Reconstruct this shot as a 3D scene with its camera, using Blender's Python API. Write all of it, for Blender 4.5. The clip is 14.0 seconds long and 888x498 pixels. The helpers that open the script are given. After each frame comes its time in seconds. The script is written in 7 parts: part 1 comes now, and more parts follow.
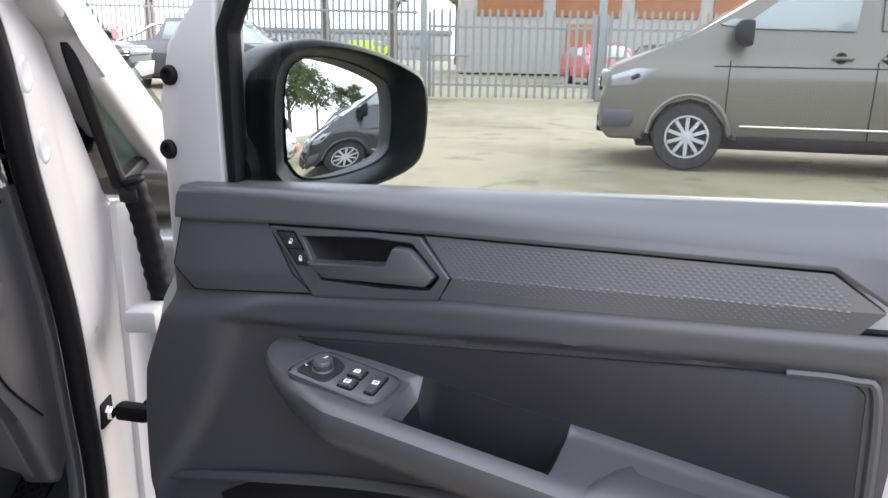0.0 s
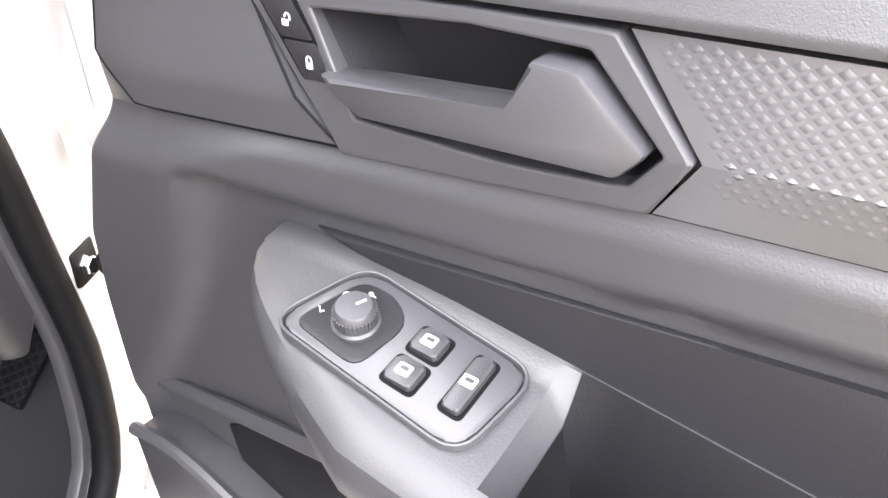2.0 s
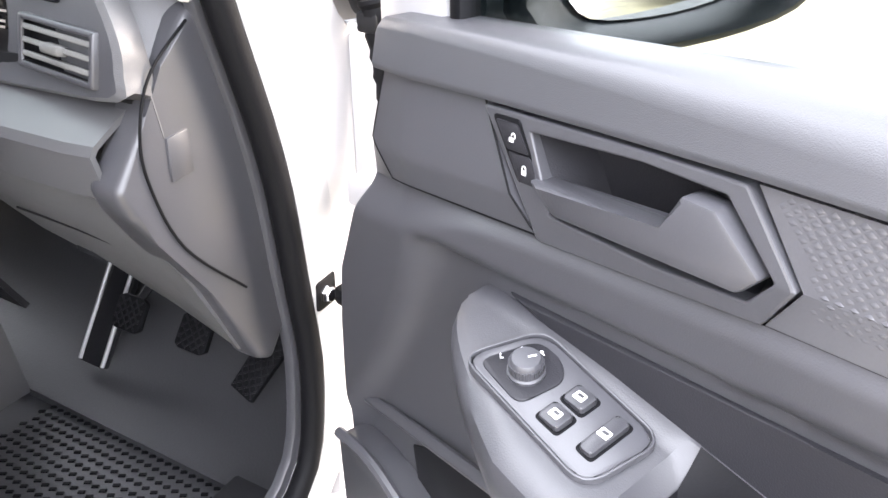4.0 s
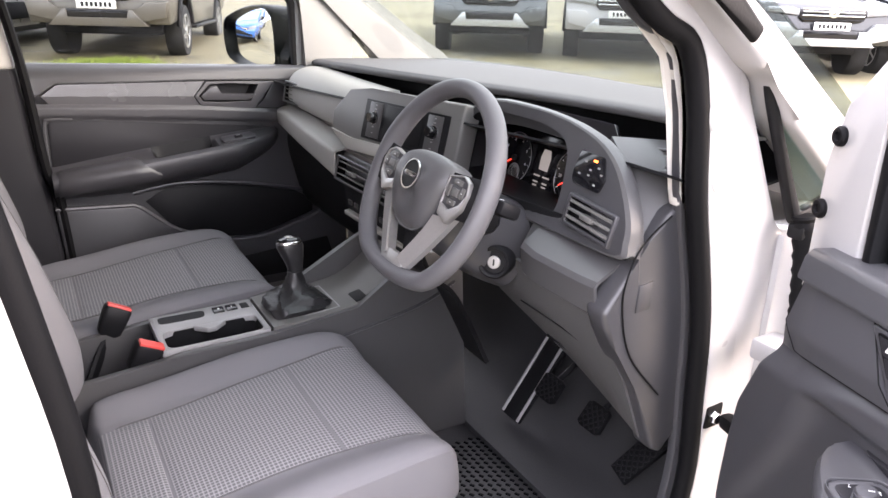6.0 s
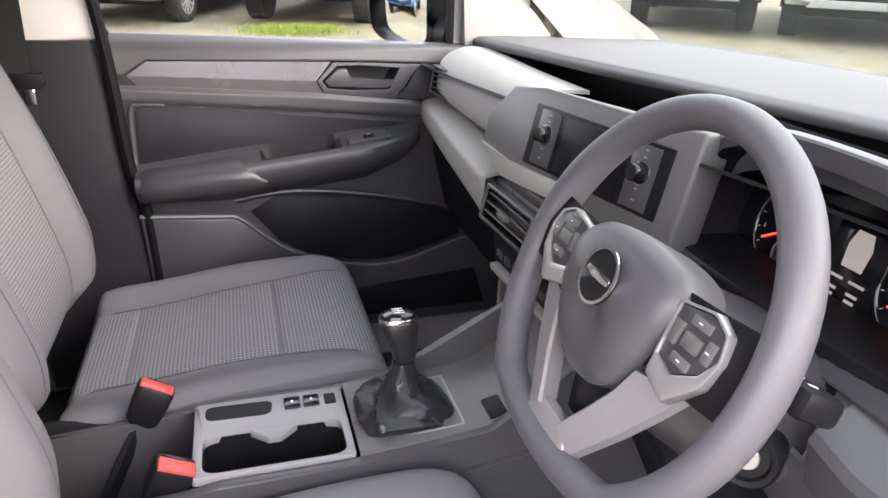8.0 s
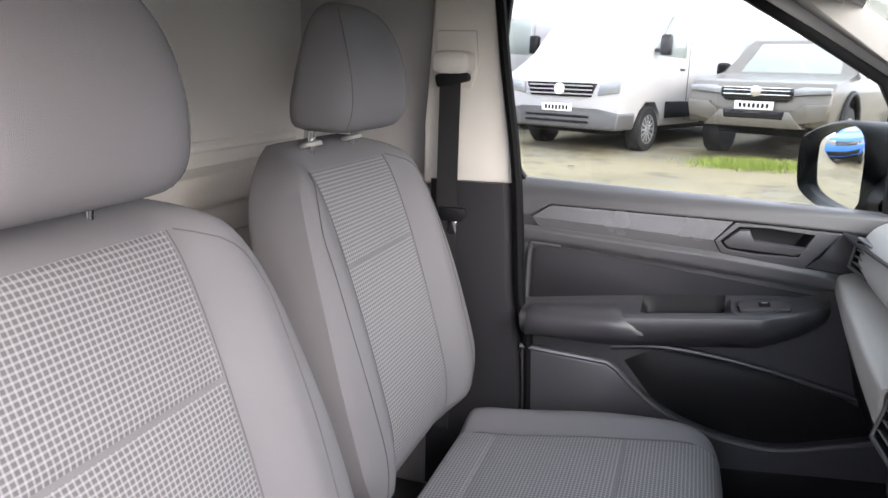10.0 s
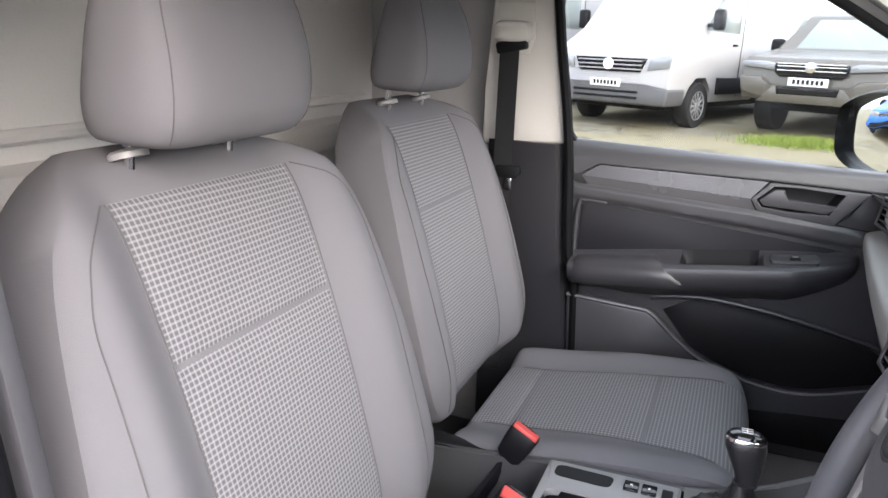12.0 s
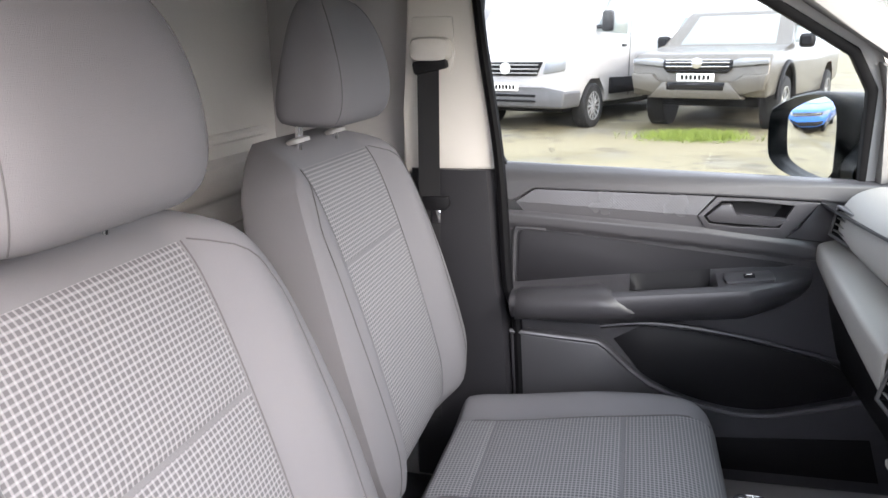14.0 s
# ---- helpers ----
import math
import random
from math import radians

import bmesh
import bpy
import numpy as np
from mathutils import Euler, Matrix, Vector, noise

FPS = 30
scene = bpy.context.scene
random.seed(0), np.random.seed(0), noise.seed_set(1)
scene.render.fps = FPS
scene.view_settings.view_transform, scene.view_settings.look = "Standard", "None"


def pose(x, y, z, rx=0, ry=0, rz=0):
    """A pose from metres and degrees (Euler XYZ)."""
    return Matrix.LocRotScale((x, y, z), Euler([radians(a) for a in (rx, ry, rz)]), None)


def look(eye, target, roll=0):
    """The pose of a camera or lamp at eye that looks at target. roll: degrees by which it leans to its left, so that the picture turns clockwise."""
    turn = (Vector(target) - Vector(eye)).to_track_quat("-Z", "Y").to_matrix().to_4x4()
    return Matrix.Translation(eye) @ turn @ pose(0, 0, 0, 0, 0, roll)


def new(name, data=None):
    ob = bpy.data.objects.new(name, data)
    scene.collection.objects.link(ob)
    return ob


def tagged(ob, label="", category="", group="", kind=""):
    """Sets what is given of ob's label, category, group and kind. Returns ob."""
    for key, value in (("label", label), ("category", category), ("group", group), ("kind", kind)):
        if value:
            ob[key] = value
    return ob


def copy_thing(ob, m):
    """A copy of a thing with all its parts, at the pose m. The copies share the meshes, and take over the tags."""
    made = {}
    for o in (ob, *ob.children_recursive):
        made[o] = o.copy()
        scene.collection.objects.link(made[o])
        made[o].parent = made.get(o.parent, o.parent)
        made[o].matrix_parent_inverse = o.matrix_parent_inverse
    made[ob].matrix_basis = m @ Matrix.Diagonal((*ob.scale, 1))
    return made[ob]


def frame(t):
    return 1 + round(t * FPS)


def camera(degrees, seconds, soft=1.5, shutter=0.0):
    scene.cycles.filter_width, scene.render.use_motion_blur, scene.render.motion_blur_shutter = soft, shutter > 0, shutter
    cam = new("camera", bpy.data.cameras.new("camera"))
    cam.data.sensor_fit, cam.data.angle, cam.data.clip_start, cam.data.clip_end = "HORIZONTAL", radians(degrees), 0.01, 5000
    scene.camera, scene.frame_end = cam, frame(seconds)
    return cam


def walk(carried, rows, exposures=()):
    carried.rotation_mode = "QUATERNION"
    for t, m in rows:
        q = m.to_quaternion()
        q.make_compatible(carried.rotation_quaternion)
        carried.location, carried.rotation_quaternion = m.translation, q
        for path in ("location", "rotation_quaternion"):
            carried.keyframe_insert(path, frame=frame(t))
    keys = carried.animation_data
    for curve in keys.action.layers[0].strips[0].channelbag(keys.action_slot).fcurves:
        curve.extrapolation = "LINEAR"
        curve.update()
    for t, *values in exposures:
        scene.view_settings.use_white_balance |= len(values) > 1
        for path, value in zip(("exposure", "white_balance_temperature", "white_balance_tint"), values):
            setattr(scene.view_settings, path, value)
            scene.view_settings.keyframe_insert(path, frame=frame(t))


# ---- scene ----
cam = camera(62.8, 14.0)
METRES, EYE, TILT, LEAN, TURN = 2.4, 1.3, -15.0, -1.0, 0.0
ROWS = [
    (0.0, 0.0, 0.0, 0.0, 0.0, 0.0, 0.0),
    (0.5, -0.0267, 0.0621, 0.0141, 0.13, -2.69, 0.21),
    (1.0, -0.0317, 0.1207, 0.0171, 1.58, -8.26, 0.23),
    (1.5, -0.023, 0.1799, 0.0124, 5.51, -14.59, -0.79),
    (2.0, -0.0157, 0.2044, 0.0093, 10.29, -19.24, -1.95),
    (4.5, 0.0171, 0.1273, 0.0349, 38.22, -12.12, -8.06),
    (5.0, 0.0529, 0.0526, 0.0472, 50.23, -9.92, -10.55),
    (5.5, 0.0709, 0.0258, 0.0507, 56.32, -10.45, -12.93),
    (6.0, 0.0712, 0.0205, 0.057, 59.09, -11.31, -14.16),
    (6.5, 0.0441, 0.0398, 0.0599, 61.64, -12.5, -14.11),
    (7.0, -0.0086, 0.083, 0.0687, 65.24, -14.11, -14.33),
    (7.5, -0.0693, 0.1109, 0.0685, 68.65, -15.68, -14.95),
    (8.0, -0.1563, 0.1291, 0.0732, 73.7, -17.22, -16.08),
    (8.5, -0.2043, 0.1456, 0.0862, 85.33, -17.88, -15.57),
    (9.0, -0.2206, 0.1523, 0.102, 100.14, -17.77, -15.23),
    (11.5, -0.0995, 0.1812, 0.1112, 112.87, -18.84, -15.98),
    (12.0, -0.1048, 0.1808, 0.1041, 113.35, -20.91, -16.16),
    (12.5, -0.1055, 0.1808, 0.1017, 113.17, -21.61, -16.05),
    (13.0, -0.1081, 0.1782, 0.1034, 111.78, -21.13, -15.59),
    (13.5, -0.1231, 0.1598, 0.1075, 109.48, -20.01, -15.03),
    (14.0, -0.1745, 0.1343, 0.1028, 104.74, -17.99, -14.06),
]
STOPS = [(0.0, 1.73, 6500, 14), (0.5, 1.75, 6600, 16), (1.0, 2.15, 6800, 18), (1.5, 2.8, 6900, 17), (2.0, 3.45, 7200, 15), (4.5, 3.1, 6700, 14), (5.0, 2.75, 6800, 18), (5.5, 2.63, 6900, 20), (7.0, 2.6, 6900, 21), (8.0, 2.88, 6900, 20), (9.0, 2.72, 6600, 18), (11.5, 2.52, 6500, 16), (12.5, 2.6, 6500, 16), (14.0, 2.78, 6500, 16)]
walk(cam, [(t, pose(1.30, 0, EYE, TILT, LEAN, TURN) @ pose(METRES * x, METRES * y, METRES * z, 90 + pitch, roll, yaw)) for t, x, y, z, yaw, pitch, roll in ROWS], STOPS)

# ---- light ----
world = bpy.data.worlds.new("overcast_sky")
scene.world = world
world.use_nodes = True
wn = world.node_tree.nodes
sky = wn.new("ShaderNodeTexSky")
sky.sky_type, sky.sun_disc = "NISHITA", False
sky.sun_elevation, sky.sun_rotation = radians(19), radians(42)
sky.air_density, sky.dust_density = 1.0, 6.0
soft_sky = wn.new("ShaderNodeMixRGB")
soft_sky.inputs[0].default_value = 0.80
soft_sky.inputs[2].default_value = (7.6, 8.1, 9.0, 1)
world.node_tree.links.new(sky.outputs[0], soft_sky.inputs[1])
world.node_tree.links.new(soft_sky.outputs[0], wn["Background"].inputs[0])
wn["Background"].inputs[1].default_value = 0.19
sun = new("sun", bpy.data.lights.new("sun", "SUN"))
sun.data.energy, sun.data.angle, sun.data.color = 1.5, radians(50), (1, 0.96, 0.91)
sun.matrix_world = look((0, 0, 0), (-0.60, -0.66, -0.31))


# ---- materials ----
def mat(name, color, rough=0.5, metal=0.0, bump=0.0, scale=200.0, vary=0.12, spec=0.5, coat=0.0, stretch=None):
    """A surface with colour that drifts at two scales, and fine relief."""
    m = bpy.data.materials.new(name)
    m.use_nodes = True
    n, l = m.node_tree.nodes, m.node_tree.links
    b = n["Principled BSDF"]
    b.inputs["Metallic"].default_value = metal
    b.inputs["Specular IOR Level"].default_value = spec
    b.inputs["Coat Weight"].default_value = coat
    b.inputs["Coat Roughness"].default_value = 0.04
    tc = n.new("ShaderNodeTexCoord")
    big, fine, ramp = n.new("ShaderNodeTexNoise"), n.new("ShaderNodeTexNoise"), n.new("ShaderNodeMixRGB")
    big.inputs["Scale"].default_value, fine.inputs["Scale"].default_value = 3.5, scale
    big.inputs["Detail"].default_value = 5
    src = tc.outputs["Object"]
    if stretch:
        mp = n.new("ShaderNodeMapping")
        mp.inputs["Scale"].default_value = stretch
        l.new(src, mp.inputs[0])
        src = mp.outputs[0]
    l.new(src, big.inputs[0])
    l.new(src, fine.inputs[0])
    ramp.inputs[1].default_value = (*[c * (1 - vary) for c in color], 1)
    ramp.inputs[2].default_value = (*[min(1, c * (1 + vary)) for c in color], 1)
    both = n.new("ShaderNodeMath")
    both.operation = "MULTIPLY_ADD"
    both.inputs[1].default_value = 0.5
    half = n.new("ShaderNodeMath")
    half.operation = "MULTIPLY"
    half.inputs[1].default_value = 0.5
    l.new(fine.outputs[0], half.inputs[0])
    l.new(big.outputs[0], both.inputs[0])
    l.new(half.outputs[0], both.inputs[2])
    l.new(both.outputs[0], ramp.inputs[0])
    l.new(ramp.outputs[0], b.inputs["Base Color"])
    rr = n.new("ShaderNodeMapRange")
    rr.inputs[3].default_value, rr.inputs[4].default_value = max(0.02, rough - 0.07), min(1, rough + 0.07)
    l.new(big.outputs[0], rr.inputs[0])
    l.new(rr.outputs[0], b.inputs["Roughness"])
    if bump:
        bp = n.new("ShaderNodeBump")
        bp.inputs["Strength"].default_value, bp.inputs["Distance"].default_value = bump, 0.001
        l.new(fine.outputs[0], bp.inputs["Height"])
        l.new(bp.outputs[0], b.inputs["Normal"])
    return m


def weave(name, dark, light, pitch, rough=0.9):
    """Checked seat cloth: two sets of threads over a dark ground, by the mesh's own UV in metres."""
    m = mat(name, dark, rough, bump=0.0, spec=0.25)
    n, l = m.node_tree.nodes, m.node_tree.links
    b = n["Principled BSDF"]
    uv = n.new("ShaderNodeUVMap")
    sep = n.new("ShaderNodeSeparateXYZ")
    l.new(uv.outputs[0], sep.inputs[0])
    waves = []
    for axis, k in ((0, 1.0), (1, 1.0)):
        a = n.new("ShaderNodeMath")
        a.operation = "MULTIPLY"
        a.inputs[1].default_value = 2 * math.pi / (pitch * k)
        s = n.new("ShaderNodeMath")
        s.operation = "SINE"
        r = n.new("ShaderNodeMapRange")
        r.inputs[1].default_value, r.inputs[2].default_value = 0.0, 0.9
        l.new(sep.outputs[axis], a.inputs[0])
        l.new(a.outputs[0], s.inputs[0])
        l.new(s.outputs[0], r.inputs[0])
        waves.append(r)
    mx = n.new("ShaderNodeMath")
    mx.operation = "MAXIMUM"
    l.new(waves[0].outputs[0], mx.inputs[0])
    l.new(waves[1].outputs[0], mx.inputs[1])
    av = n.new("ShaderNodeMath")
    av.operation = "MULTIPLY_ADD"
    av.inputs[1].default_value = 0.35
    mn = n.new("ShaderNodeMath")
    mn.operation = "MULTIPLY"
    l.new(waves[0].outputs[0], mn.inputs[0])
    l.new(waves[1].outputs[0], mn.inputs[1])
    sc = n.new("ShaderNodeMath")
    sc.operation = "MULTIPLY"
    sc.inputs[1].default_value = 0.65
    l.new(mx.outputs[0], sc.inputs[0])
    l.new(mn.outputs[0], av.inputs[0])
    l.new(sc.outputs[0], av.inputs[2])
    mix = n.new("ShaderNodeMixRGB")
    mix.inputs[1].default_value, mix.inputs[2].default_value = (*dark, 1), (*light, 1)
    l.new(av.outputs[0], mix.inputs[0])
    l.new(mix.outputs[0], b.inputs["Base Color"])
    bp = n.new("ShaderNodeBump")
    bp.inputs["Strength"].default_value, bp.inputs["Distance"].default_value = 0.5, 0.0008
    l.new(av.outputs[0], bp.inputs["Height"])
    l.new(bp.outputs[0], b.inputs["Normal"])
    return m


def glass(name, tint=(1, 1, 1), rough=0.0):
    m = bpy.data.materials.new(name)
    m.use_nodes = True
    n, l = m.node_tree.nodes, m.node_tree.links
    n.remove(n["Principled BSDF"])
    t, g, f, x = n.new("ShaderNodeBsdfTransparent"), n.new("ShaderNodeBsdfGlossy"), n.new("ShaderNodeLayerWeight"), n.new("ShaderNodeMixShader")
    p, q = n.new("ShaderNodeMath"), n.new("ShaderNodeMapRange")
    p.operation, p.inputs[1].default_value = "POWER", 4.0
    q.inputs[3].default_value, q.inputs[4].default_value = 0.02, 0.5
    t.inputs[0].default_value = (*tint, 1)
    g.inputs["Roughness"].default_value = rough
    l.new(f.outputs["Facing"], p.inputs[0])
    l.new(p.outputs[0], q.inputs[0])
    l.new(q.outputs[0], x.inputs[0])
    l.new(t.outputs[0], x.inputs[1])
    l.new(g.outputs[0], x.inputs[2])
    l.new(x.outputs[0], n["Material Output"].inputs[0])
    return m


def glow(name, color, power):
    m = mat(name, color, 0.3)
    b = m.node_tree.nodes["Principled BSDF"]
    b.inputs["Emission Color"].default_value, b.inputs["Emission Strength"].default_value = (*color, 1), power
    return m


PLASTIC = mat("charcoal_plastic", (0.046, 0.0455, 0.051), 0.36, bump=0.16, scale=900, vary=0.10, spec=0.65)
PLASTIC_SILL = mat("sheen_charcoal_plastic", (0.050, 0.050, 0.056), 0.42, bump=0.22, scale=1500, vary=0.10, spec=0.75)
PLASTIC_SMOOTH = mat("smooth_charcoal_plastic", (0.058, 0.0575, 0.064), 0.32, bump=0.08, scale=700, vary=0.1, spec=0.6)
DASH = mat("grained_dash_plastic", (0.086, 0.085, 0.089), 0.42, bump=0.3, scale=900, spec=0.5)
DASH_SMOOTH = mat("smooth_dash_plastic", (0.068, 0.067, 0.070), 0.36, bump=0.08, scale=700, spec=0.5)
DASH_MID = mat("mid_grey_dash_plastic", (0.120, 0.118, 0.114), 0.45, bump=0.2, scale=800, spec=0.5)
DASH_TOP = mat("matt_dash_top", (0.128, 0.126, 0.128), 0.75, bump=0.35, scale=800, spec=0.25)
DASH_PALE = mat("pale_grey_dash_plastic", (0.32, 0.314, 0.296), 0.60, bump=0.2, scale=900, vary=0.06)
# door insert's tone is darker than the trim's, with far-door shade in it
INSERT = mat("matt_darkened_insert_plastic", (0.021, 0.0206, 0.0240), 0.42, bump=0.25, scale=900, vary=0.12, spec=0.28)
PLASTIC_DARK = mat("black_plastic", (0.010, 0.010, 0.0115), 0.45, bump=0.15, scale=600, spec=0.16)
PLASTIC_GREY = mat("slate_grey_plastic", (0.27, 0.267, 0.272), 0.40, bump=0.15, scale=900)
GLOSS_BLACK = mat("gloss_black", (0.008, 0.008, 0.010), 0.10)
SILVER = mat("satin_silver_trim", (0.40, 0.39, 0.385), 0.32, metal=0.55)
CHROME = mat("chrome", (0.82, 0.82, 0.83), 0.12, metal=1.0)
CLOTH = mat("grey_seat_cloth", (0.150, 0.147, 0.158), 0.92, bump=0.6, scale=1400, vary=0.14, spec=0.2)
CHECK = weave("checked_seat_cloth", (0.102, 0.101, 0.108), (0.262, 0.258, 0.272), 0.0068)
STITCH = mat("dark_stitching", (0.085, 0.083, 0.088), 0.9)
MIRROR_BLACK = mat("black_mirror_plastic", (0.0035, 0.0052, 0.0060), 0.38, bump=0.1, scale=500, spec=0.10)
LEATHER = mat("black_leatherette", (0.016, 0.016, 0.018), 0.36, bump=0.5, scale=300)
RIM = mat("grey_steering_wheel_rim", (0.098, 0.097, 0.106), 0.46, bump=0.3, scale=1200)
RUBBER = mat("black_rubber", (0.0045, 0.0045, 0.0055), 0.6, bump=0.2, scale=300, spec=0.12)
WHITE = mat("white_van_paint", (0.385, 0.376, 0.381), 0.30, vary=0.02, coat=0.5)
CREAM = mat("pale_pillar_trim", (0.58, 0.558, 0.53), 0.7, bump=0.25, scale=700, vary=0.05)
# copy of the pale trim with the far pillar's shade in its colour
PILLAR = mat("pale_shaded_pillar_trim", (0.31, 0.303, 0.293), 0.7, bump=0.25, scale=700, vary=0.05)
BULK = mat("grey_bulkhead_paint", (0.70, 0.685, 0.675), 0.5, bump=0.1, scale=300)
BELT = mat("black_belt_webbing", (0.022, 0.022, 0.024), 0.85, spec=0.2, bump=0.6, scale=500, stretch=(1, 1, 4))
RED = mat("red_button", (0.62, 0.07, 0.06), 0.4)
MARK = mat("white_marking", (0.75, 0.75, 0.75), 0.5)
MATFLOOR = mat("black_rubber_mat", (0.034, 0.034, 0.037), 0.42, bump=0.4, scale=250)
MIRROR = mat("mirror_glass", (0.92, 0.93, 0.93), 0.02, metal=1.0, vary=0.0)
rough_in = MIRROR.node_tree.nodes["Principled BSDF"].inputs["Roughness"]
MIRROR.node_tree.links.remove(rough_in.links[0])
rough_in.default_value = 0.0
GLASS = glass("clear_glass", (0.80, 0.825, 0.82))
# deeper glass colour added on the far pane to darken the bright yard behind
GLASS_FAR = glass("dimming_side_glass", (0.64, 0.66, 0.655))
SCREEN = glass("tinted_windscreen_glass", (0.62, 0.66, 0.645))
# base is lighter than the trim's, with part of the reflected sheen in it
INLAY = mat("glossy_inlay_plastic", (0.072, 0.0715, 0.078), 0.26, bump=0.05, scale=700, vary=0.08, spec=0.9)


# ---- building blocks ----
def part(name, bm, material, parent=None, label="", angle=38):
    bmesh.ops.recalc_face_normals(bm, faces=bm.faces)
    me = bpy.data.meshes.new(name)
    bm.to_mesh(me)
    bm.free()
    me.polygons.foreach_set("use_smooth", [True] * len(me.polygons))
    for p in me.polygons:
        if len(p.vertices) > 7:
            p.use_smooth = False
    me.set_sharp_from_angle(angle=radians(angle))
    me.materials.append(material)
    ob = new(name, me)
    ob.parent = parent
    if label:
        ob["label"] = label
    return ob


def thing(name, label, category, m=Matrix(), group="", kind=""):
    ob = new(name)
    ob.empty_display_size = 0.05
    ob.matrix_world = m
    return tagged(ob, label, category, group, kind)


def single(name, bm, material, label, category, group="", kind="", angle=38):
    return tagged(part(name, bm, material, None, angle=angle), label, category, group, kind)


def frame_of(o, u, v):
    """A frame at o whose first axes run along u and (nearly) v."""
    u = Vector(u).normalized()
    w = u.cross(Vector(v)).normalized()
    v = w.cross(u)
    m = Matrix((u, v, w)).transposed().to_4x4()
    m.translation = o
    return m


def box(bm, size, m=Matrix(), bevel=0.0, seg=2):
    r = bmesh.ops.create_cube(bm, size=1.0, matrix=m @ Matrix.Diagonal((*size, 1)))
    if bevel:
        es = list({e for v in r["verts"] for e in v.link_edges})
        bmesh.ops.bevel(bm, geom=es, offset=bevel, segments=seg, profile=0.5, affect="EDGES")
    return bm


def rbox(size, m=Matrix(), bevel=0.004, seg=2):
    return box(bmesh.new(), size, m, bevel, seg)


def prism(poly, m=Matrix(), w0=0.0, w1=0.01, bevel=0.0, seg=2, bm=None):
    """A polygon in the frame's u, v, from w0 to w1 along its third axis."""
    bm = bm or bmesh.new()
    lo = [bm.verts.new(m @ Vector((u, v, w0))) for u, v in poly]
    hi = [bm.verts.new(m @ Vector((u, v, w1))) for u, v in poly]
    k = len(poly)
    fs = [bm.faces.new(lo[::-1]), bm.faces.new(hi)] + [bm.faces.new((lo[i], lo[(i + 1) % k], hi[(i + 1) % k], hi[i])) for i in range(k)]
    if bevel:
        es = list({e for f in fs for e in f.edges})
        bmesh.ops.bevel(bm, geom=es, offset=bevel, segments=seg, profile=0.5, affect="EDGES")
    return bm


def smooth_line(pts, n):
    """n points a span on a smooth line through pts."""
    pts = [Vector(p) for p in pts]
    out = []
    for i in range(len(pts) - 1):
        a, b, c, d = pts[max(i - 1, 0)], pts[i], pts[i + 1], pts[min(i + 2, len(pts) - 1)]
        for k in range(n):
            t = k / n
            out.append(0.5 * (2 * b + (c - a) * t + (2 * a - 5 * b + 4 * c - d) * t * t + (3 * b - a - 3 * c + d) * t ** 3))
    return out + [pts[-1]]


def loft(rows, around=False, cap=False, bm=None, uv=None):
    """A skin over rows of points; around: each row is a closed ring. uv: (u, v) for row and column, in metres."""
    bm = bm or bmesh.new()
    vs = [[bm.verts.new(p) for p in r] for r in rows]
    n = len(rows[0])
    lay = bm.loops.layers.uv.verify() if uv else None
    for i in range(len(rows) - 1):
        for j in range(n if around else n - 1):
            k = (j + 1) % n
            f = bm.faces.new((vs[i][j], vs[i][k], vs[i + 1][k], vs[i + 1][j]))
            if uv:
                for lp, (a, b) in zip(f.loops, ((i, j), (i, j + 1), (i + 1, j + 1), (i + 1, j))):
                    lp[lay].uv = uv(a, b)
    if cap:
        bm.faces.new(vs[0])
        bm.faces.new(vs[-1][::-1])
    return bm


def thick(bm, t):
    bmesh.ops.recalc_face_normals(bm, faces=bm.faces)
    bmesh.ops.solidify(bm, geom=bm.faces[:], thickness=t)
    return bm


def skin(rows, t=0.004, nu=4, nv=4):
    """A smooth thick skin through rows of control points."""
    rows = [smooth_line(r, nv) for r in rows]
    cols = [smooth_line([r[j] for r in rows], nu) for j in range(len(rows[0]))]
    return thick(loft([[c[i] for c in cols] for i in range(len(cols[0]))]), t)


def tube(pts, r, seg=10, n=4, closed=False, flat=1.0, bm=None):
    """A round bar along a smooth line. flat: its height over its width."""
    pts = [Vector(p) for p in pts]
    line = smooth_line(pts, n) if n > 1 else pts
    rows, side = [], None
    for i, p in enumerate(line):
        d = (line[min(i + 1, len(line) - 1)] - line[max(i - 1, 0)]).normalized()
        side = d.orthogonal() if side is None else side - d * side.dot(d)
        side.normalize()
        up = d.cross(side)
        rad = r(i / (len(line) - 1)) if callable(r) else r
        rows.append([p + side * rad * math.cos(a) + up * rad * flat * math.sin(a) for a in (2 * math.pi * k / seg for k in range(seg))])
    return loft(rows, True, True, bm)


def turned(profile, m=Matrix(), seg=32, bm=None):
    """A body of revolution about the frame's third axis; profile: radius and height."""
    rows = [[m @ Vector((max(r, 1e-4) * math.cos(a), max(r, 1e-4) * math.sin(a), h)) for a in (2 * math.pi * k / seg for k in range(seg))] for r, h in profile]
    return loft(rows, True, True, bm)


def ring_of(m, hu, hv, w, power=4.0, n=28):
    """A rounded square ring."""
    out = []
    for k in range(n):
        a = 2 * math.pi * k / n
        c, s = math.cos(a), math.sin(a)
        out.append(m @ Vector((hu * math.copysign(abs(c) ** (2 / power), c), hv * math.copysign(abs(s) ** (2 / power), s), w)))
    return out


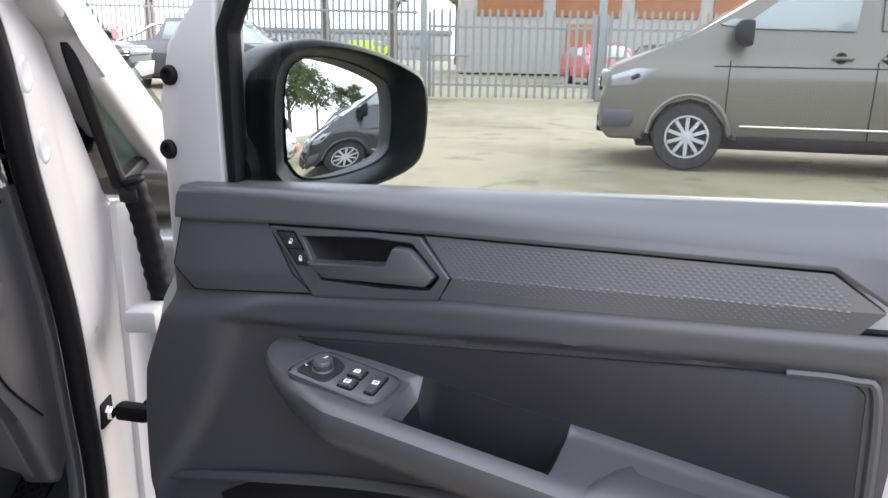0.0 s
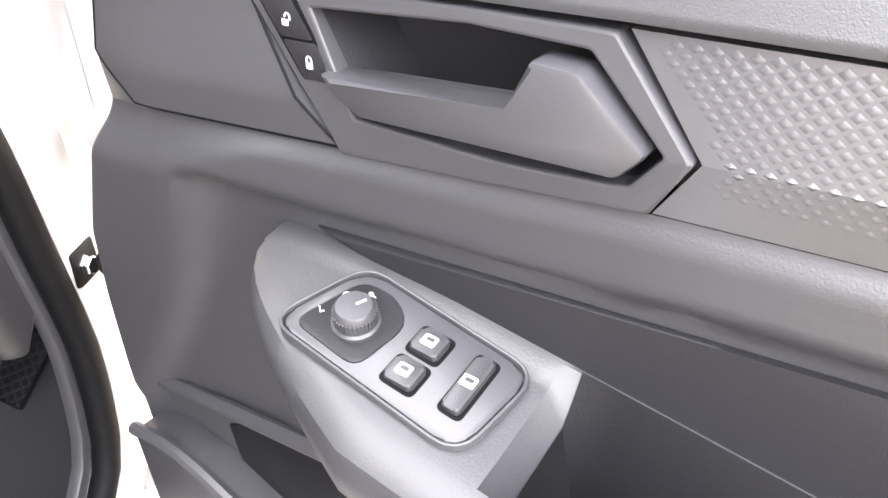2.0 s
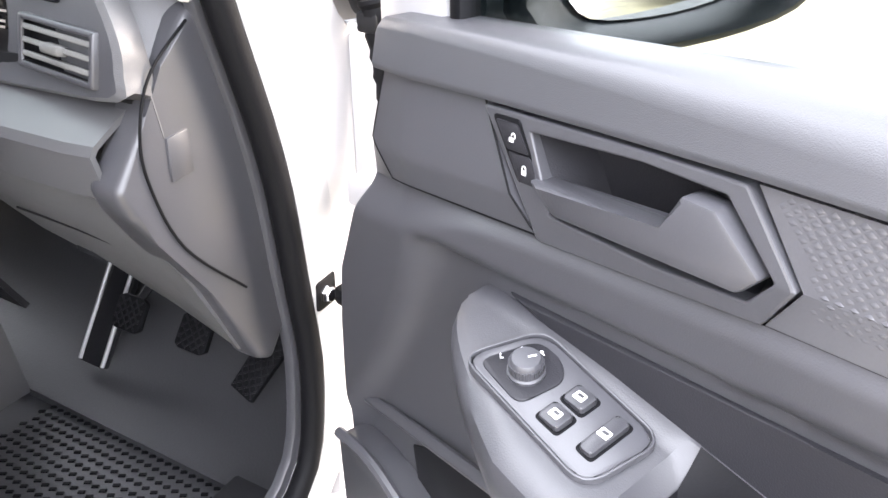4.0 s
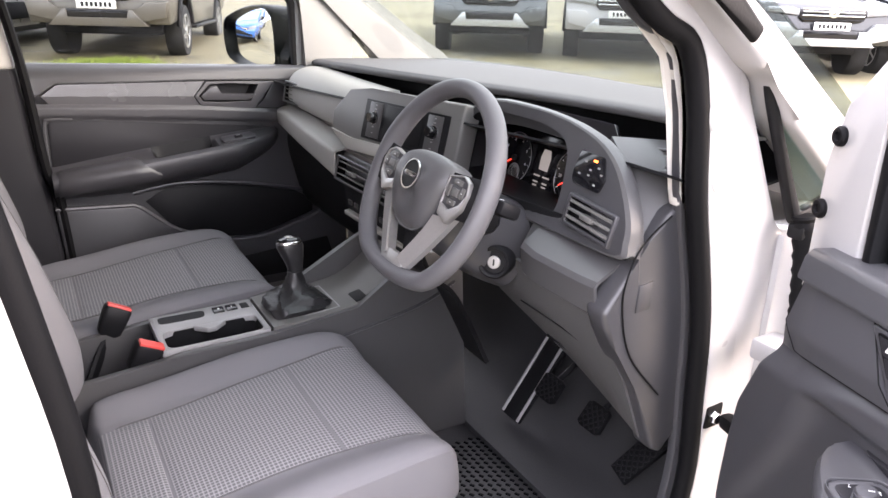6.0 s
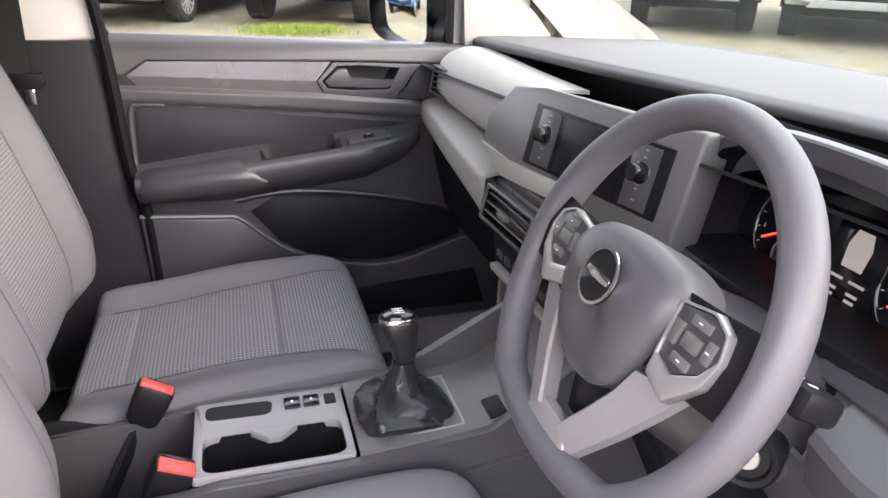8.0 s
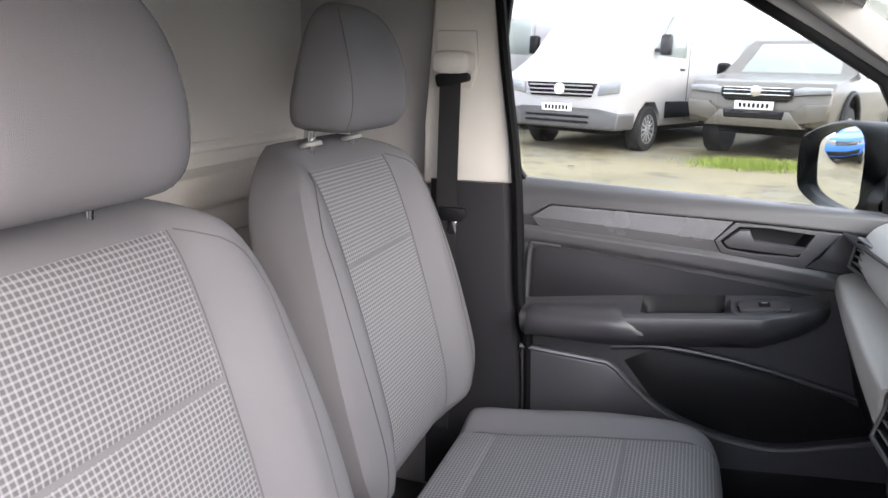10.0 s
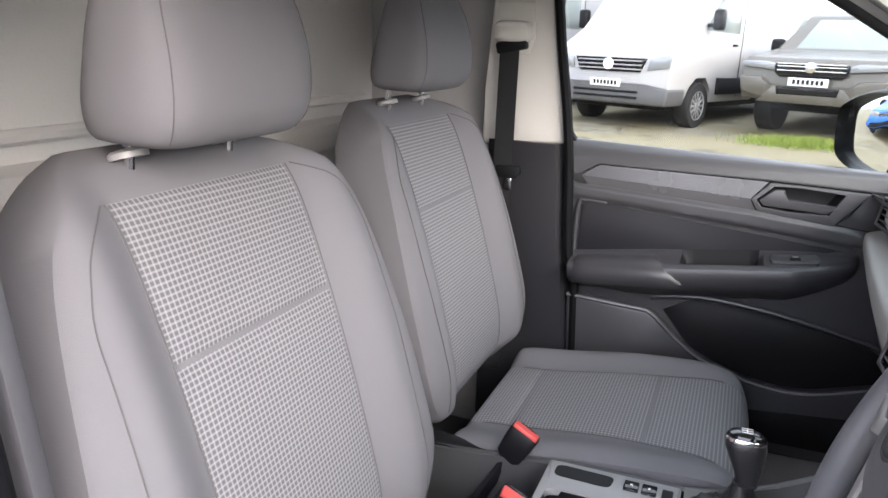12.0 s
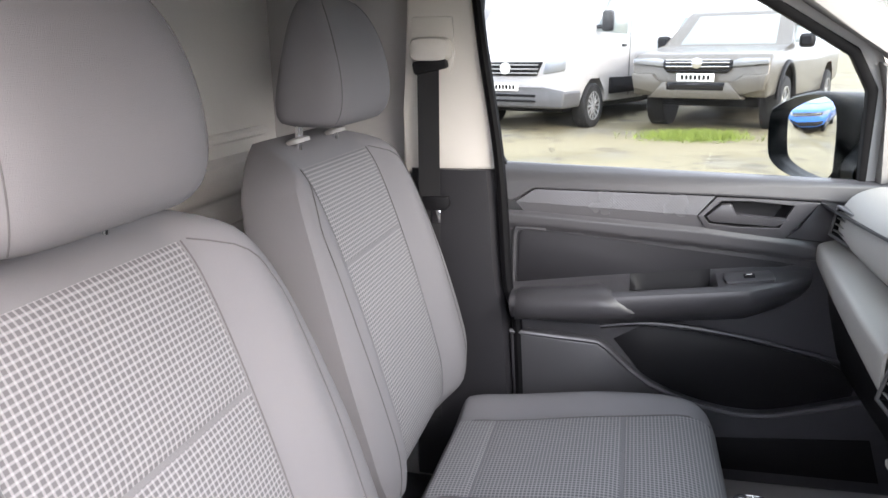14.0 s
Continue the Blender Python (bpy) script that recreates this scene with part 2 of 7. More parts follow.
def letters(name, text, size, m, material, parent, depth=0.0004):
    c = bpy.data.curves.new(name, "FONT")
    c.body, c.size, c.extrude, c.align_x, c.align_y = text, size, depth, "CENTER", "CENTER"
    c.resolution_u = 2
    ob = new(name, c)
    dg = bpy.context.evaluated_depsgraph_get()
    me = bpy.data.meshes.new_from_object(ob.evaluated_get(dg))
    bpy.data.objects.remove(ob)
    me.materials.clear()
    me.materials.append(material)
    me.transform(m)
    ob = new(name, me)
    ob.parent = parent
    return ob

# ---- the van's doors ----
HINGE = Vector((0.882, 1.05, 0))
SWING = 64.5
OPENING = [(0.829, 1.162), (0.824, 1.36), (0.786, 1.43), (0.66, 1.507), (0.5, 1.60), (0.3, 1.645), (0.06, 1.655), (0.045, 1.50), (0.07, 1.29), (0.080, 1.235), (0.110, 1.195), (0.3, 1.178)]


def swell(points, d):
    """A closed outline moved outwards by d."""
    k, out = len(points), []
    area = sum(points[i][0] * points[(i + 1) % k][1] - points[(i + 1) % k][0] * points[i][1] for i in range(k))
    for i in range(k):
        p, q, r = Vector(points[i - 1]), Vector(points[i]), Vector(points[(i + 1) % k])
        t = ((q - p).normalized() + (r - q).normalized()).normalized()
        out.append(tuple(q + Vector((t.y, -t.x)) * d * math.copysign(1, area)))
    return out


def round_poly(points, r, n=4):
    """A polygon with rounded corners."""
    out, k = [], len(points)
    for i in range(k):
        p, q, s = Vector(points[i - 1]), Vector(points[i]), Vector(points[(i + 1) % k])
        a = q + (p - q).normalized() * min(r, (p - q).length * 0.45)
        b = q + (s - q).normalized() * min(r, (s - q).length * 0.45)
        for j in range(n + 1):
            t = j / n
            out.append(tuple(a * (1 - t) ** 2 + q * 2 * t * (1 - t) + b * t * t))
    return out


def smooth_edge(points, n):
    """A polyline with n steps to each of its straight pieces."""
    line = [(a[0] + (b[0] - a[0]) * i / n, a[1] + (b[1] - a[1]) * i / n) for a, b in zip(points, points[1:]) for i in range(n)]
    return line + [points[-1]]


def ring_plate(outer, inner, f, w0, w1, bevel=0.0):
    """A flat frame between two outlines with the same number of corners."""
    bm = bmesh.new()
    k = len(outer)
    vs = [[bm.verts.new(f @ Vector((*p, w))) for p in line] for line, w in ((outer, w0), (outer, w1), (inner, w1), (inner, w0))]
    for a in range(4):
        for i in range(k):
            bm.faces.new((vs[a][i], vs[a][(i + 1) % k], vs[(a + 1) % 4][(i + 1) % k], vs[(a + 1) % 4][i]))
    if bevel:
        bmesh.ops.bevel(bm, geom=[e for e in bm.edges], offset=bevel, segments=2, affect="EDGES", profile=0.5)
    return bm


def van_door(driver):
    """A front door: shell, window frame, glass, trim panel, armrest, pocket and mirror."""
    if driver:
        tilt = Matrix.Translation((0, 0.52, 1.08)) @ Matrix.Rotation(radians(-1.7), 4, "X") @ Matrix.Translation((0, -0.52, -1.11))
        place = Matrix.Translation(HINGE) @ Matrix.Rotation(radians(SWING), 4, "Z") @ Matrix.Translation(-HINGE) @ tilt
        door = thing("door_1", "open white van driver's door with charcoal plastic trim, armrest and window switches", "van door", place, kind="structure")
        f = Matrix(((0, 0, -1, 0.775), (1, 0, 0, 0), (0, 1, 0, 0), (0, 0, 0, 1)))
    else:
        door = thing("door_2", "closed white van passenger door with charcoal plastic trim and open pocket", "van door", kind="structure")
        f = Matrix(((0, 0, 1, -0.72), (1, 0, 0, 0), (0, 1, 0, 0), (0, 0, 0, 1)))
    # metal shell and window frame
    part("door_shell", prism([(0.945, 1.10), (0.985, 1.0), (1.03, 0.93), (1.055, 0.82), (1.06, 0.28), (0.16, 0.28), (0.10, 0.8), (0.068, 1.155), (0.9, 1.125)], f, -0.13, -0.052, 0.012), WHITE, door)
    part("window_frame", ring_plate(swell(OPENING, 0.055), swell(OPENING, 0.018), f, -0.075, -0.042, 0.006), WHITE, door, "white painted window frame")
    part("window_seal", ring_plate(swell(OPENING, 0.02), OPENING, f, -0.056, -0.030, 0.004), RUBBER, door, "black rubber window channel")
    if driver:
        part("hinge_post", prism([(0.950, 1.03), (0.944, 1.28), (0.922, 1.35), (0.85, 1.425), (0.838, 1.40), (0.848, 1.33), (0.849, 1.06)], f, -0.085, -0.030, 0.007), WHITE, door)
        for y, z in ((0.933, 1.219), (0.920, 1.311)):
            part("bolt_cap", turned([(0.0125, 0), (0.0125, 0.004), (0.010, 0.007), (0.006, 0.007), (0.005, 0.004), (0.0, 0.004)], f @ Matrix.Translation((y, z, -0.030)), 20), RUBBER, door, "black rubber plug")
    pane = part("window_pane", prism(swell(OPENING, 0.012), f, -0.045, -0.041), GLASS if driver else GLASS_FAR, door, "clear side window glass")
    pane.visible_shadow = False
    for k in range(4):
        part("glass_mark", rbox((0.0005, 0.015 if k < 3 else 0.007, 0.0006), f @ Matrix(((0, 1, 0, 0.205), (0, 0, 1, 1.236 - 0.0028 * k), (1, 0, 0, -0.0405), (0, 0, 0, 1))), 0), PLASTIC_DARK, pane)
    # trim panel
    rows = []
    for y, zb in ((0.8985, 1.140), (0.894, 1.140), (0.85, 1.140), (0.757, 1.1445), (0.65, 1.148), (0.556, 1.150), (0.40, 1.151), (0.25, 1.152), (0.172, 1.153), (0.127, 1.124), (0.105, 1.122), (0.085, 1.15)):
        zt = 1.203 - (y - 0.09) * 0.029 - (0.006 if y > 0.896 else 0)
        k = 0.40 + 1.7 * max(0.0, min(1.0, (0.82 - y) / 0.5)) ** 1.2
        rows.append([f @ Vector((y, z, d)) for d, z in ((-0.05, zt + 0.001), (-0.018 - 0.008 * k, zt), (-0.015 * k, zt - 0.0015 * k), (-0.0075 * k, zt - 0.005 * k), (-0.003 * k, zt - 0.0105 * k), (0.0015, zt - 0.017 * k), (0.0018, zt - 0.017 * k - 0.002), (0.0062, zb + 0.005), (0.0065, zb + 0.003), (0.0055, zb), (-0.034, zb))])
    part("sill_trim", loft(rows, True, True), PLASTIC_SILL, door, "grained charcoal window sill trim", 50)
    part("sill_pin", turned([(0.008, -0.004), (0.008, 0.0010), (0.004, 0.0015), (0, 0.0015)], f @ pose(0.845, 1.1765, -0.024, -90), 16), PLASTIC_DARK, door)

    def ridge(y, z):
        """How far the handle band stands out: it is folded along a ridge."""
        zr = 1.106 + (0.521 - y) * (0.041 if y < 0.521 else 0.090)
        return 0.0085 - 0.13 * abs(z - zr) - 0.12 * max(0.0, y - 0.86)

    def folded(bm):
        inv = f.inverted()
        for vtx in bm.verts:
            p = inv @ vtx.co
            vtx.co = f @ Vector((p.x, p.y, p.z + ridge(p.x, p.y)))
        return bm

    fore = smooth_edge([(0.897, 1.138), (0.9125, 1.078), (0.880, 1.049)], 6)
    aft = smooth_edge([(0.757, 1.1435), (0.7215, 1.0885), (0.697, 1.0665)], 6)
    rows = []
    for i, (a, b) in enumerate(zip(fore, aft)):
        line = [(a[0] + (b[0] - a[0]) * q / 14, a[1] + (b[1] - a[1]) * q / 14) for q in range(15)]
        rows.append([f @ Vector((y, z, ridge(y, z) + w)) for (y, z), w in [(line[0], -0.012)] + [(p, 0.0004) for p in line] + [(line[-1], -0.012)]])
    part("cover_seam", tube([f @ Vector((y, z, ridge(y, z) + 0.0003)) for y, z in fore + smooth_edge([fore[-1], aft[-1]], 6)[1:] + aft[::-1][1:]], 0.0009, 5, 1), RUBBER, door)
    away = f.to_3x3() @ Vector((0, 0, -0.012))
    part("front_cover", loft([[p + away for p in rows[0]]] + rows + [[p + away for p in rows[-1]]]), PLASTIC_SMOOTH, door, angle=30)
    # lower trim in one sheet: a padded roll under the inlay that turns down into a proud
    # front flank, and a sunk field between them
    fold_z, fold_y = (0.735, 0.79, 0.862, 0.931, 0.988, 1.022), (0.978, 0.943, 0.893, 0.852, 0.828, 0.818)
    lead_z, lead_y = (0.50, 0.73, 0.79, 0.86, 0.93, 0.965, 1.005, 1.03, 1.05, 1.088, 1.142), (0.985, 0.990, 0.988, 0.983, 0.972, 0.955, 0.936, 0.926, 0.9215, 0.917, 0.9045)
    rear_z, rear_y = (0.50, 0.82, 1.11), (0.15, 0.125, 0.105)
    step = lambda q: max(0.0, min(1.0, q)) ** 2 * (3 - 2 * max(0.0, min(1.0, q)))

    def crest(y):
        """Upper edge of the padded roll."""
        return float(np.interp(y, (0.105, 0.15, 0.535, 0.60, 0.697, 0.92), (1.104, 1.1012, 1.0797, 1.0728, 1.0645, 1.0440)))

    def trim_depth(y, z, top):
        low = float(np.interp(y, (0.14, 0.241, 0.396, 0.574, 0.735, 0.92), (1.066, 1.061, 1.050, 1.036, 1.022, 1.012)))
        high = 0.0095 + 0.0075 * step((y - 0.68) / 0.16)
        band = step((z - low) / 0.009 + 0.5)
        flank = step((y - float(np.interp(z, fold_z, fold_y))) / 0.05 + 0.5)
        roll = high * (1 - (1 - band) * (1 - flank))
        roll += (ridge(y, top) - 0.0008 - roll) * step(1 - (top - z) / (0.011 + 0.030 * step((y - 0.74) / 0.12)))
        lead = float(np.interp(z, lead_z, lead_y)) - y
        return roll - 0.008 * max(0.0, 1 - lead / 0.007) ** 2

    rows = []
    for i in range(97):
        s = 1 - (1 - i / 96) ** 1.6
        top = crest(0.11 + 0.808 * s)
        col = []
        for j in range(61):
            z = top - (top - 0.50) * (j / 60) ** 1.6
            y0, y1 = float(np.interp(z, rear_z, rear_y)), float(np.interp(z, lead_z, lead_y))
            y = y0 + (y1 - y0) * s
            col.append(f @ Vector((y, z, trim_depth(y, z, top))))
        rows.append(col)
    rows.append([p + f.to_3x3() @ Vector((0, 0, -0.05)) for p in rows[-1]])
    part("lower_trim", loft(rows), PLASTIC, door, angle=50)
    rows = []
    for i in range(37):
        z = 1.036 + 0.106 * i / 36
        y1 = float(np.interp(z, lead_z, lead_y))
        yc = float(np.interp(z, (1.0485, 1.0495, 1.078, 1.138), (0.86, 0.880, 0.9125, 0.897)))
        flush = [(y, ridge(y, z) - 0.0004 - 0.008 * max(0.0, 1 - (y1 - y) / 0.007) ** 2) for y in (y1, y1 - 0.002, y1 - 0.004, y1 - 0.007, yc + 0.001)]
        rows.append([f @ Vector((y, z, w)) for y, w in [(y1, -0.05)] + flush + [(yc - 0.0002, ridge(yc, z) - 0.010), (0.85, ridge(0.85, z) - 0.010)]])
    part("front_edge", loft(rows), PLASTIC, door, angle=50)
    prism_back = [(0.985, 0.52), (0.16, 0.50), (0.14, 0.82), (0.12, 1.09), (0.69, 1.055), (0.90, 1.13), (0.98, 0.93)]
    part("trim_backing", prism(prism_back, f, -0.06, -0.040), PLASTIC_DARK, door)
    # handle
    outer = [(0.757, 1.141), (0.62, 1.1455), (0.557, 1.146), (0.521, 1.106), (0.536, 1.080), (0.60, 1.073), (0.695, 1.063)]
    inner = [(0.708, 1.133), (0.62, 1.139), (0.566, 1.138), (0.532, 1.106), (0.545, 1.090), (0.60, 1.085), (0.682, 1.086)]
    part("handle_bezel", folded(ring_plate(outer, inner, f, -0.03, 0.002, 0.0015)), PLASTIC_SMOOTH, door, "smooth charcoal handle surround", 12)
    # recess walls darker than the bezel, with the hollow's shade in their colour
    part("handle_recess", loft([[f @ Vector((u, v, -0.002)) for u, v in inner], [f @ Vector((0.61 + (u - 0.61) * 0.86, 1.11 + (v - 1.11) * 0.8, -0.036)) for u, v in inner], [f @ Vector((0.61, 1.11, -0.037)) for _ in inner]], True), INSERT, door, "handle recess, charcoal darkened for its shade")
    part("door_handle", prism([(0.70, 1.106), (0.594, 1.109), (0.587, 1.133), (0.566, 1.132), (0.537, 1.106), (0.548, 1.094), (0.676, 1.089)], f, -0.006, 0.014, 0.003), PLASTIC_SMOOTH, door, "angular charcoal pull handle")
    # ribbed inlay: a plate with rows of small lozenges
    inlay = prism([(0.553, 1.147), (0.519, 1.106), (0.133, 1.122), (0.174, 1.150)], f, -0.012, -0.001)
    prism([(0.519, 1.106), (0.535, 1.080), (0.150, 1.101), (0.133, 1.122)], f, -0.012, -0.001, bm=inlay)
    plate = part("inlay", folded(inlay), INLAY, door, "charcoal inlay strip with raised lozenges", 8)
    bm = bmesh.new()
    for i in range(120):
        for j in range(10):
            y, z = 0.160 + i * 0.0033, 1.096 + j * 0.0060 + (0.0030 if i % 2 else 0)
            lo = 1.081 + (0.534 - y) * 0.052 + 0.004
            edge = 0.553 - (1.147 - z) * 0.85 if z > 1.106 else 0.518 + (1.106 - z) * 0.62
            if z < lo or z > 1.1455 or y > edge - 0.008 or y < 0.150 + abs(z - 1.122) * 1.1:
                continue
            c = [bm.verts.new(f @ Vector((y + du, z + dv, w))) for du, dv, w in ((0.0030, 0, -0.0012), (0, 0.0019, -0.0012), (-0.0030, 0, -0.0012), (0, -0.0019, -0.0012), (0, 0, -0.0003))]
            for k in range(4):
                bm.faces.new((c[k], c[(k + 1) % 4], c[4]))
    lz = part("lozenge_relief", folded(bm), INLAY, plate, angle=50)
    lz["kind"] = "stuff"
    # insert panel, framed by a soft rim
    ins = [(0.728, 1.008), (0.50, 1.029), (0.25, 1.053), (0.152, 1.060), (0.138, 1.048), (0.136, 0.93), (0.35, 0.945), (0.52, 0.965)]
    part("insert_panel", prism(ins, f, -0.004, 0.004, 0.003), INSERT, door, "matt charcoal insert panel")
    part("insert_rim", tube([f @ Vector((u, v, 0.002)) for u, v in ((0.20, 1.058), (0.150, 1.060), (0.130, 1.046), (0.127, 0.93))], 0.005, 8, 5, flat=1.0), PLASTIC, door)

    # armrest with a grab bin let into its top
    t = lambda y: 0.918 + 0.125 * (y - 0.13)
    ease = lambda q: max(0.0, min(1.0, q)) ** 2 * (3 - 2 * max(0.0, min(1.0, q)))
    rows, n = [], 60
    for i in range(n + 1):
        y = 0.13 + 0.622 * i / n
        g = max(0.0, min(1.0, (0.757 - y) / 0.13)) ** 0.5 * (0.70 + 0.30 * ease((y - 0.10) / 0.25))
        w, k, top = 0.012 + 0.088 * g, 0.25 + 0.75 * g, t(y)
        dip = 0.068 * ease((y - 0.385) / 0.040) * ease((0.562 - y) / 0.022)
        ring = [(-0.01, top + 0.019 * k), (0.006, top + 0.017 * k), (0.012 + dip * 0.1, top + 0.013 * k - dip * 0.5), (0.020 + dip * 0.1, top + 0.010 * k - dip), (w * 0.62, top + 0.003 - dip), (w * 0.72, top + 0.002 - dip * 0.6), (w * 0.78, top + 0.001), (w * 0.90, top - 0.001), (w * 0.97, top - 0.006), (w, top - 0.016 * k), (w * 0.985, top - 0.032 * k), (w * 0.82, top - 0.055 * k), (w * 0.42, top - 0.085 * k), (-0.01, top - 0.105 * k)]
        rows.append([f @ Vector((y, z, d)) for d, z in ring])
    part("armrest", loft(rows, True, True), PLASTIC, door, "charcoal armrest with a grab bin", 32)
    # black skin added over the dip to darken it as shade would
    part("bin_shade", loft([[f @ (f.inverted() @ p + Vector((0, 0.0012, 0))) for p in r[1:7]] for r in rows[25:42]]), PLASTIC_DARK, door, "black skin that puts shade into the grab bin")
    rows = []
    for y, e in ((0.140, 0.0), (0.146, 0.0), (0.20, 0.0), (0.26, 0.0), (0.32, 0.008), (0.350, 0.030), (0.364, 0.038)):
        w = 0.012 + 0.088 * (0.70 + 0.30 * ease((y - 0.10) / 0.25))
        rim = 0.0 if 0.142 < y < 0.36 else -0.010
        ring = ((0.20 * w, 0.004, -1.0), (0.5 * w, 0.008, -0.8), (0.8 * w, 0.007, -0.4), (0.95 * w + 0.004, -0.004, 0.1), (w + 0.006, -0.020, 0.6), (0.985 * w + 0.006, -0.036, 1.0), (0.82 * w + 0.004, -0.056, 0.8))
        rows.append([f @ Vector((y + e * q, t(y) + h + rim * 0.5, d + rim)) for d, h, q in ring])
    part("armrest_pad", loft(rows), PLASTIC, door, "padded charcoal armrest top", 60)
    # switches on the armrest's front
    o = f @ Vector((0.636 if driver else 0.628, t(0.638) + 0.006, 0.042 if driver else 0.050))
    u = (f.to_3x3() @ Vector((-1, -0.125, 0))).normalized()
    v = (f.to_3x3() @ Vector((0, 0.17, -1))).normalized()
    up = (f.to_3x3() @ Vector((-0.125, 1, 0.17))).normalized()
    sw = Matrix((u, v, up)).transposed().to_4x4()
    sw.translation = o
    sw = sw @ Matrix.Diagonal((0.92, 0.92, 1, 1))
    if driver:
        pod = part("switch_plate", prism(round_poly([(-0.067, -0.024), (0.060, -0.031), (0.068, 0.026), (-0.048, 0.034)], 0.014), sw, -0.004, 0.003, 0.0012), PLASTIC_SMOOTH, door, "grey switch plate")
        part("plate_rim", ring_plate(swell(round_poly([(-0.067, -0.024), (0.060, -0.031), (0.068, 0.026), (-0.048, 0.034)], 0.014), 0.0032), swell(round_poly([(-0.067, -0.024), (0.060, -0.031), (0.068, 0.026), (-0.048, 0.034)], 0.014), 0.001), sw, -0.006, 0.005, 0.001), PLASTIC_SMOOTH, pod)
        part("knob_well", prism(round_poly([(-0.058, -0.019), (-0.010, -0.023), (-0.004, 0.014), (-0.018, 0.026), (-0.044, 0.026)], 0.009), sw, 0.002, 0.0042, 0.0008), INSERT, pod)
        knob = part("mirror_knob", turned([(0.0138, 0.0), (0.0138, 0.002), (0.0124, 0.0028), (0.0121, 0.0030), (0.0116, 0.0110), (0.0100, 0.0130), (0.0, 0.0133)], sw @ Matrix.Translation((-0.028, 0.0, 0.004)), 40), PLASTIC_SMOOTH, pod, "ribbed round mirror knob")
        ribs = bmesh.new()
        for k in range(36):
            box(ribs, (0.0012, 0.0012, 0.0062), sw @ Matrix.Translation((-0.028, 0.0, 0.0105)) @ Matrix.Rotation(2 * math.pi * k / 36, 4, "Z") @ Matrix.Translation((0.0120, 0, 0)))
        part("grip_ribs", ribs, PLASTIC_SMOOTH, knob)
        part("knob_mark", rbox((0.0012, 0.006, 0.0006), sw @ pose(-0.026, 0.004, 0.0173, 0, 0, -25), 0.0), MARK, pod)
        for c, du, dv in (("R", -0.032, 0.0185), ("O", -0.0440, 0.0105), ("L", -0.0490, -0.005)):
            letters("dial_letter", c, 0.0062, sw @ pose(du, dv, 0.0056, 0, 0, 50), MARK, pod)
        for du, dv, wu, wv in ((0.014, -0.011, 0.018, 0.016), (0.014, 0.011, 0.018, 0.016), (0.045, 0.002, 0.011, 0.036)):
            part("switch_gap", prism(round_poly([(-wu / 2 - 0.002, -wv / 2 - 0.002), (wu / 2 + 0.002, -wv / 2 - 0.002), (wu / 2 + 0.002, wv / 2 + 0.002), (-wu / 2 - 0.002, wv / 2 + 0.002)], 0.004), sw @ pose(du, dv, 0.0), 0.002, 0.0034), RUBBER, pod)
            b = part("window_switch", prism(round_poly([(-wu / 2, -wv / 2), (wu / 2, -wv / 2), (wu / 2, wv / 2), (-wu / 2, wv / 2)], 0.003), sw @ pose(du, dv, 0.003, 0, -6), -0.001, 0.0036, 0.0012), PLASTIC, pod, "charcoal rocker window switch")
            part("switch_mark", ring_plate(round_poly([(-0.0042, -0.0034), (0.0042, -0.0034), (0.0042, 0.0034), (-0.0042, 0.0034)], 0.001, 2), round_poly([(-0.0028, -0.0006), (0.0028, -0.0006), (0.0028, 0.0024), (-0.0028, 0.0024)], 0.0006, 2), sw @ pose(du, dv, 0.0030, 0, -6), 0.0038, 0.0046), MARK, b)
        lock = part("lock_switch", prism(round_poly([(0.744, 1.1375), (0.718, 1.1385), (0.692, 1.0985), (0.716, 1.0965)], 0.003), f, 0.002, 0.0058, 0.0006), RUBBER, door, "black central locking switch")
        for k, (du, dv) in enumerate(((0.7235, 1.1265), (0.7105, 1.1075))):
            key = part("lock_key", prism(round_poly([(du + 0.0165, dv + 0.0088), (du - 0.0050, dv + 0.0094), (du - 0.0165, dv - 0.0082), (du + 0.0050, dv - 0.0090)], 0.002), f, 0.004, 0.0066, 0.0006), INSERT, lock)
            part("padlock_body", prism(round_poly([(-0.0026, -0.0042), (0.0026, -0.0042), (0.0026, -0.0004), (-0.0026, -0.0004)], 0.0006), f @ Matrix.Translation((du, dv, 0)) @ Matrix.Diagonal((0.8, 0.8, 1, 1)), 0.0064, 0.0069), MARK, key)
            tilt_s = 0.0 if k else -0.0022
            part("padlock_shackle", tube([f @ Vector((du + 0.8 * (a_ + tilt_s), dv + 0.8 * b_, 0.0067)) for a_, b_ in ((-0.0019, -0.0006), (-0.0019, 0.0018), (-0.0010, 0.0032), (0.0010, 0.0032), (0.0019, 0.0018), (0.0019, -0.0006 if k else 0.0010))], 0.00042, 6, 3), MARK, key)
    else:
        pod = part("switch_plate", prism([(-0.05, -0.022), (0.05, -0.022), (0.055, 0.0), (0.05, 0.028), (-0.045, 0.028), (-0.055, 0.0)], sw, -0.004, 0.003, 0.0015), PLASTIC_SMOOTH, door)
        b = part("window_switch", prism([(-0.012, -0.008), (0.012, -0.008), (0.012, 0.008), (-0.012, 0.008)], sw, 0.0, 0.007, 0.002), PLASTIC_DARK, pod, "black window switch")
        part("switch_mark", rbox((0.012, 0.002, 0.0008), sw @ Matrix.Translation((0, 0.002, 0.0075)), 0), MARK, b)
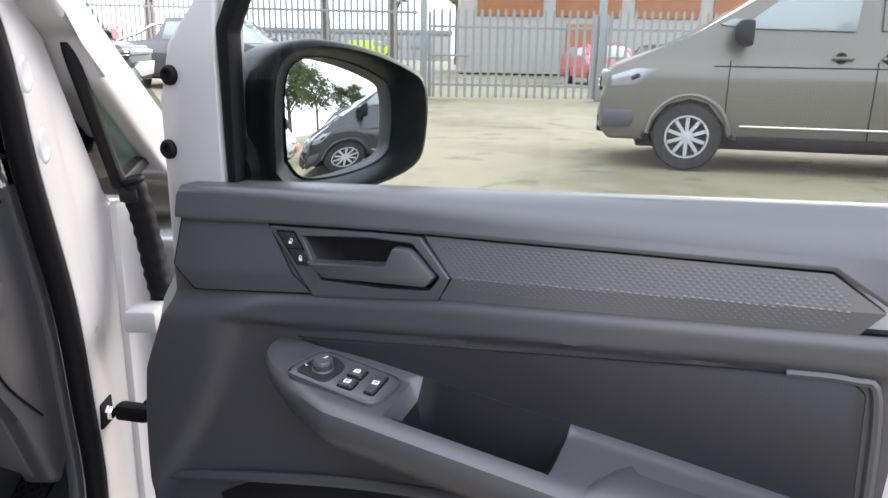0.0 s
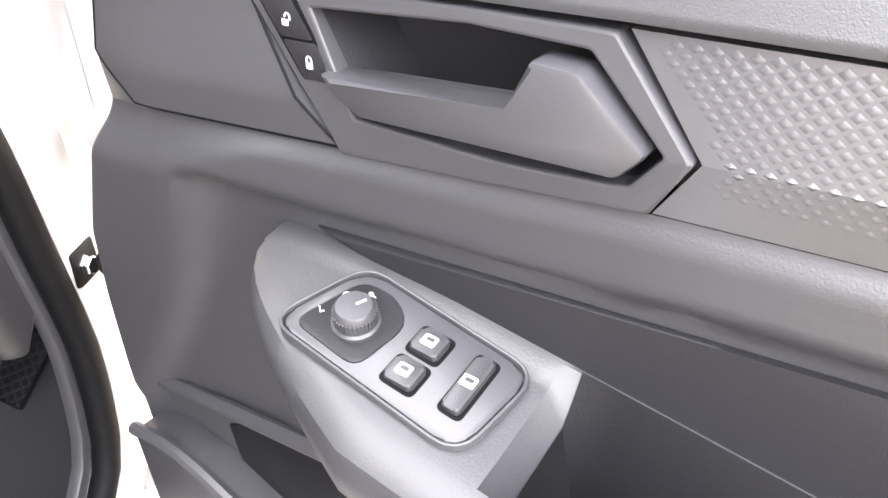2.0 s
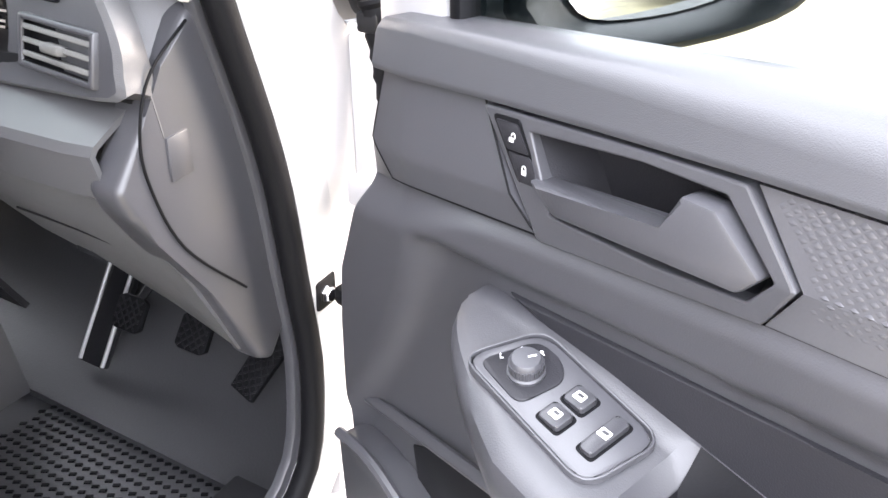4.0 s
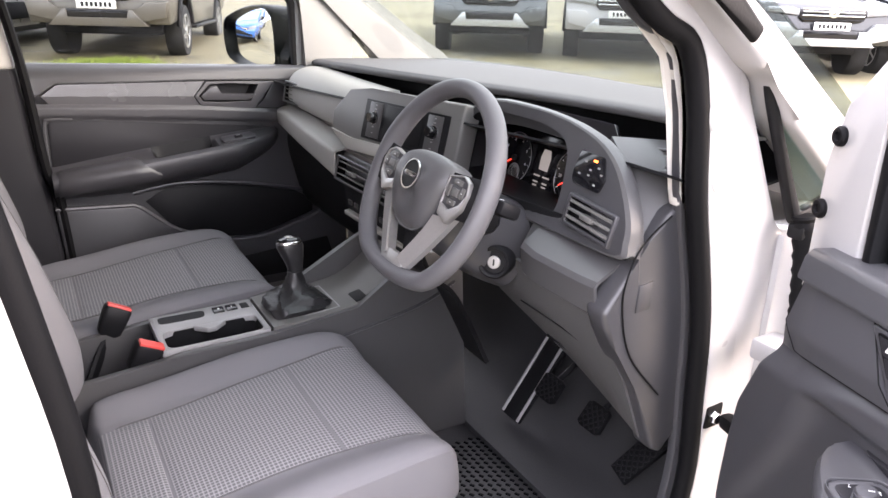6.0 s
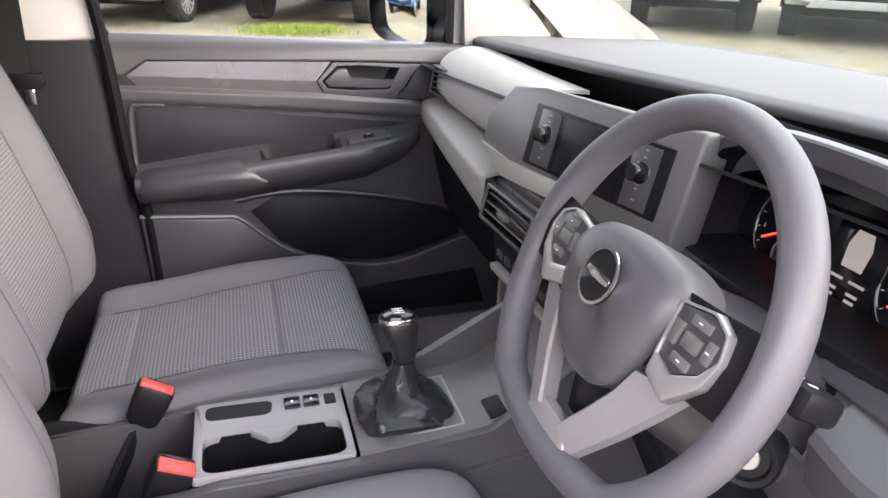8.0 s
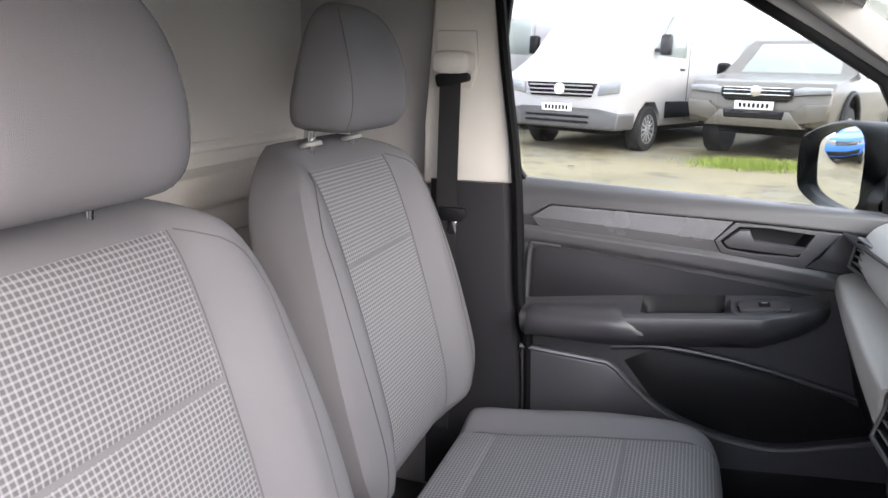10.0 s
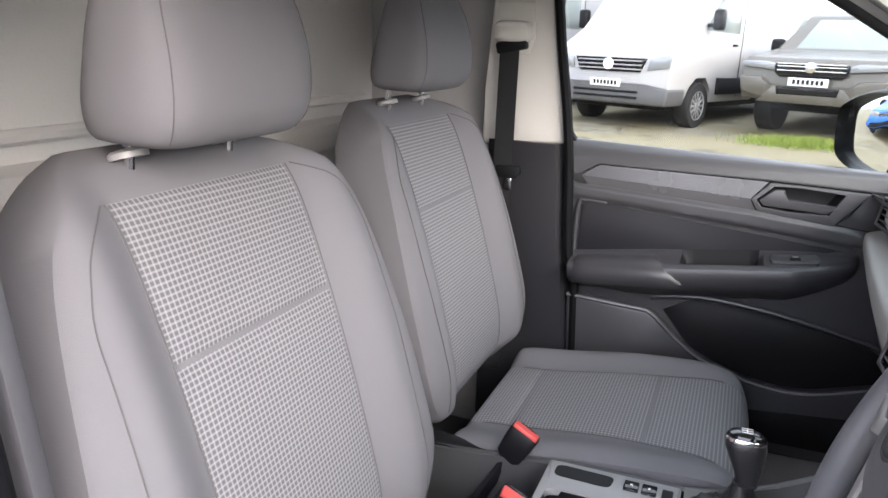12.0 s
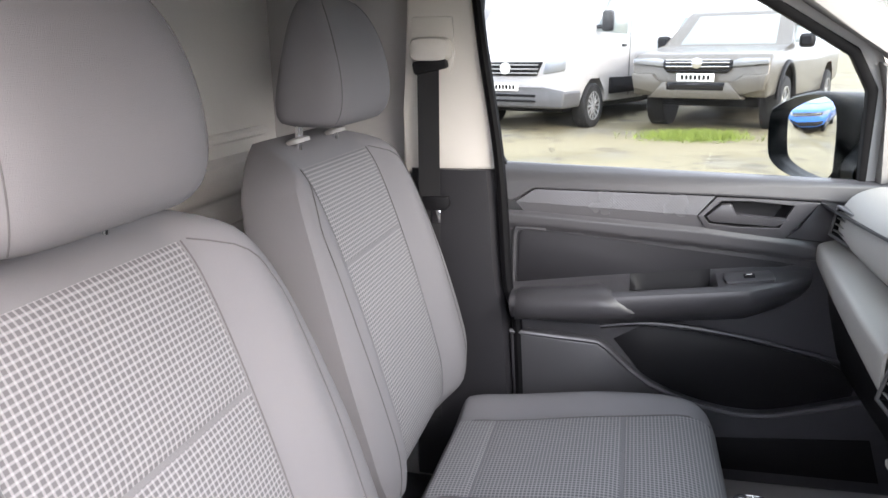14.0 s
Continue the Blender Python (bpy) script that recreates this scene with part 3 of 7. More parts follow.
    # lower door: swelling panel and pocket
    lip = smooth_line([(x, y, 0) for x, y in ((0.126, 0.822), (0.325, 0.812))], 1) + smooth_line([(x, y, 0) for x, y in ((0.345, 0.80), (0.44, 0.722), (0.56, 0.678), (0.68, 0.668), (0.80, 0.70), (0.90, 0.73), (0.975, 0.72))], 4)
    poly = [(p.x, p.y) for p in lip] + [(0.972, 0.51), (0.145, 0.49)]
    part("pocket_panel", prism(poly, f, -0.005, 0.038, 0.009, 3), PLASTIC, door, "charcoal map pocket panel")
    part("pocket_lip", tube([f @ Vector((p.x, p.y, 0.034)) for p in lip], 0.0065, 8, 1), PLASTIC_SMOOTH, door, "rounded pocket lip")
    # flat black plate that stands for the shaded hollow of the pocket
    part("pocket_shade", prism([(0.36, 0.81), (0.42, 0.845), (0.60, 0.84), (0.80, 0.80), (0.87, 0.76), (0.86, 0.70), (0.66, 0.655), (0.45, 0.70)], f, -0.002, 0.002, 0.001), PLASTIC_DARK, door, "flat dark plate for the shade in the pocket")
    part("pocket_brow", tube([f @ Vector(p) for p in ((0.33, 0.838, 0.004), (0.45, 0.857, 0.012), (0.62, 0.843, 0.014), (0.80, 0.806, 0.010), (0.96, 0.765, 0.002))], 0.007, 8, 5, flat=0.8), PLASTIC, door)
    part("speaker_grille", prism([(0.50, 0.60), (0.90, 0.64), (0.93, 0.54), (0.50, 0.53)], f, 0.03, 0.0405, 0.003), PLASTIC_DARK, door, "finely meshed black speaker cover")
    # mirror
    g = lambda a, y, z: f @ Vector((y, z, a))
    sh = 0.035 if driver else 0.0
    mirror = part("mirror_housing", bmesh.new(), MIRROR_BLACK, door, "black plastic door mirror housing")
    c0 = (g(-0.33 + sh, 0.72, 1.18) + g(-0.11 + sh, 0.81, 1.18)) / 2
    across = (g(-0.33, 0.72, 0) - g(-0.11, 0.81, 0)).normalized()
    ahead = Vector((-across.y, across.x, 0))
    if ahead.y < 0:
        ahead = -ahead
    mm = Matrix((across, Vector((0, 0, 1)), ahead)).transposed().to_4x4()
    mm.translation = (g(-0.33 + sh, 0.72, 1.25) + g(-0.11 + sh, 0.81, 1.25)) / 2

    def outline(su, sv, w, lift=0.0, du=0.0):
        pts = [(-0.128, -0.062), (-0.118, 0.062), (-0.07, 0.098), (0.02, 0.092), (0.10, 0.066), (0.130, 0.040), (0.128, -0.030), (0.105, -0.072), (0.02, -0.094), (-0.09, -0.096)]
        line = smooth_line([(a * su + du, b * sv + lift, w) for a, b in pts + pts[:1]], 4)[:-1]
        return [mm @ p for p in line]

    me = mirror.data
    lead = [outline(0.64, 0.78, 0.040, 0, 0.012), outline(0.70, 0.83, 0.036, 0, 0.012), outline(0.90, 0.90, -0.010)] if driver else [outline(0.92, 0.90, 0.018), outline(0.95, 0.94, 0.010), outline(0.965, 0.955, -0.008)]
    bm = loft(lead + [outline(0.955 if driver else 0.975, 0.95 if driver else 0.97, -0.019), outline(1.0, 1.0, -0.016), outline(1.04, 1.04, -0.006), outline(1.04, 1.04, 0.02), outline(1.02, 1.02, 0.075), outline(0.92, 0.92, 0.125), outline(0.66, 0.66, 0.158), outline(0.1, 0.1, 0.170)], True, True)
    bmesh.ops.recalc_face_normals(bm, faces=bm.faces)
    bm.to_mesh(me)
    bm.free()
    me.polygons.foreach_set("use_smooth", [True] * len(me.polygons))
    me.set_sharp_from_angle(angle=radians(40))
    bm = loft([[q + mm.to_3x3() @ Vector((0, 0, 0.030 * (mm.inverted() @ q).y)) for q in outline(0.69 * k, 0.82 * k, 0.033 - 0.0026 * (1 - k * k), 0, 0.012)] if driver else [q - mm.to_3x3() @ Vector((0, 0, 0.005 * (mm.inverted() @ q).y)) for q in outline(0.950 * k, 0.940 * k, 0.006 - 0.0042 * (1 - k * k))] for k in (1.0, 0.85, 0.7, 0.55, 0.4, 0.25, 0.1, 0.005)], True)
    gl = part("mirror_glass", bm, MIRROR, mirror, "reflecting mirror glass")
    for k in (-1, 0, 1):
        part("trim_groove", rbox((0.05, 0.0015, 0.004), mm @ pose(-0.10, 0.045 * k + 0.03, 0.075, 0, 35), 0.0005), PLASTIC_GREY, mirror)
    part("mirror_arm", loft([smooth_line([g(a, y, z) for y, z in ring + ring[:1]], 4)[:-1] for a, ring in ((-0.05, [(0.93, 1.18), (0.83, 1.178), (0.835, 1.215), (0.92, 1.225)]), (-0.09, [(0.95, 1.168), (0.82, 1.168), (0.825, 1.235), (0.94, 1.26)]), (-0.13, [(0.96, 1.165), (0.875, 1.165), (0.875, 1.29), (0.945, 1.30)]), (-0.19, [(0.95, 1.175), (0.875, 1.17), (0.875, 1.31), (0.93, 1.32)]))], True, True), MIRROR_BLACK, mirror)
    return door, gl


door_1, glass_1 = van_door(True)
door_2, glass_2 = van_door(False)

# ---- the van's body round the cab ----
body = thing("van_body", "white panel van body shell open at the driver's side", "van body", kind="structure")
EDGE = [(0.45, 1.62), (0.62, 1.53), (0.777, 1.40), (0.85, 1.36), (0.885, 1.27), (0.908, 1.145), (0.957, 0.957), (0.975, 0.80), (0.985, 0.62), (0.93, 0.47), (0.70, 0.415), (0.30, 0.41), (0.15, 0.45), (0.10, 0.62), (0.085, 0.95), (0.06, 1.15), (0.03, 1.35), (0.015, 1.55), (0.10, 1.63)]


def hoop(inner_off, outer_off, x0, x1, bevel):
    f = Matrix(((0, 0, 1, 0), (1, 0, 0, 0), (0, 1, 0, 0), (0, 0, 0, 1)))
    ring = [(p.x, p.y) for p in smooth_line([(a, b, 0) for a, b in EDGE + EDGE[:1]], 4)[:-1]]
    return ring_plate(swell(ring, outer_off), swell(ring, inner_off), f, x0, x1, bevel)


part("door_aperture", hoop(0.012, 0.075, 0.735, 0.79, 0.006), WHITE, body, "white painted door aperture")
part("door_seal", tube([Vector((0.775, y, z)) for y, z in swell(EDGE + EDGE[:1], 0.004)[:-1]] + [Vector((0.775, *swell(EDGE + EDGE[:1], 0.004)[0]))], 0.016, 10, 4), RUBBER, body, "black rubber door seal")
part("aperture_trim", hoop(-0.006, 0.014, 0.735, 0.752, 0.004), PLASTIC, body, "charcoal inner aperture trim")
f = Matrix(((0, 0, 1, 0), (1, 0, 0, 0), (0, 1, 0, 0), (0, 0, 0, 1)))
# front jamb behind the hinge: stepped white metal, in three faces
part("hinge_pillar", prism([(0.93, 1.36), (0.975, 1.31), (1.075, 1.085), (1.13, 1.06), (1.13, 0.40), (1.0, 0.40), (1.03, 0.62), (1.01, 0.84), (0.965, 1.03), (0.935, 1.20)], f, 0.73, 0.788, 0.01, 3), WHITE, body)
part("hinge_post_outer", prism([(1.10, 1.07), (1.22, 1.06), (1.22, 0.34), (1.10, 0.34)], f, 0.72, 0.80, 0.008), WHITE, body)
part("front_wing", prism([(1.16, 1.10), (1.5, 1.06), (2.0, 0.98), (2.3, 0.85), (2.3, 0.5), (1.2, 0.45)], f, 0.86, 0.90, 0.015), WHITE, body, "white front wing")
part("pillar_bar", prism([(0.62, 1.59), (0.80, 1.475), (0.93, 1.395), (1.07, 1.30), (1.36, 1.12), (1.36, 1.06), (1.22, 1.10), (1.02, 1.255), (0.975, 1.315), (0.93, 1.335), (0.83, 1.41), (0.60, 1.545)], f, 0.745, 0.835, 0.010, 3), WHITE, body, "white sloping windscreen pillar")
part("pillar_inner", prism([(0.70, 1.46), (0.80, 1.385), (0.855, 1.345), (0.882, 1.27), (0.902, 1.15), (0.905, 1.125), (0.935, 1.125), (0.93, 1.20), (0.90, 1.33), (0.83, 1.41), (0.72, 1.49)], f, 0.728, 0.752, 0.006), CREAM, body, "pale pillar trim")
part("pillar_strip", prism([(0.72, 1.47), (0.80, 1.43), (0.90, 1.365), (0.915, 1.385), (0.82, 1.455), (0.74, 1.50)], f, 0.80, 0.842, 0.006), RUBBER, body, "black rubber strip")
tri = [(0.982, 1.306), (1.235, 1.125), (1.10, 1.092)]
tri_in = [(1.008, 1.270), (1.196, 1.134), (1.106, 1.112)]
part("quarter_frame", ring_plate(swell(tri, 0.004), tri_in, f, 0.796, 0.816, 0.005), PLASTIC_DARK, body, "black quarter window frame")
qp = part("quarter_pane", prism(tri_in, f, 0.808, 0.812), glass("quarter_glass", (0.75, 0.86, 0.83)), body, "small triangular quarter light")
qp.visible_shadow = False
part("quarter_foot", rbox((0.03, 0.035, 0.025), pose(0.825, 1.10, 1.085), 0.006), PLASTIC_DARK, body)
for y, z in ((0.912, 1.268), (0.934, 1.178)):
    part("pressed_dimple", turned([(0.0, 0.0008), (0.010, 0.0012), (0.016, 0.0026), (0.019, 0.0030), (0.023, 0.0016), (0.027, -0.002)], Matrix.Translation((0.789, y, z)) @ Matrix.Rotation(radians(90), 4, "Y") @ Matrix.Diagonal((1.0, 0.62, 1, 1)), 32), WHITE, body)
# door check strap
part("check_plate", prism([(0.996, 0.738), (1.035, 0.738), (1.035, 0.782), (0.996, 0.780)], f, 0.78, 0.793, 0.004), RUBBER, body)
part("check_bolt", turned([(0.012, 0), (0.012, 0.004), (0.009, 0.010), (0, 0.010)], Matrix.Translation((0.793, 1.012, 0.760)) @ Matrix.Rotation(radians(90), 4, "Y"), 6), CHROME, body, "steel check bolt")
part("check_stop", rbox((0.055, 0.024, 0.026), pose(0.830, 1.022, 0.757, 0, 0, -12), 0.006), RUBBER, body)
part("check_arm", rbox((0.16, 0.02, 0.014), pose(0.92, 1.01, 0.765, 0, 0, -20), 0.003), RUBBER, body)
part("hinge_bracket", rbox((0.05, 0.06, 0.036), pose(0.850, 1.055, 0.902), 0.007), WHITE, body)
part("wiring_boot", tube([(0.825, 1.10, 1.11), (0.838, 1.105, 1.04), (0.852, 1.10, 0.96), (0.868, 1.09, 0.90), (0.89, 1.06, 0.885)], lambda q: 0.019 + 0.0015 * math.sin(q * 90), 12, 10), RUBBER, body, "ribbed black wiring boot")
# sill, floor, firewall, bulkhead, roof
part("sill", rbox((0.16, 1.5, 0.2), pose(0.80, 0.45, 0.31), 0.03), WHITE, body)
part("sill_cover", rbox((0.12, 0.9, 0.02), pose(0.70, 0.50, 0.418), 0.006), PLASTIC_DARK, body)
part("cab_floor", rbox((1.62, 1.75, 0.06), pose(0.03, 0.35, 0.335), 0.01), MATFLOOR, body, "black rubber cab floor")
part("toe_board", skin([[(x, y, z) for y, z in ((0.95, 0.37), (1.10, 0.40), (1.20, 0.52), (1.26, 0.80))] for x in (-0.76, 0.0, 0.80)], 0.02, 2, 4), MATFLOOR, body)
part("roof", skin([[(x, y, 1.66 + 0.12 * (1 - (abs(x - 0.03) / 0.85) ** 4) + h) for x in (-0.80, -0.55, 0.03, 0.61, 0.86)] for y, h in ((-0.75, 0), (0.0, 0), (0.55, -0.02), (0.75, -0.10))], 0.04, 3, 4), WHITE, body, "white roof")
part("headliner", skin([[(x, y, 1.645 + 0.05 * (1 - (abs(x - 0.03) / 0.8) ** 4) + h) for x in (-0.76, -0.5, 0.03, 0.56, 0.80)] for y, h in ((-0.6, 0), (0.0, 0), (0.55, -0.02), (0.70, -0.07))], 0.01, 3, 4), CREAM, body, "pale headlining")
part("outer_side", prism([(-0.75, 1.72), (0.0, 1.70), (0.03, 1.2), (0.08, 0.8), (0.12, 0.28), (-0.75, 0.28)], f, -0.88, -0.76, 0.02), WHITE, body)
part("outer_side", prism([(-0.75, 1.72), (-0.02, 1.70), (0.0, 1.2), (0.05, 0.8), (0.08, 0.28), (-0.75, 0.28)], f, 0.775, 0.90, 0.02), WHITE, body)
# bulkhead with raised bead
part("bulkhead", prism([(-0.80, 0.36), (0.84, 0.36), (0.84, 1.70), (-0.80, 1.70)], Matrix(((1, 0, 0, 0), (0, 0, 1, 0), (0, 1, 0, 0), (0, 0, 0, 1))), -0.50, -0.47, 0.005), BULK, body, "plain grey painted bulkhead")
part("bulkhead_rail", skin([[(x, y, z) for y, z in ((-0.47, 1.235), (-0.43, 1.225), (-0.425, 1.19), (-0.43, 1.165), (-0.445, 1.15), (-0.44, 1.10), (-0.47, 1.09))] for x in (-0.78, 0.02, 0.82)], 0.006, 2, 3), BULK, body, "pressed grey ledge")
part("bulkhead_bead", tube([(0.70, -0.465, 1.70), (0.695, -0.465, 1.42), (0.66, -0.465, 1.30), (0.58, -0.465, 1.275), (0.0, -0.465, 1.275), (-0.7, -0.465, 1.275)], 0.012, 8, 6), BULK, body)
# passenger door post, inside
post = part("door_post_trim", prism([(-0.10, 1.70), (0.02, 1.70), (0.045, 1.50), (0.075, 1.29), (0.088, 1.195), (-0.125, 1.18), (-0.12, 1.32)], f, -0.74, -0.695, 0.010, 3), CREAM, body, "pale plastic door post trim")
part("door_post_lower", loft([[(x, y, z) for x, y in ((-0.74, 0.088 + d), (-0.700, 0.086 + d), (-0.682, 0.070 + d), (-0.675, 0.02 + d), (-0.685, -0.10), (-0.74, -0.12))] for z, d in ((1.195, 0.0), (1.10, 0.008), (1.0, 0.014), (0.93, 0.02), (0.88, 0.035), (0.7, 0.05), (0.42, 0.06))], True, True), INSERT, body, "charcoal lower door post")
# black tube added along the post to draw the shaded gap beside the door
part("door_seal", tube([(-0.690, y, z) for y, z in ((0.040, 1.62), (0.062, 1.45), (0.088, 1.29), (0.100, 1.195), (0.108, 1.10), (0.114, 1.0), (0.122, 0.92), (0.140, 0.86), (0.150, 0.70), (0.160, 0.45))], 0.012, 8, 3), RUBBER, body, "black rubber door seal")
part("post_panel", prism([(-0.095, 1.52), (-0.005, 1.52), (0.0, 1.44), (-0.012, 1.40), (-0.085, 1.40), (-0.10, 1.44)], f, -0.70, -0.690, 0.004), CREAM, body)
# windscreen pillar on the passenger side, with speaker mesh
part("far_jamb_trim", prism([(0.862, 1.15), (1.022, 1.15), (1.022, 1.295), (0.90, 1.395), (0.838, 1.42), (0.862, 1.33)], f, -0.775, -0.735, 0.006), PILLAR, body, "pale jamb trim")
part("far_pillar_trim", prism([(1.120, 1.17), (1.40, 1.17), (1.345, 1.214), (1.238, 1.278), (0.95, 1.48), (0.66, 1.64), (0.56, 1.62), (0.80, 1.462), (0.90, 1.395), (1.022, 1.297)], f, -0.785, -0.722, 0.012, 3), PILLAR, body, "pale windscreen pillar trim")
part("far_quarter_frame", ring_plate([(1.016, 1.15), (1.15, 1.15), (1.016, 1.305)], [(1.024, 1.158), (1.136, 1.158), (1.024, 1.288)], f, -0.775, -0.748, 0.003), PLASTIC_DARK, body, "black quarter window frame")
part("far_quarter_pane", prism([(1.024, 1.158), (1.136, 1.158), (1.024, 1.288)], f, -0.768, -0.764), GLASS, body, "small triangular quarter light")
bm = bmesh.new()
for i in range(22):
    for j in range(18):
        u, v = -0.055 + i * 0.0052, -0.045 + j * 0.0052 + (0.0026 if i % 2 else 0)
        if (u / 0.056) ** 2 + (v / 0.034) ** 2 < 1:
            box(bm, (0.0008, 0.0027, 0.0027), Matrix.Translation((-0.7218, 1.140 + u, 1.262 - 0.62 * u + v)))
sp = part("speaker_holes", bm, PLASTIC_GREY, body)
sp["kind"] = "stuff"


# ---- seats ----
def span(stations, s):
    """Values between stations, each (s, a, b, ...), eased."""
    k = len(stations)
    for i in range(k - 1):
        p, q = stations[i], stations[i + 1]
        if s <= q[0] or i == k - 2:
            h = q[0] - p[0]
            t = max(0.0, min(1.0, (s - p[0]) / h))
            o, r = stations[max(i - 1, 0)], stations[min(i + 2, k - 1)]
            out = []
            for a, b, c, d in zip(o[1:], p[1:], q[1:], r[1:]):
                m0 = (c - a) / (q[0] - o[0]) * h if (c - b) * (b - a) > 0 or i == 0 else 0.0
                m1 = (d - b) / (r[0] - p[0]) * h if (d - c) * (c - b) > 0 or i == k - 2 else 0.0
                lim = 3 * abs(c - b)
                m0, m1 = max(-lim, min(lim, m0)), max(-lim, min(lim, m1))
                out.append(b + m0 * t + (3 * (c - b) - 2 * m0 - m1) * t * t + (m0 + m1 - 2 * (c - b)) * t ** 3)
            return out


def crown(x, hw, mid, hv, power, side, gut):
    """Height of a pad's top at x: rounded edges, raised sides, a shallow middle."""
    q = min(1.0, abs(x) / hw)
    e = max(0.0, min(1.0, (abs(x) - gut) / 0.09))
    return mid + hv * (1 - q ** power) ** (1 / power) + side * e * e * (3 - 2 * e)


def pad(m, stations, power=4.5, side=0.02, gut=0.12, length=1.0, n=96, k=48, rear=1.0):
    """A stuffed pad along the frame's second axis; stations: s, half width, middle height, half height."""
    rows = []
    for i in range(k + 1):
        s = 0.5 - 0.5 * math.cos(math.pi * i / k)
        hw, mid, hv = span(stations, s)
        ring = []
        for j in range(n):
            a = 2 * math.pi * j / n
            c, sn = math.cos(a), math.sin(a)
            x = hw * (0.55 * (1 - 2 * a / math.pi) + 0.45 * math.copysign(abs(c) ** (2 / power), c)) if a <= math.pi else hw * math.copysign(abs(c) ** (2 / power), c)
            z = crown(x, hw, mid, hv, power, side * min(1, hv / 0.05), gut) if sn >= 0 else mid + hv * rear * math.copysign(abs(sn) ** (2 / power), sn)
            ring.append(m @ Vector((x, s * length, z)))
        rows.append(ring)
    return loft(rows, True, True)


def pad_patch(m, stations, x0, x1, s0, s1, lift, power=4.5, side=0.02, gut=0.12, length=1.0, n=24, k=24):
    """A piece of cloth that lies on a pad. x0, x1: its edges as functions of s."""
    rows = []
    for i in range(k + 1):
        s = s0 + (s1 - s0) * i / k
        hw, mid, hv = span(stations, s)
        row = []
        for j in range(n + 1):
            x = x0(s) + (x1(s) - x0(s)) * j / n
            edge = min(j, n - j, i, k - i) / 2.0
            row.append(m @ Vector((x, s * length, crown(x, hw, mid, hv, power, side * min(1, hv / 0.05), gut) + lift * min(1.0, 0.25 + edge))))
        rows.append(row)
    return loft(rows, uv=lambda a, b: (x0(s0) + (x1(s0) - x0(s0)) * b / n, (s0 + (s1 - s0) * a / k) * length))


CUSHION = [(0.0, 0.20, -0.01, 0.03), (0.05, 0.245, 0.0, 0.06), (0.2, 0.254, 0.0, 0.065), (0.6, 0.255, 0.010, 0.068), (0.80, 0.252, 0.010, 0.066), (0.90, 0.244, 0.006, 0.061), (0.96, 0.228, -0.004, 0.050), (0.99, 0.205, -0.018, 0.034), (1.0, 0.18, -0.03, 0.018)]
BACK = [(0.0, 0.20, -0.02, 0.03), (0.05, 0.262, -0.01, 0.05), (0.2, 0.304, 0.0, 0.062), (0.42, 0.300, 0.0, 0.064), (0.62, 0.283, -0.001, 0.062), (0.78, 0.262, -0.004, 0.058), (0.87, 0.238, -0.008, 0.053), (0.925, 0.205, -0.014, 0.045), (0.97, 0.165, -0.024, 0.032), (1.0, 0.12, -0.038, 0.016)]
BOLSTER = ((0.06, 0.5, 0.75, 0.83, 0.88, 0.905), (0.236, 0.243, 0.236, 0.218, 0.188, 0.156))
# headrest: height, half width, front, back
HEADREST = [(0.004, 0.100, 0.030, -0.055), (0.010, 0.119, 0.045, -0.068), (0.030, 0.129, 0.060, -0.074), (0.060, 0.1325, 0.0655, -0.072), (0.100, 0.1325, 0.062, -0.064), (0.145, 0.129, 0.050, -0.054), (0.180, 0.119, 0.036, -0.047), (0.205, 0.104, 0.021, -0.041), (0.222, 0.084, 0.007, -0.035), (0.231, 0.060, -0.005, -0.029), (0.2335, 0.030, -0.012, -0.022)]


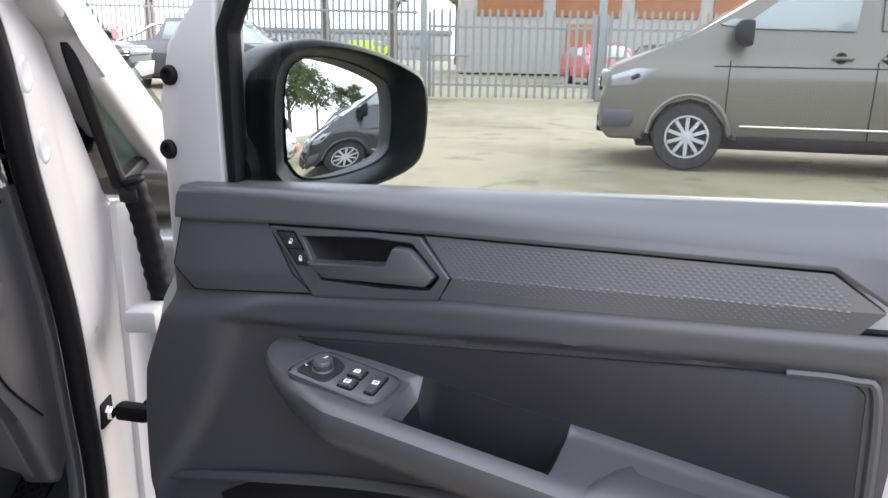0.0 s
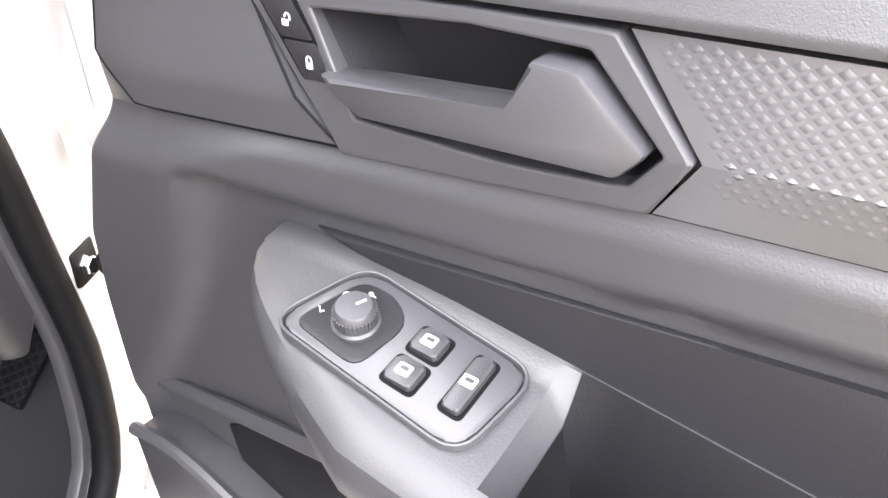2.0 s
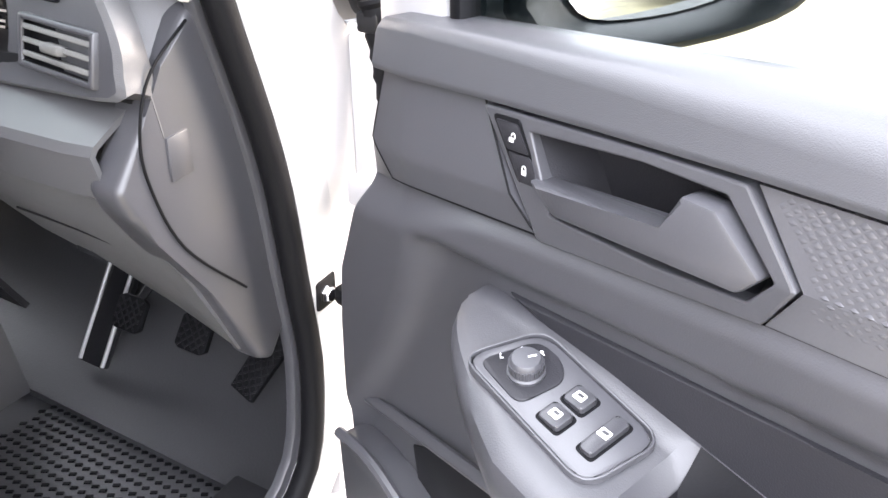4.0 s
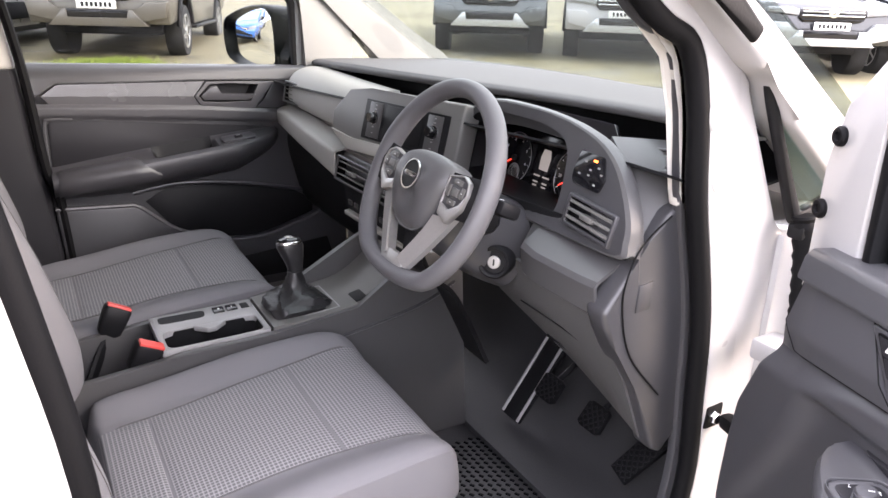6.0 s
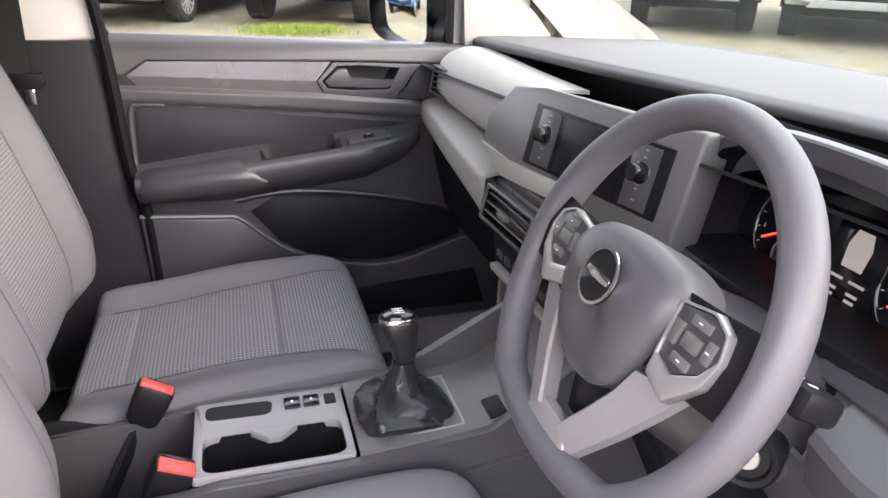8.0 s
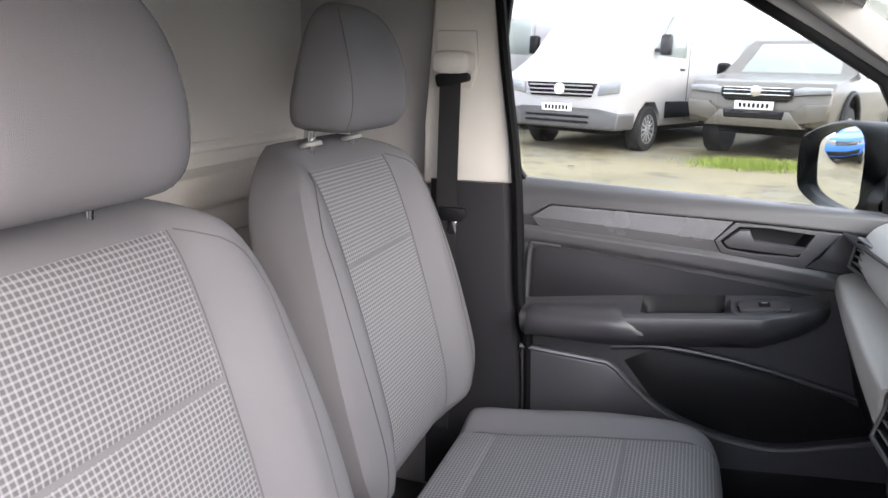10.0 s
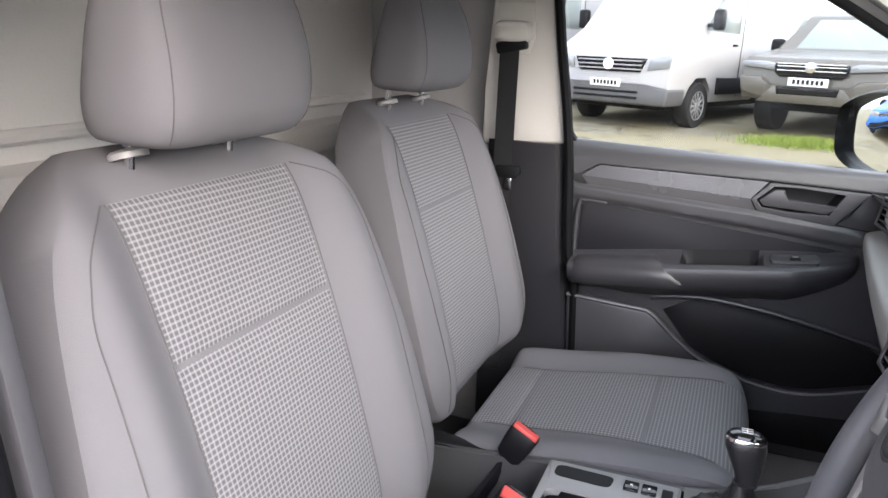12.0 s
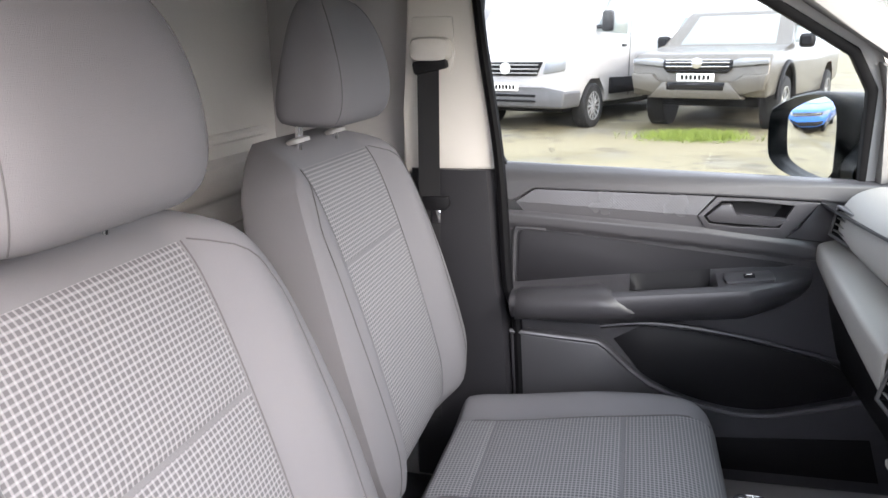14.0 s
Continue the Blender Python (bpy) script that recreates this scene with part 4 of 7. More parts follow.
def seat(name, label, x, y, z, drop, lift=0.0):
    ob = thing(name, label, "seat", Matrix.Translation((x, y, z)))
    c = pose(0, 0.015, -0.045 - drop, 4.5)
    part("cushion", pad(c, CUSHION, 5.5, 0.026, 0.145, 0.545), CLOTH, ob, "grey cloth seat cushion")
    w0, w1 = (lambda s: -0.138 - 0.046 * s ** 3), (lambda s: 0.138 + 0.046 * s ** 3)
    part("cushion_panel", pad_patch(c, CUSHION, w0, w1, 0.20, 0.66, 0.0035, 5.5, 0.026, 0.145, 0.545), CHECK, ob, "black and white checked cloth")
    part("cushion_panel", pad_patch(c, CUSHION, w0, w1, 0.672, 0.975, 0.0035, 5.5, 0.026, 0.145, 0.545), CHECK, ob, "black and white checked cloth")
    part("cushion_panel", pad_patch(c, CUSHION, w0, w1, 0.04, 0.19, 0.0035, 5.5, 0.026, 0.145, 0.545), CHECK, ob, "black and white checked cloth")
    for sgn in (-1, 1):
        line = []
        for i in range(13):
            s = 0.03 + 0.94 * i / 12
            hw, mid, hv = span(CUSHION, s)
            xx = sgn * (0.140 + 0.046 * s ** 3)
            line.append(c @ Vector((xx, s * 0.545, crown(xx, hw, mid, hv, 5.5, 0.026, 0.145) + 0.001)))
        part("seam", tube(line, 0.0015, 6, 2), STITCH, ob)
    part("seat_base", prism([(-0.22, 0.03), (0.22, 0.03), (0.22, 0.50), (-0.22, 0.50)], Matrix(), -0.30, -0.07, 0.02), PLASTIC_DARK, ob, "black seat base")
    part("side_cover", prism([(-0.05, -0.12), (0.46, -0.10), (0.44, -0.03), (0.0, 0.01), (-0.08, 0.0)], Matrix(((0, 0, 1, 0.0), (1, 0, 0, 0), (0, 1, 0, 0), (0, 0, 0, 1))), 0.225, 0.268, 0.012), PLASTIC_DARK, ob)
    # backrest: its second axis runs up, its third looks forwards
    r = radians(16)
    b = Matrix(((1, 0, 0, 0), (0, -math.sin(r), math.cos(r), -0.035), (0, math.cos(r), math.sin(r), -0.005), (0, 0, 0, 1)))
    part("backrest", pad(b, BACK, 6.0, 0.036, 0.130, 0.64, rear=0.6), CLOTH, ob, "grey cloth backrest with raised sides")
    a0, a1 = (lambda s: -0.140 - 0.006 * s), (lambda s: 0.140 + 0.006 * s)
    for s0, s1 in ((0.06, 0.632), (0.642, 0.905)):
        part("backrest_panel", pad_patch(b, BACK, a0, a1, s0, s1, 0.0035, 6.0, 0.036, 0.130, 0.64), CHECK, ob, "black and white checked cloth")
    for sgn in (-1, 1):
        for off, s1 in ((0.142, 0.905), (0.228, 0.905)):
            line = []
            for i in range(25):
                s = 0.06 + (s1 - 0.06) * i / 24
                hw, mid, hv = span(BACK, s)
                xx = sgn * ((off + 0.008 * s) if off < 0.2 else float(np.interp(s, *BOLSTER)))
                line.append(b @ Vector((xx, s * 0.64, crown(xx, hw, mid, hv, 6.0, 0.036, 0.130) + 0.0008)))
            part("seam", tube(line, 0.0009, 6, 2), STITCH, ob)
    # headrest
    hb = Matrix(((1, 0, 0, 0), (0, 0.03, 1, -0.148), (0, 1, -0.03, 0.585), (0, 0, 0, 1)))
    up = 0.024 + lift
    levels = [span(HEADREST, h) for h in (0.004 + 0.2295 * (0.5 - 0.5 * math.cos(math.pi * i / 30)) for i in range(31))]
    heights = [0.004 + 0.2295 * (0.5 - 0.5 * math.cos(math.pi * i / 30)) for i in range(31)]
    rows = []
    for h, (hw, front, back) in zip(heights, levels):
        ring = []
        for j in range(56):
            a = 2 * math.pi * j / 56
            ca, sa = math.cos(a), math.sin(a)
            q = math.copysign(abs(ca) ** 0.36, ca)
            w = (front + back) / 2 + (front - back) / 2 * math.copysign(abs(sa) ** 0.55, sa)
            ring.append(hb @ Vector((hw * q, h * 0.93 + up, w)))
        rows.append(ring)
    part("headrest", loft(rows, True, True), CLOTH, ob, "grey cloth headrest", 70)
    for sgn in (-1, 1):
        line = []
        for h in (0.012, 0.03, 0.06, 0.10, 0.14, 0.17, 0.195, 0.21, 0.222):
            hw, front, back = span(HEADREST, h)
            a = 0.80
            line.append(hb @ Vector((sgn * hw * math.cos(a) ** 0.36, h * 0.93 + up, (front + back) / 2 + (front - back) / 2 * math.sin(a) ** 0.55 + 0.0004)))
        part("seam", tube(line, 0.0008, 6, 3), STITCH, ob)
        part("headrest_post", tube([hb @ Vector((sgn * 0.080, -0.06, -0.046)), hb @ Vector((sgn * 0.080, 0.07, -0.036))], 0.0065, 12, 1), CHROME, ob, "chrome headrest post")
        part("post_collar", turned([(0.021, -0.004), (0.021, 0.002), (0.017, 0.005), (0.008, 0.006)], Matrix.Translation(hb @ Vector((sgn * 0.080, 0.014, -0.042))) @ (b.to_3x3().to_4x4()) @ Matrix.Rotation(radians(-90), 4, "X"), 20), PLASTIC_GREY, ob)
    return ob


seat("driver_seat", "grey cloth driver's seat with checked panels and headrest", 0.392, 0.085, 0.70, 0.042)
seat("passenger_seat", "grey cloth passenger seat with checked panels and headrest", -0.335, 0.02, 0.705, 0.03, 0.012)


def buckle(label, x, y, z, lean):
    ob = thing("seat_belt_buckle", label, "buckle", pose(x, y, z, -27, lean, 0) @ pose(0, 0, 0, 0, 0, 90) @ Matrix.Diagonal((1.35, 1.25, 1.1, 1)), "belt buckles")
    part("casing", loft([ring_of(Matrix.Translation((0, 0, h)), a, b, 0, 5, 20) for h, a, b in ((-0.054, 0.013, 0.009), (-0.046, 0.018, 0.0125), (-0.02, 0.020, 0.0145), (0.0, 0.0205, 0.0155), (0.004, 0.019, 0.0135))], True, True), PLASTIC_DARK, ob, "black buckle casing")
    part("release_button", rbox((0.036, 0.0175, 0.009), pose(0, -0.0035, 0.004), 0.002), RED, ob, "red release button")
    part("slot", rbox((0.024, 0.003, 0.006), pose(0, 0.008, 0.004), 0.0006), GLOSS_BLACK, ob)
    part("stalk", tube([(0, 0, -0.045), (0, -0.004, -0.09), (0, -0.02, -0.16)], 0.010, 8, 3, flat=0.6), PLASTIC_DARK, ob)


buckle("red-topped black belt buckle beside the passenger seat", -0.075, 0.20, 0.765, -8)
buckle("red-topped black belt buckle beside the driver's seat", 0.098, 0.235, 0.750, 8)

# far seat belt
belt = thing("seat_belt", "black seat belt hanging down a pale door post", "seat belt")
part("shoulder_guide", loft([ring_of(Matrix.Translation((-0.672 + dx, -0.050, 1.452)) @ Matrix.Rotation(radians(90), 4, "Y"), hu, hv, 0, 4, 20) for dx, hu, hv in ((-0.03, 0.024, 0.044), (0.0, 0.026, 0.046), (0.018, 0.022, 0.040), (0.024, 0.012, 0.028))], True, True), CREAM, belt, "pale belt guide cover")
part("guide_slot", rbox((0.028, 0.075, 0.028), pose(-0.672, -0.050, 1.420, 12), 0.006), PLASTIC_DARK, belt)
part("webbing", skin([[(-0.668 + dx, y + dy, z) for y, dy in ((-0.078, 0), (-0.03, 0))] for z, dx, dy in ((1.42, 0.0, 0.0), (1.25, 0.004, 0.008), (1.10, 0.006, 0.012), (0.95, 0.016, 0.02), (0.6, 0.024, 0.03))], 0.0018, 5, 3), BELT, belt, "woven black webbing")
part("tongue", prism([(-0.030, 0.012), (0.030, 0.012), (0.034, -0.006), (0.022, -0.020), (-0.022, -0.020), (-0.034, -0.006)], Matrix.Translation((-0.664, -0.040, 1.125)) @ Matrix(((0, 0, 1, 0), (1, 0, 0, 0), (0, 1, 0, 0), (0, 0, 0, 1))), -0.005, 0.009, 0.003), PLASTIC_DARK, belt, "black belt tongue")
part("tongue_plate", rbox((0.003, 0.020, 0.030), pose(-0.658, -0.038, 1.092), 0.001), CHROME, belt, "chrome tongue plate")

# ---- steering wheel ----
WHEEL = Matrix.Translation((0.403, 0.670, 1.099)) @ Matrix.Rotation(radians(90 - 25), 4, "X")
HUB = mat("charcoal_airbag_plastic", (0.078, 0.077, 0.082), 0.42, bump=0.25, scale=1100, spec=0.5)
wheel = thing("steering_wheel", "grey three-spoke steering wheel with flattened bottom and silver spokes", "steering wheel", WHEEL)
rows = []
for i in range(73):
    a = 2 * math.pi * i / 72 + math.pi / 2
    line = []
    for h in (-0.01, 0.0, 0.01):
        c, s = math.cos(a + h), math.sin(a + h)
        p = Vector((0.1785 * c, 0.1785 * s, 0))
        if s < -0.80:
            p.y = 0.1785 * (-0.80 + (s + 0.80) * 0.45)
        line.append(p)
    d = (line[2] - line[0]).normalized()
    side = Vector((d.y, -d.x, 0))
    fat = 1.0 + 0.10 * math.exp(-((abs(a - math.pi / 2) % (2 * math.pi) - 1.2) / 0.3) ** 2)
    rows.append([line[1] + side * 0.0160 * fat * math.cos(t) + Vector((0, 0, 0.0180 * fat * math.sin(t))) for t in (2 * math.pi * k / 18 for k in range(18))])
rows[-1] = rows[0]
rim_bm = loft(rows, True)
bmesh.ops.remove_doubles(rim_bm, verts=rim_bm.verts, dist=1e-5)
part("rim", rim_bm, RIM, wheel, "grey soft-touch rim", 80)
hub = [(-0.066, 0.050), (-0.034, 0.057), (0.0, 0.059), (0.034, 0.057), (0.066, 0.050), (0.083, 0.032), (0.084, 0.012), (0.066, -0.040), (0.050, -0.066), (0.030, -0.078), (0.0, -0.081), (-0.030, -0.078), (-0.050, -0.066), (-0.066, -0.040), (-0.084, 0.012), (-0.083, 0.032)]
hubl = round_poly(hub, 0.012, 3)
part("airbag_cover", loft([[Vector((a * k, b * k + 0.004 * (1 - k), w - 0.010 * (abs(b) / 0.08) ** 2 * (k < 0.99))) for a, b in hubl] for k, w in ((0.94, -0.035), (1.0, -0.004), (1.0, 0.010), (0.97, 0.0185), (0.92, 0.0245), (0.80, 0.031), (0.6, 0.035), (0.35, 0.036), (0.02, 0.0365))], True, True), HUB, wheel, "charcoal airbag cover", 50)
badge = part("emblem", turned([(0.0, 0.0), (0.0268, 0.0), (0.0268, 0.002), (0.025, 0.003), (0.0245, 0.0015), (0.0, 0.0015)], Matrix.Translation((0, 0.010, 0.0355)), 36), PLASTIC_DARK, wheel, "round silver emblem")
part("emblem_ring", turned([(0.0240, 0.001), (0.0268, 0.001), (0.0268, 0.0036), (0.0240, 0.0036), (0.0240, 0.001)], Matrix.Translation((0, 0.010, 0.0355)), 36), CHROME, badge)
part("emblem_bar", prism(round_poly([(-0.020, 0.006), (0.020, 0.006), (0.020, 0.014), (-0.020, 0.014)], 0.0035), Matrix(), 0.0365, 0.0392, 0.0006), CHROME, badge)
for sgn in (-1, 1):
    # side spokes with key pads in a silver surround
    arm = part("spoke", loft([[Vector((sgn * x, y, w)) for y, w in ((0.036 + t, 0.006), (0.0 + t, 0.010), (-0.036 + t, 0.006), (-0.032 + t, -0.014), (0.030 + t, -0.014))] for x, t in ((0.055, 0.004), (0.09, 0.006), (0.125, 0.008), (0.168, 0.012))], True, True), PLASTIC_DARK, wheel)
    outer = [(0.080, 0.035), (0.120, 0.0425), (0.1405, 0.034), (0.1475, 0.014), (0.143, -0.010), (0.116, -0.040), (0.084, -0.030)]
    inner = [(0.082, 0.033), (0.119, 0.040), (0.138, 0.032), (0.144, 0.014), (0.134, -0.004), (0.110, -0.018), (0.086, -0.012)]
    part("spoke_trim", ring_plate([(sgn * a, b) for a, b in outer], [(sgn * a, b) for a, b in inner], Matrix(), 0.004, 0.0165, 0.0022), SILVER, arm, "silver spoke surround", 30)
    kp = part("key_pad", prism([(sgn * (0.113 + (a - 0.113) * 0.98), 0.011 + (b - 0.011) * 0.97) for a, b in inner], Matrix(), 0.006, 0.0145, 0.001), PLASTIC, arm, "dark key pad")
    for du, dv, wu, wv in ((0.113, 0.012, 0.020, 0.013), (0.113, 0.0285, 0.022, 0.009), (0.112, -0.005, 0.022, 0.009), (0.093, 0.012, 0.010, 0.020), (0.133, 0.014, 0.009, 0.018)):
        key = part("key", rbox((wu, wv, 0.004), Matrix.Translation((sgn * du, dv, 0.0155)), 0.0012), DASH_MID, kp)
    for du, dv in ((0.113, 0.0285), (0.112, -0.005), (0.133, 0.014)):
        part("key_mark", rbox((0.004, 0.0012, 0.0005), Matrix.Translation((sgn * du, dv, 0.0177)), 0), MARK, kp)
    # lower spoke: a broad silver blade on each side of an open gap
    part("lower_spoke", loft([[Vector((sgn * x, y, w)) for x, y, w in ((ox, oy, -0.004), (ox - 0.002, oy + 0.001, 0.004), (ix + 0.003, iy - 0.001, 0.0125), (ix, iy, 0.010), (ix + 0.002, iy, -0.008))] for ox, oy, ix, iy in ((0.128, -0.026, 0.070, -0.036), (0.110, -0.056, 0.060, -0.062), (0.086, -0.092, 0.044, -0.090), (0.062, -0.124, 0.028, -0.114), (0.044, -0.148, 0.018, -0.130))], True, True), SILVER, wheel, "satin silver lower spoke", 40)
part("lower_bridge", prism([(-0.024, -0.124), (0.024, -0.124), (0.046, -0.148), (0.036, -0.156), (-0.036, -0.156), (-0.046, -0.148)], Matrix(), -0.008, 0.009, 0.004), SILVER, wheel, "satin silver bridge")
part("spoke_web", prism([(-0.052, -0.06), (0.052, -0.06), (0.018, -0.126), (-0.018, -0.126)], Matrix(), -0.030, -0.018, 0.003), PLASTIC_DARK, wheel)

# column with ignition lock and stalks
col = thing("steering_column", "charcoal steering column cover with ignition lock and stalks", "column", WHEEL)
part("cowl", loft([ring_of(Matrix.Translation((0.0, -0.028 - k, -w)), a, b, 0, 3.5, 28) for w, a, b, k in ((0.03, 0.056, 0.052, 0), (0.06, 0.070, 0.068, 0.005), (0.12, 0.076, 0.078, 0.012), (0.16, 0.080, 0.080, 0.014), (0.20, 0.084, 0.080, 0.015))], True, True), PLASTIC, col, "charcoal column cover")
kf = frame_of(Vector((0.463, 0.792, 0.972)), (-0.55, 0.83, 0), (0, 0, 1))
kf = Matrix.Translation((0.488, 0.762, 0.972)) @ (Vector((0.62, -0.74, 0.16)).to_track_quat("Z", "Y").to_matrix().to_4x4())
lock = part("ignition_lock", turned([(0.030, -0.05), (0.030, 0.0), (0.027, 0.004), (0.022, 0.003), (0.020, -0.002), (0.0, -0.002)], kf, 30), PLASTIC_DARK, None, "black ignition lock surround")
lock.parent = col
lock.matrix_parent_inverse = WHEEL.inverted()
k2 = part("lock_barrel", turned([(0.0115, -0.004), (0.0115, 0.0012), (0.0105, 0.002), (0.0, 0.002)], kf, 26), SILVER, lock, "chrome lock barrel")
part("key_slot", rbox((0.003, 0.011, 0.001), kf @ Matrix.Translation((0, 0, 0.0022)), 0), GLOSS_BLACK, lock)
for sgn, out in ((1, 0.165), (-1, 0.155)):
    st = part("stalk", tube([(sgn * 0.05, 0.005, -0.06), (sgn * 0.10, 0.012, -0.052), (sgn * 0.150, 0.016, -0.045)], 0.011, 10, 4), PLASTIC_DARK, col, "black column stalk")
    part("stalk_end", rbox((0.048, 0.024, 0.040), pose(sgn * (out + 0.005), 0.018, -0.04, 0, 0, sgn * 5), 0.007), PLASTIC_DARK, st)
    for du in (-0.008, 0.006):
        part("stalk_mark", rbox((0.004, 0.001, 0.008), pose(sgn * (out + 0.005) + du, 0.0305, -0.038, 0, 0, sgn * 5), 0), MARK, st)
part("stalk_socket", turned([(0.026, 0), (0.026, 0.02), (0.020, 0.028), (0.0, 0.030)], Matrix.Translation((0.088, -0.01, -0.07)) @ Matrix.Rotation(radians(80), 4, "Y"), 20), PLASTIC_DARK, col)

# ---- dashboard ----
dash = thing("dashboard", "charcoal plastic van dashboard with radio, dials, vents and storage tray", "dashboard")
TOP = [(-0.76, 1.36, 0.885, 1.195), (-0.5, 1.46, 0.895, 1.205), (-0.2, 1.50, 0.92, 1.214), (0.1, 1.50, 0.96, 1.222), (0.4, 1.47, 0.995, 1.230), (0.62, 1.40, 1.0, 1.236), (0.76, 1.33, 1.0, 1.236)]
part("top_pad", skin([[(x, fy, 1.195), (x, fy * 0.6 + ey * 0.4, ez + 0.002), (x, ey + 0.05, ez + 0.006), (x, ey + 0.006, ez + 0.002), (x, ey, ez - 0.008), (x, ey + 0.02, ez - 0.018), (x, ey + 0.12, ez - 0.022)] for x, fy, ey, ez in TOP], 0.006, 4, 4), DASH_TOP, dash, "grained grey dash top pad")
part("storage_tray", skin([[(x, ey - 0.13, ez - 0.06), (x, ey - 0.04, ez - 0.085), (x, ey + 0.12, ez - 0.09), (x, ey + 0.15, ez - 0.015)] for x, fy, ey, ez in TOP], 0.004, 3, 4), PLASTIC_DARK, dash, "black open storage tray")
part("upper_panel", skin([[(x, 0.90 + d, 1.185 + h), (x, 0.84 + d, 1.186 + h), (x, 0.797 + d, 1.166 + h), (x, 0.778 + d, 1.125 + h), (x, 0.783 + d, 1.085 + h), (x, 0.83 + d, 1.066 + h)] for x, d, h in ((-0.66, 0.0, 0.0), (-0.5, -0.004, -0.002), (-0.35, 0.0, -0.006), (-0.18, 0.012, -0.01))], 0.006, 4, 5), DASH_PALE, dash, "smooth curved grey upper panel")
part("decor_strip", skin([[(x, 0.80, z0 + 0.008), (x, y, z0), (x, y - 0.012, z0 - 0.012), (x, y - 0.008, z1 + 0.006), (x, y + 0.012, z1), (x, 0.83, z1 - 0.002)] for x, y, z0, z1 in ((-0.69, 0.765, 1.066, 1.012), (-0.5, 0.752, 1.058, 0.998), (-0.3, 0.742, 1.048, 0.984), (-0.17, 0.740, 1.042, 0.97))], 0.005, 3, 3), DASH_PALE, dash, "broad satin grey decor strip")
part("glovebox", skin([[(x, 0.82, 1.0), (x, 0.80, 0.965), (x, 0.815, 0.88), (x, 0.86, 0.76), (x, 0.98, 0.70), (x, 1.15, 0.70)] for x in (-0.73, -0.45, -0.16)], 0.008, 3, 4), PLASTIC_DARK, dash, "dark glovebox lid")
part("far_end", prism([(0.80, 0.98), (0.79, 1.07), (0.86, 1.18), (1.2, 1.20), (1.2, 0.72), (0.95, 0.70)], Matrix(((0, 0, 1, 0), (1, 0, 0, 0), (0, 1, 0, 0), (0, 0, 0, 1))), -0.735, -0.685, 0.01), DASH, dash)


def vent(name, m, w, h, slats, parent, tab=True, deep=0.038):
    """A framed vent; the frame's third axis looks out."""
    v = part(name, ring_plate([(-w / 2, -h / 2), (w / 2, -h / 2), (w / 2, h / 2), (-w / 2, h / 2)], [(-w / 2 + 0.007, -h / 2 + 0.006), (w / 2 - 0.007, -h / 2 + 0.006), (w / 2 - 0.007, h / 2 - 0.006), (-w / 2 + 0.007, h / 2 - 0.006)], m, -0.02, 0.004, 0.002), PLASTIC if deep < 0.02 else DASH_SMOOTH, parent, "slatted air vent")
    part("vent_back", rbox((w - 0.004, h - 0.004, 0.004), m @ Matrix.Translation((0, 0, -deep)), 0), RUBBER, v)
    part("vent_duct", ring_plate([(-w / 2 + 0.003, -h / 2 + 0.003), (w / 2 - 0.003, -h / 2 + 0.003), (w / 2 - 0.003, h / 2 - 0.003), (-w / 2 + 0.003, h / 2 - 0.003)], [(-w / 2 + 0.0075, -h / 2 + 0.0065), (w / 2 - 0.0075, -h / 2 + 0.0065), (w / 2 - 0.0075, h / 2 - 0.0065), (-w / 2 + 0.0075, h / 2 - 0.0065)], m, -deep - 0.002, 0.001), RUBBER, v)
    for i in range(slats):
        z = -h / 2 + (i + 1) * h / (slats + 1)
        part("slat", rbox((w - 0.012, 0.0030 if deep > 0.02 else 0.0055, 0.015 if deep > 0.02 else 0.010), m @ Matrix.Translation((0, z, -0.007 if deep > 0.02 else -0.002)) @ Matrix.Rotation(radians(-12), 4, "X"), 0.001), DASH_MID, v)
    if tab:
        part("vent_tab", rbox((0.030, 0.010, 0.014), m @ Matrix.Translation((0, 0, 0.003)), 0.003), DASH_MID, v)
    return v


vent("passenger_vent", frame_of(Vector((-0.608, 0.776, 1.118)), (0.97, 0.2, -0.06), (0, 0.15, 1)), 0.085, 0.062, 4, dash, False)
# radio panel, turned to the driver
RP = frame_of(Vector((-0.03, 0.783, 1.137)), (0.98, 0.19, 0), (0, 0.24, 0.97))
outline = [(-0.19, -0.004), (-0.135, 0.054), (-0.05, 0.064), (0.27, 0.070), (0.27, -0.075), (0.05, -0.085), (-0.10, -0.088), (-0.185, -0.048)]
part("radio_panel", prism(outline, RP, -0.05, -0.002, 0.006, 3), DASH_MID, dash, "charcoal radio panel with clipped corners")
part("panel_sill", prism([(-0.185, -0.046), (-0.10, -0.086), (0.07, -0.083), (0.06, -0.055), (-0.09, -0.058)], RP, -0.004, 0.004, 0.002), DASH_PALE, dash)
radio = part("radio", prism([(-0.055, -0.050), (0.235, -0.050), (0.235, 0.040), (-0.055, 0.040)], RP, -0.004, 0.002, 0.002), PLASTIC_DARK, dash, "dark car radio")
part("radio_screen", prism([(0.024, -0.043), (0.158, -0.043), (0.158, 0.034), (0.024, 0.034)], RP, 0.001, 0.0032, 0.0008), PLASTIC_DARK, radio, "blank black screen")
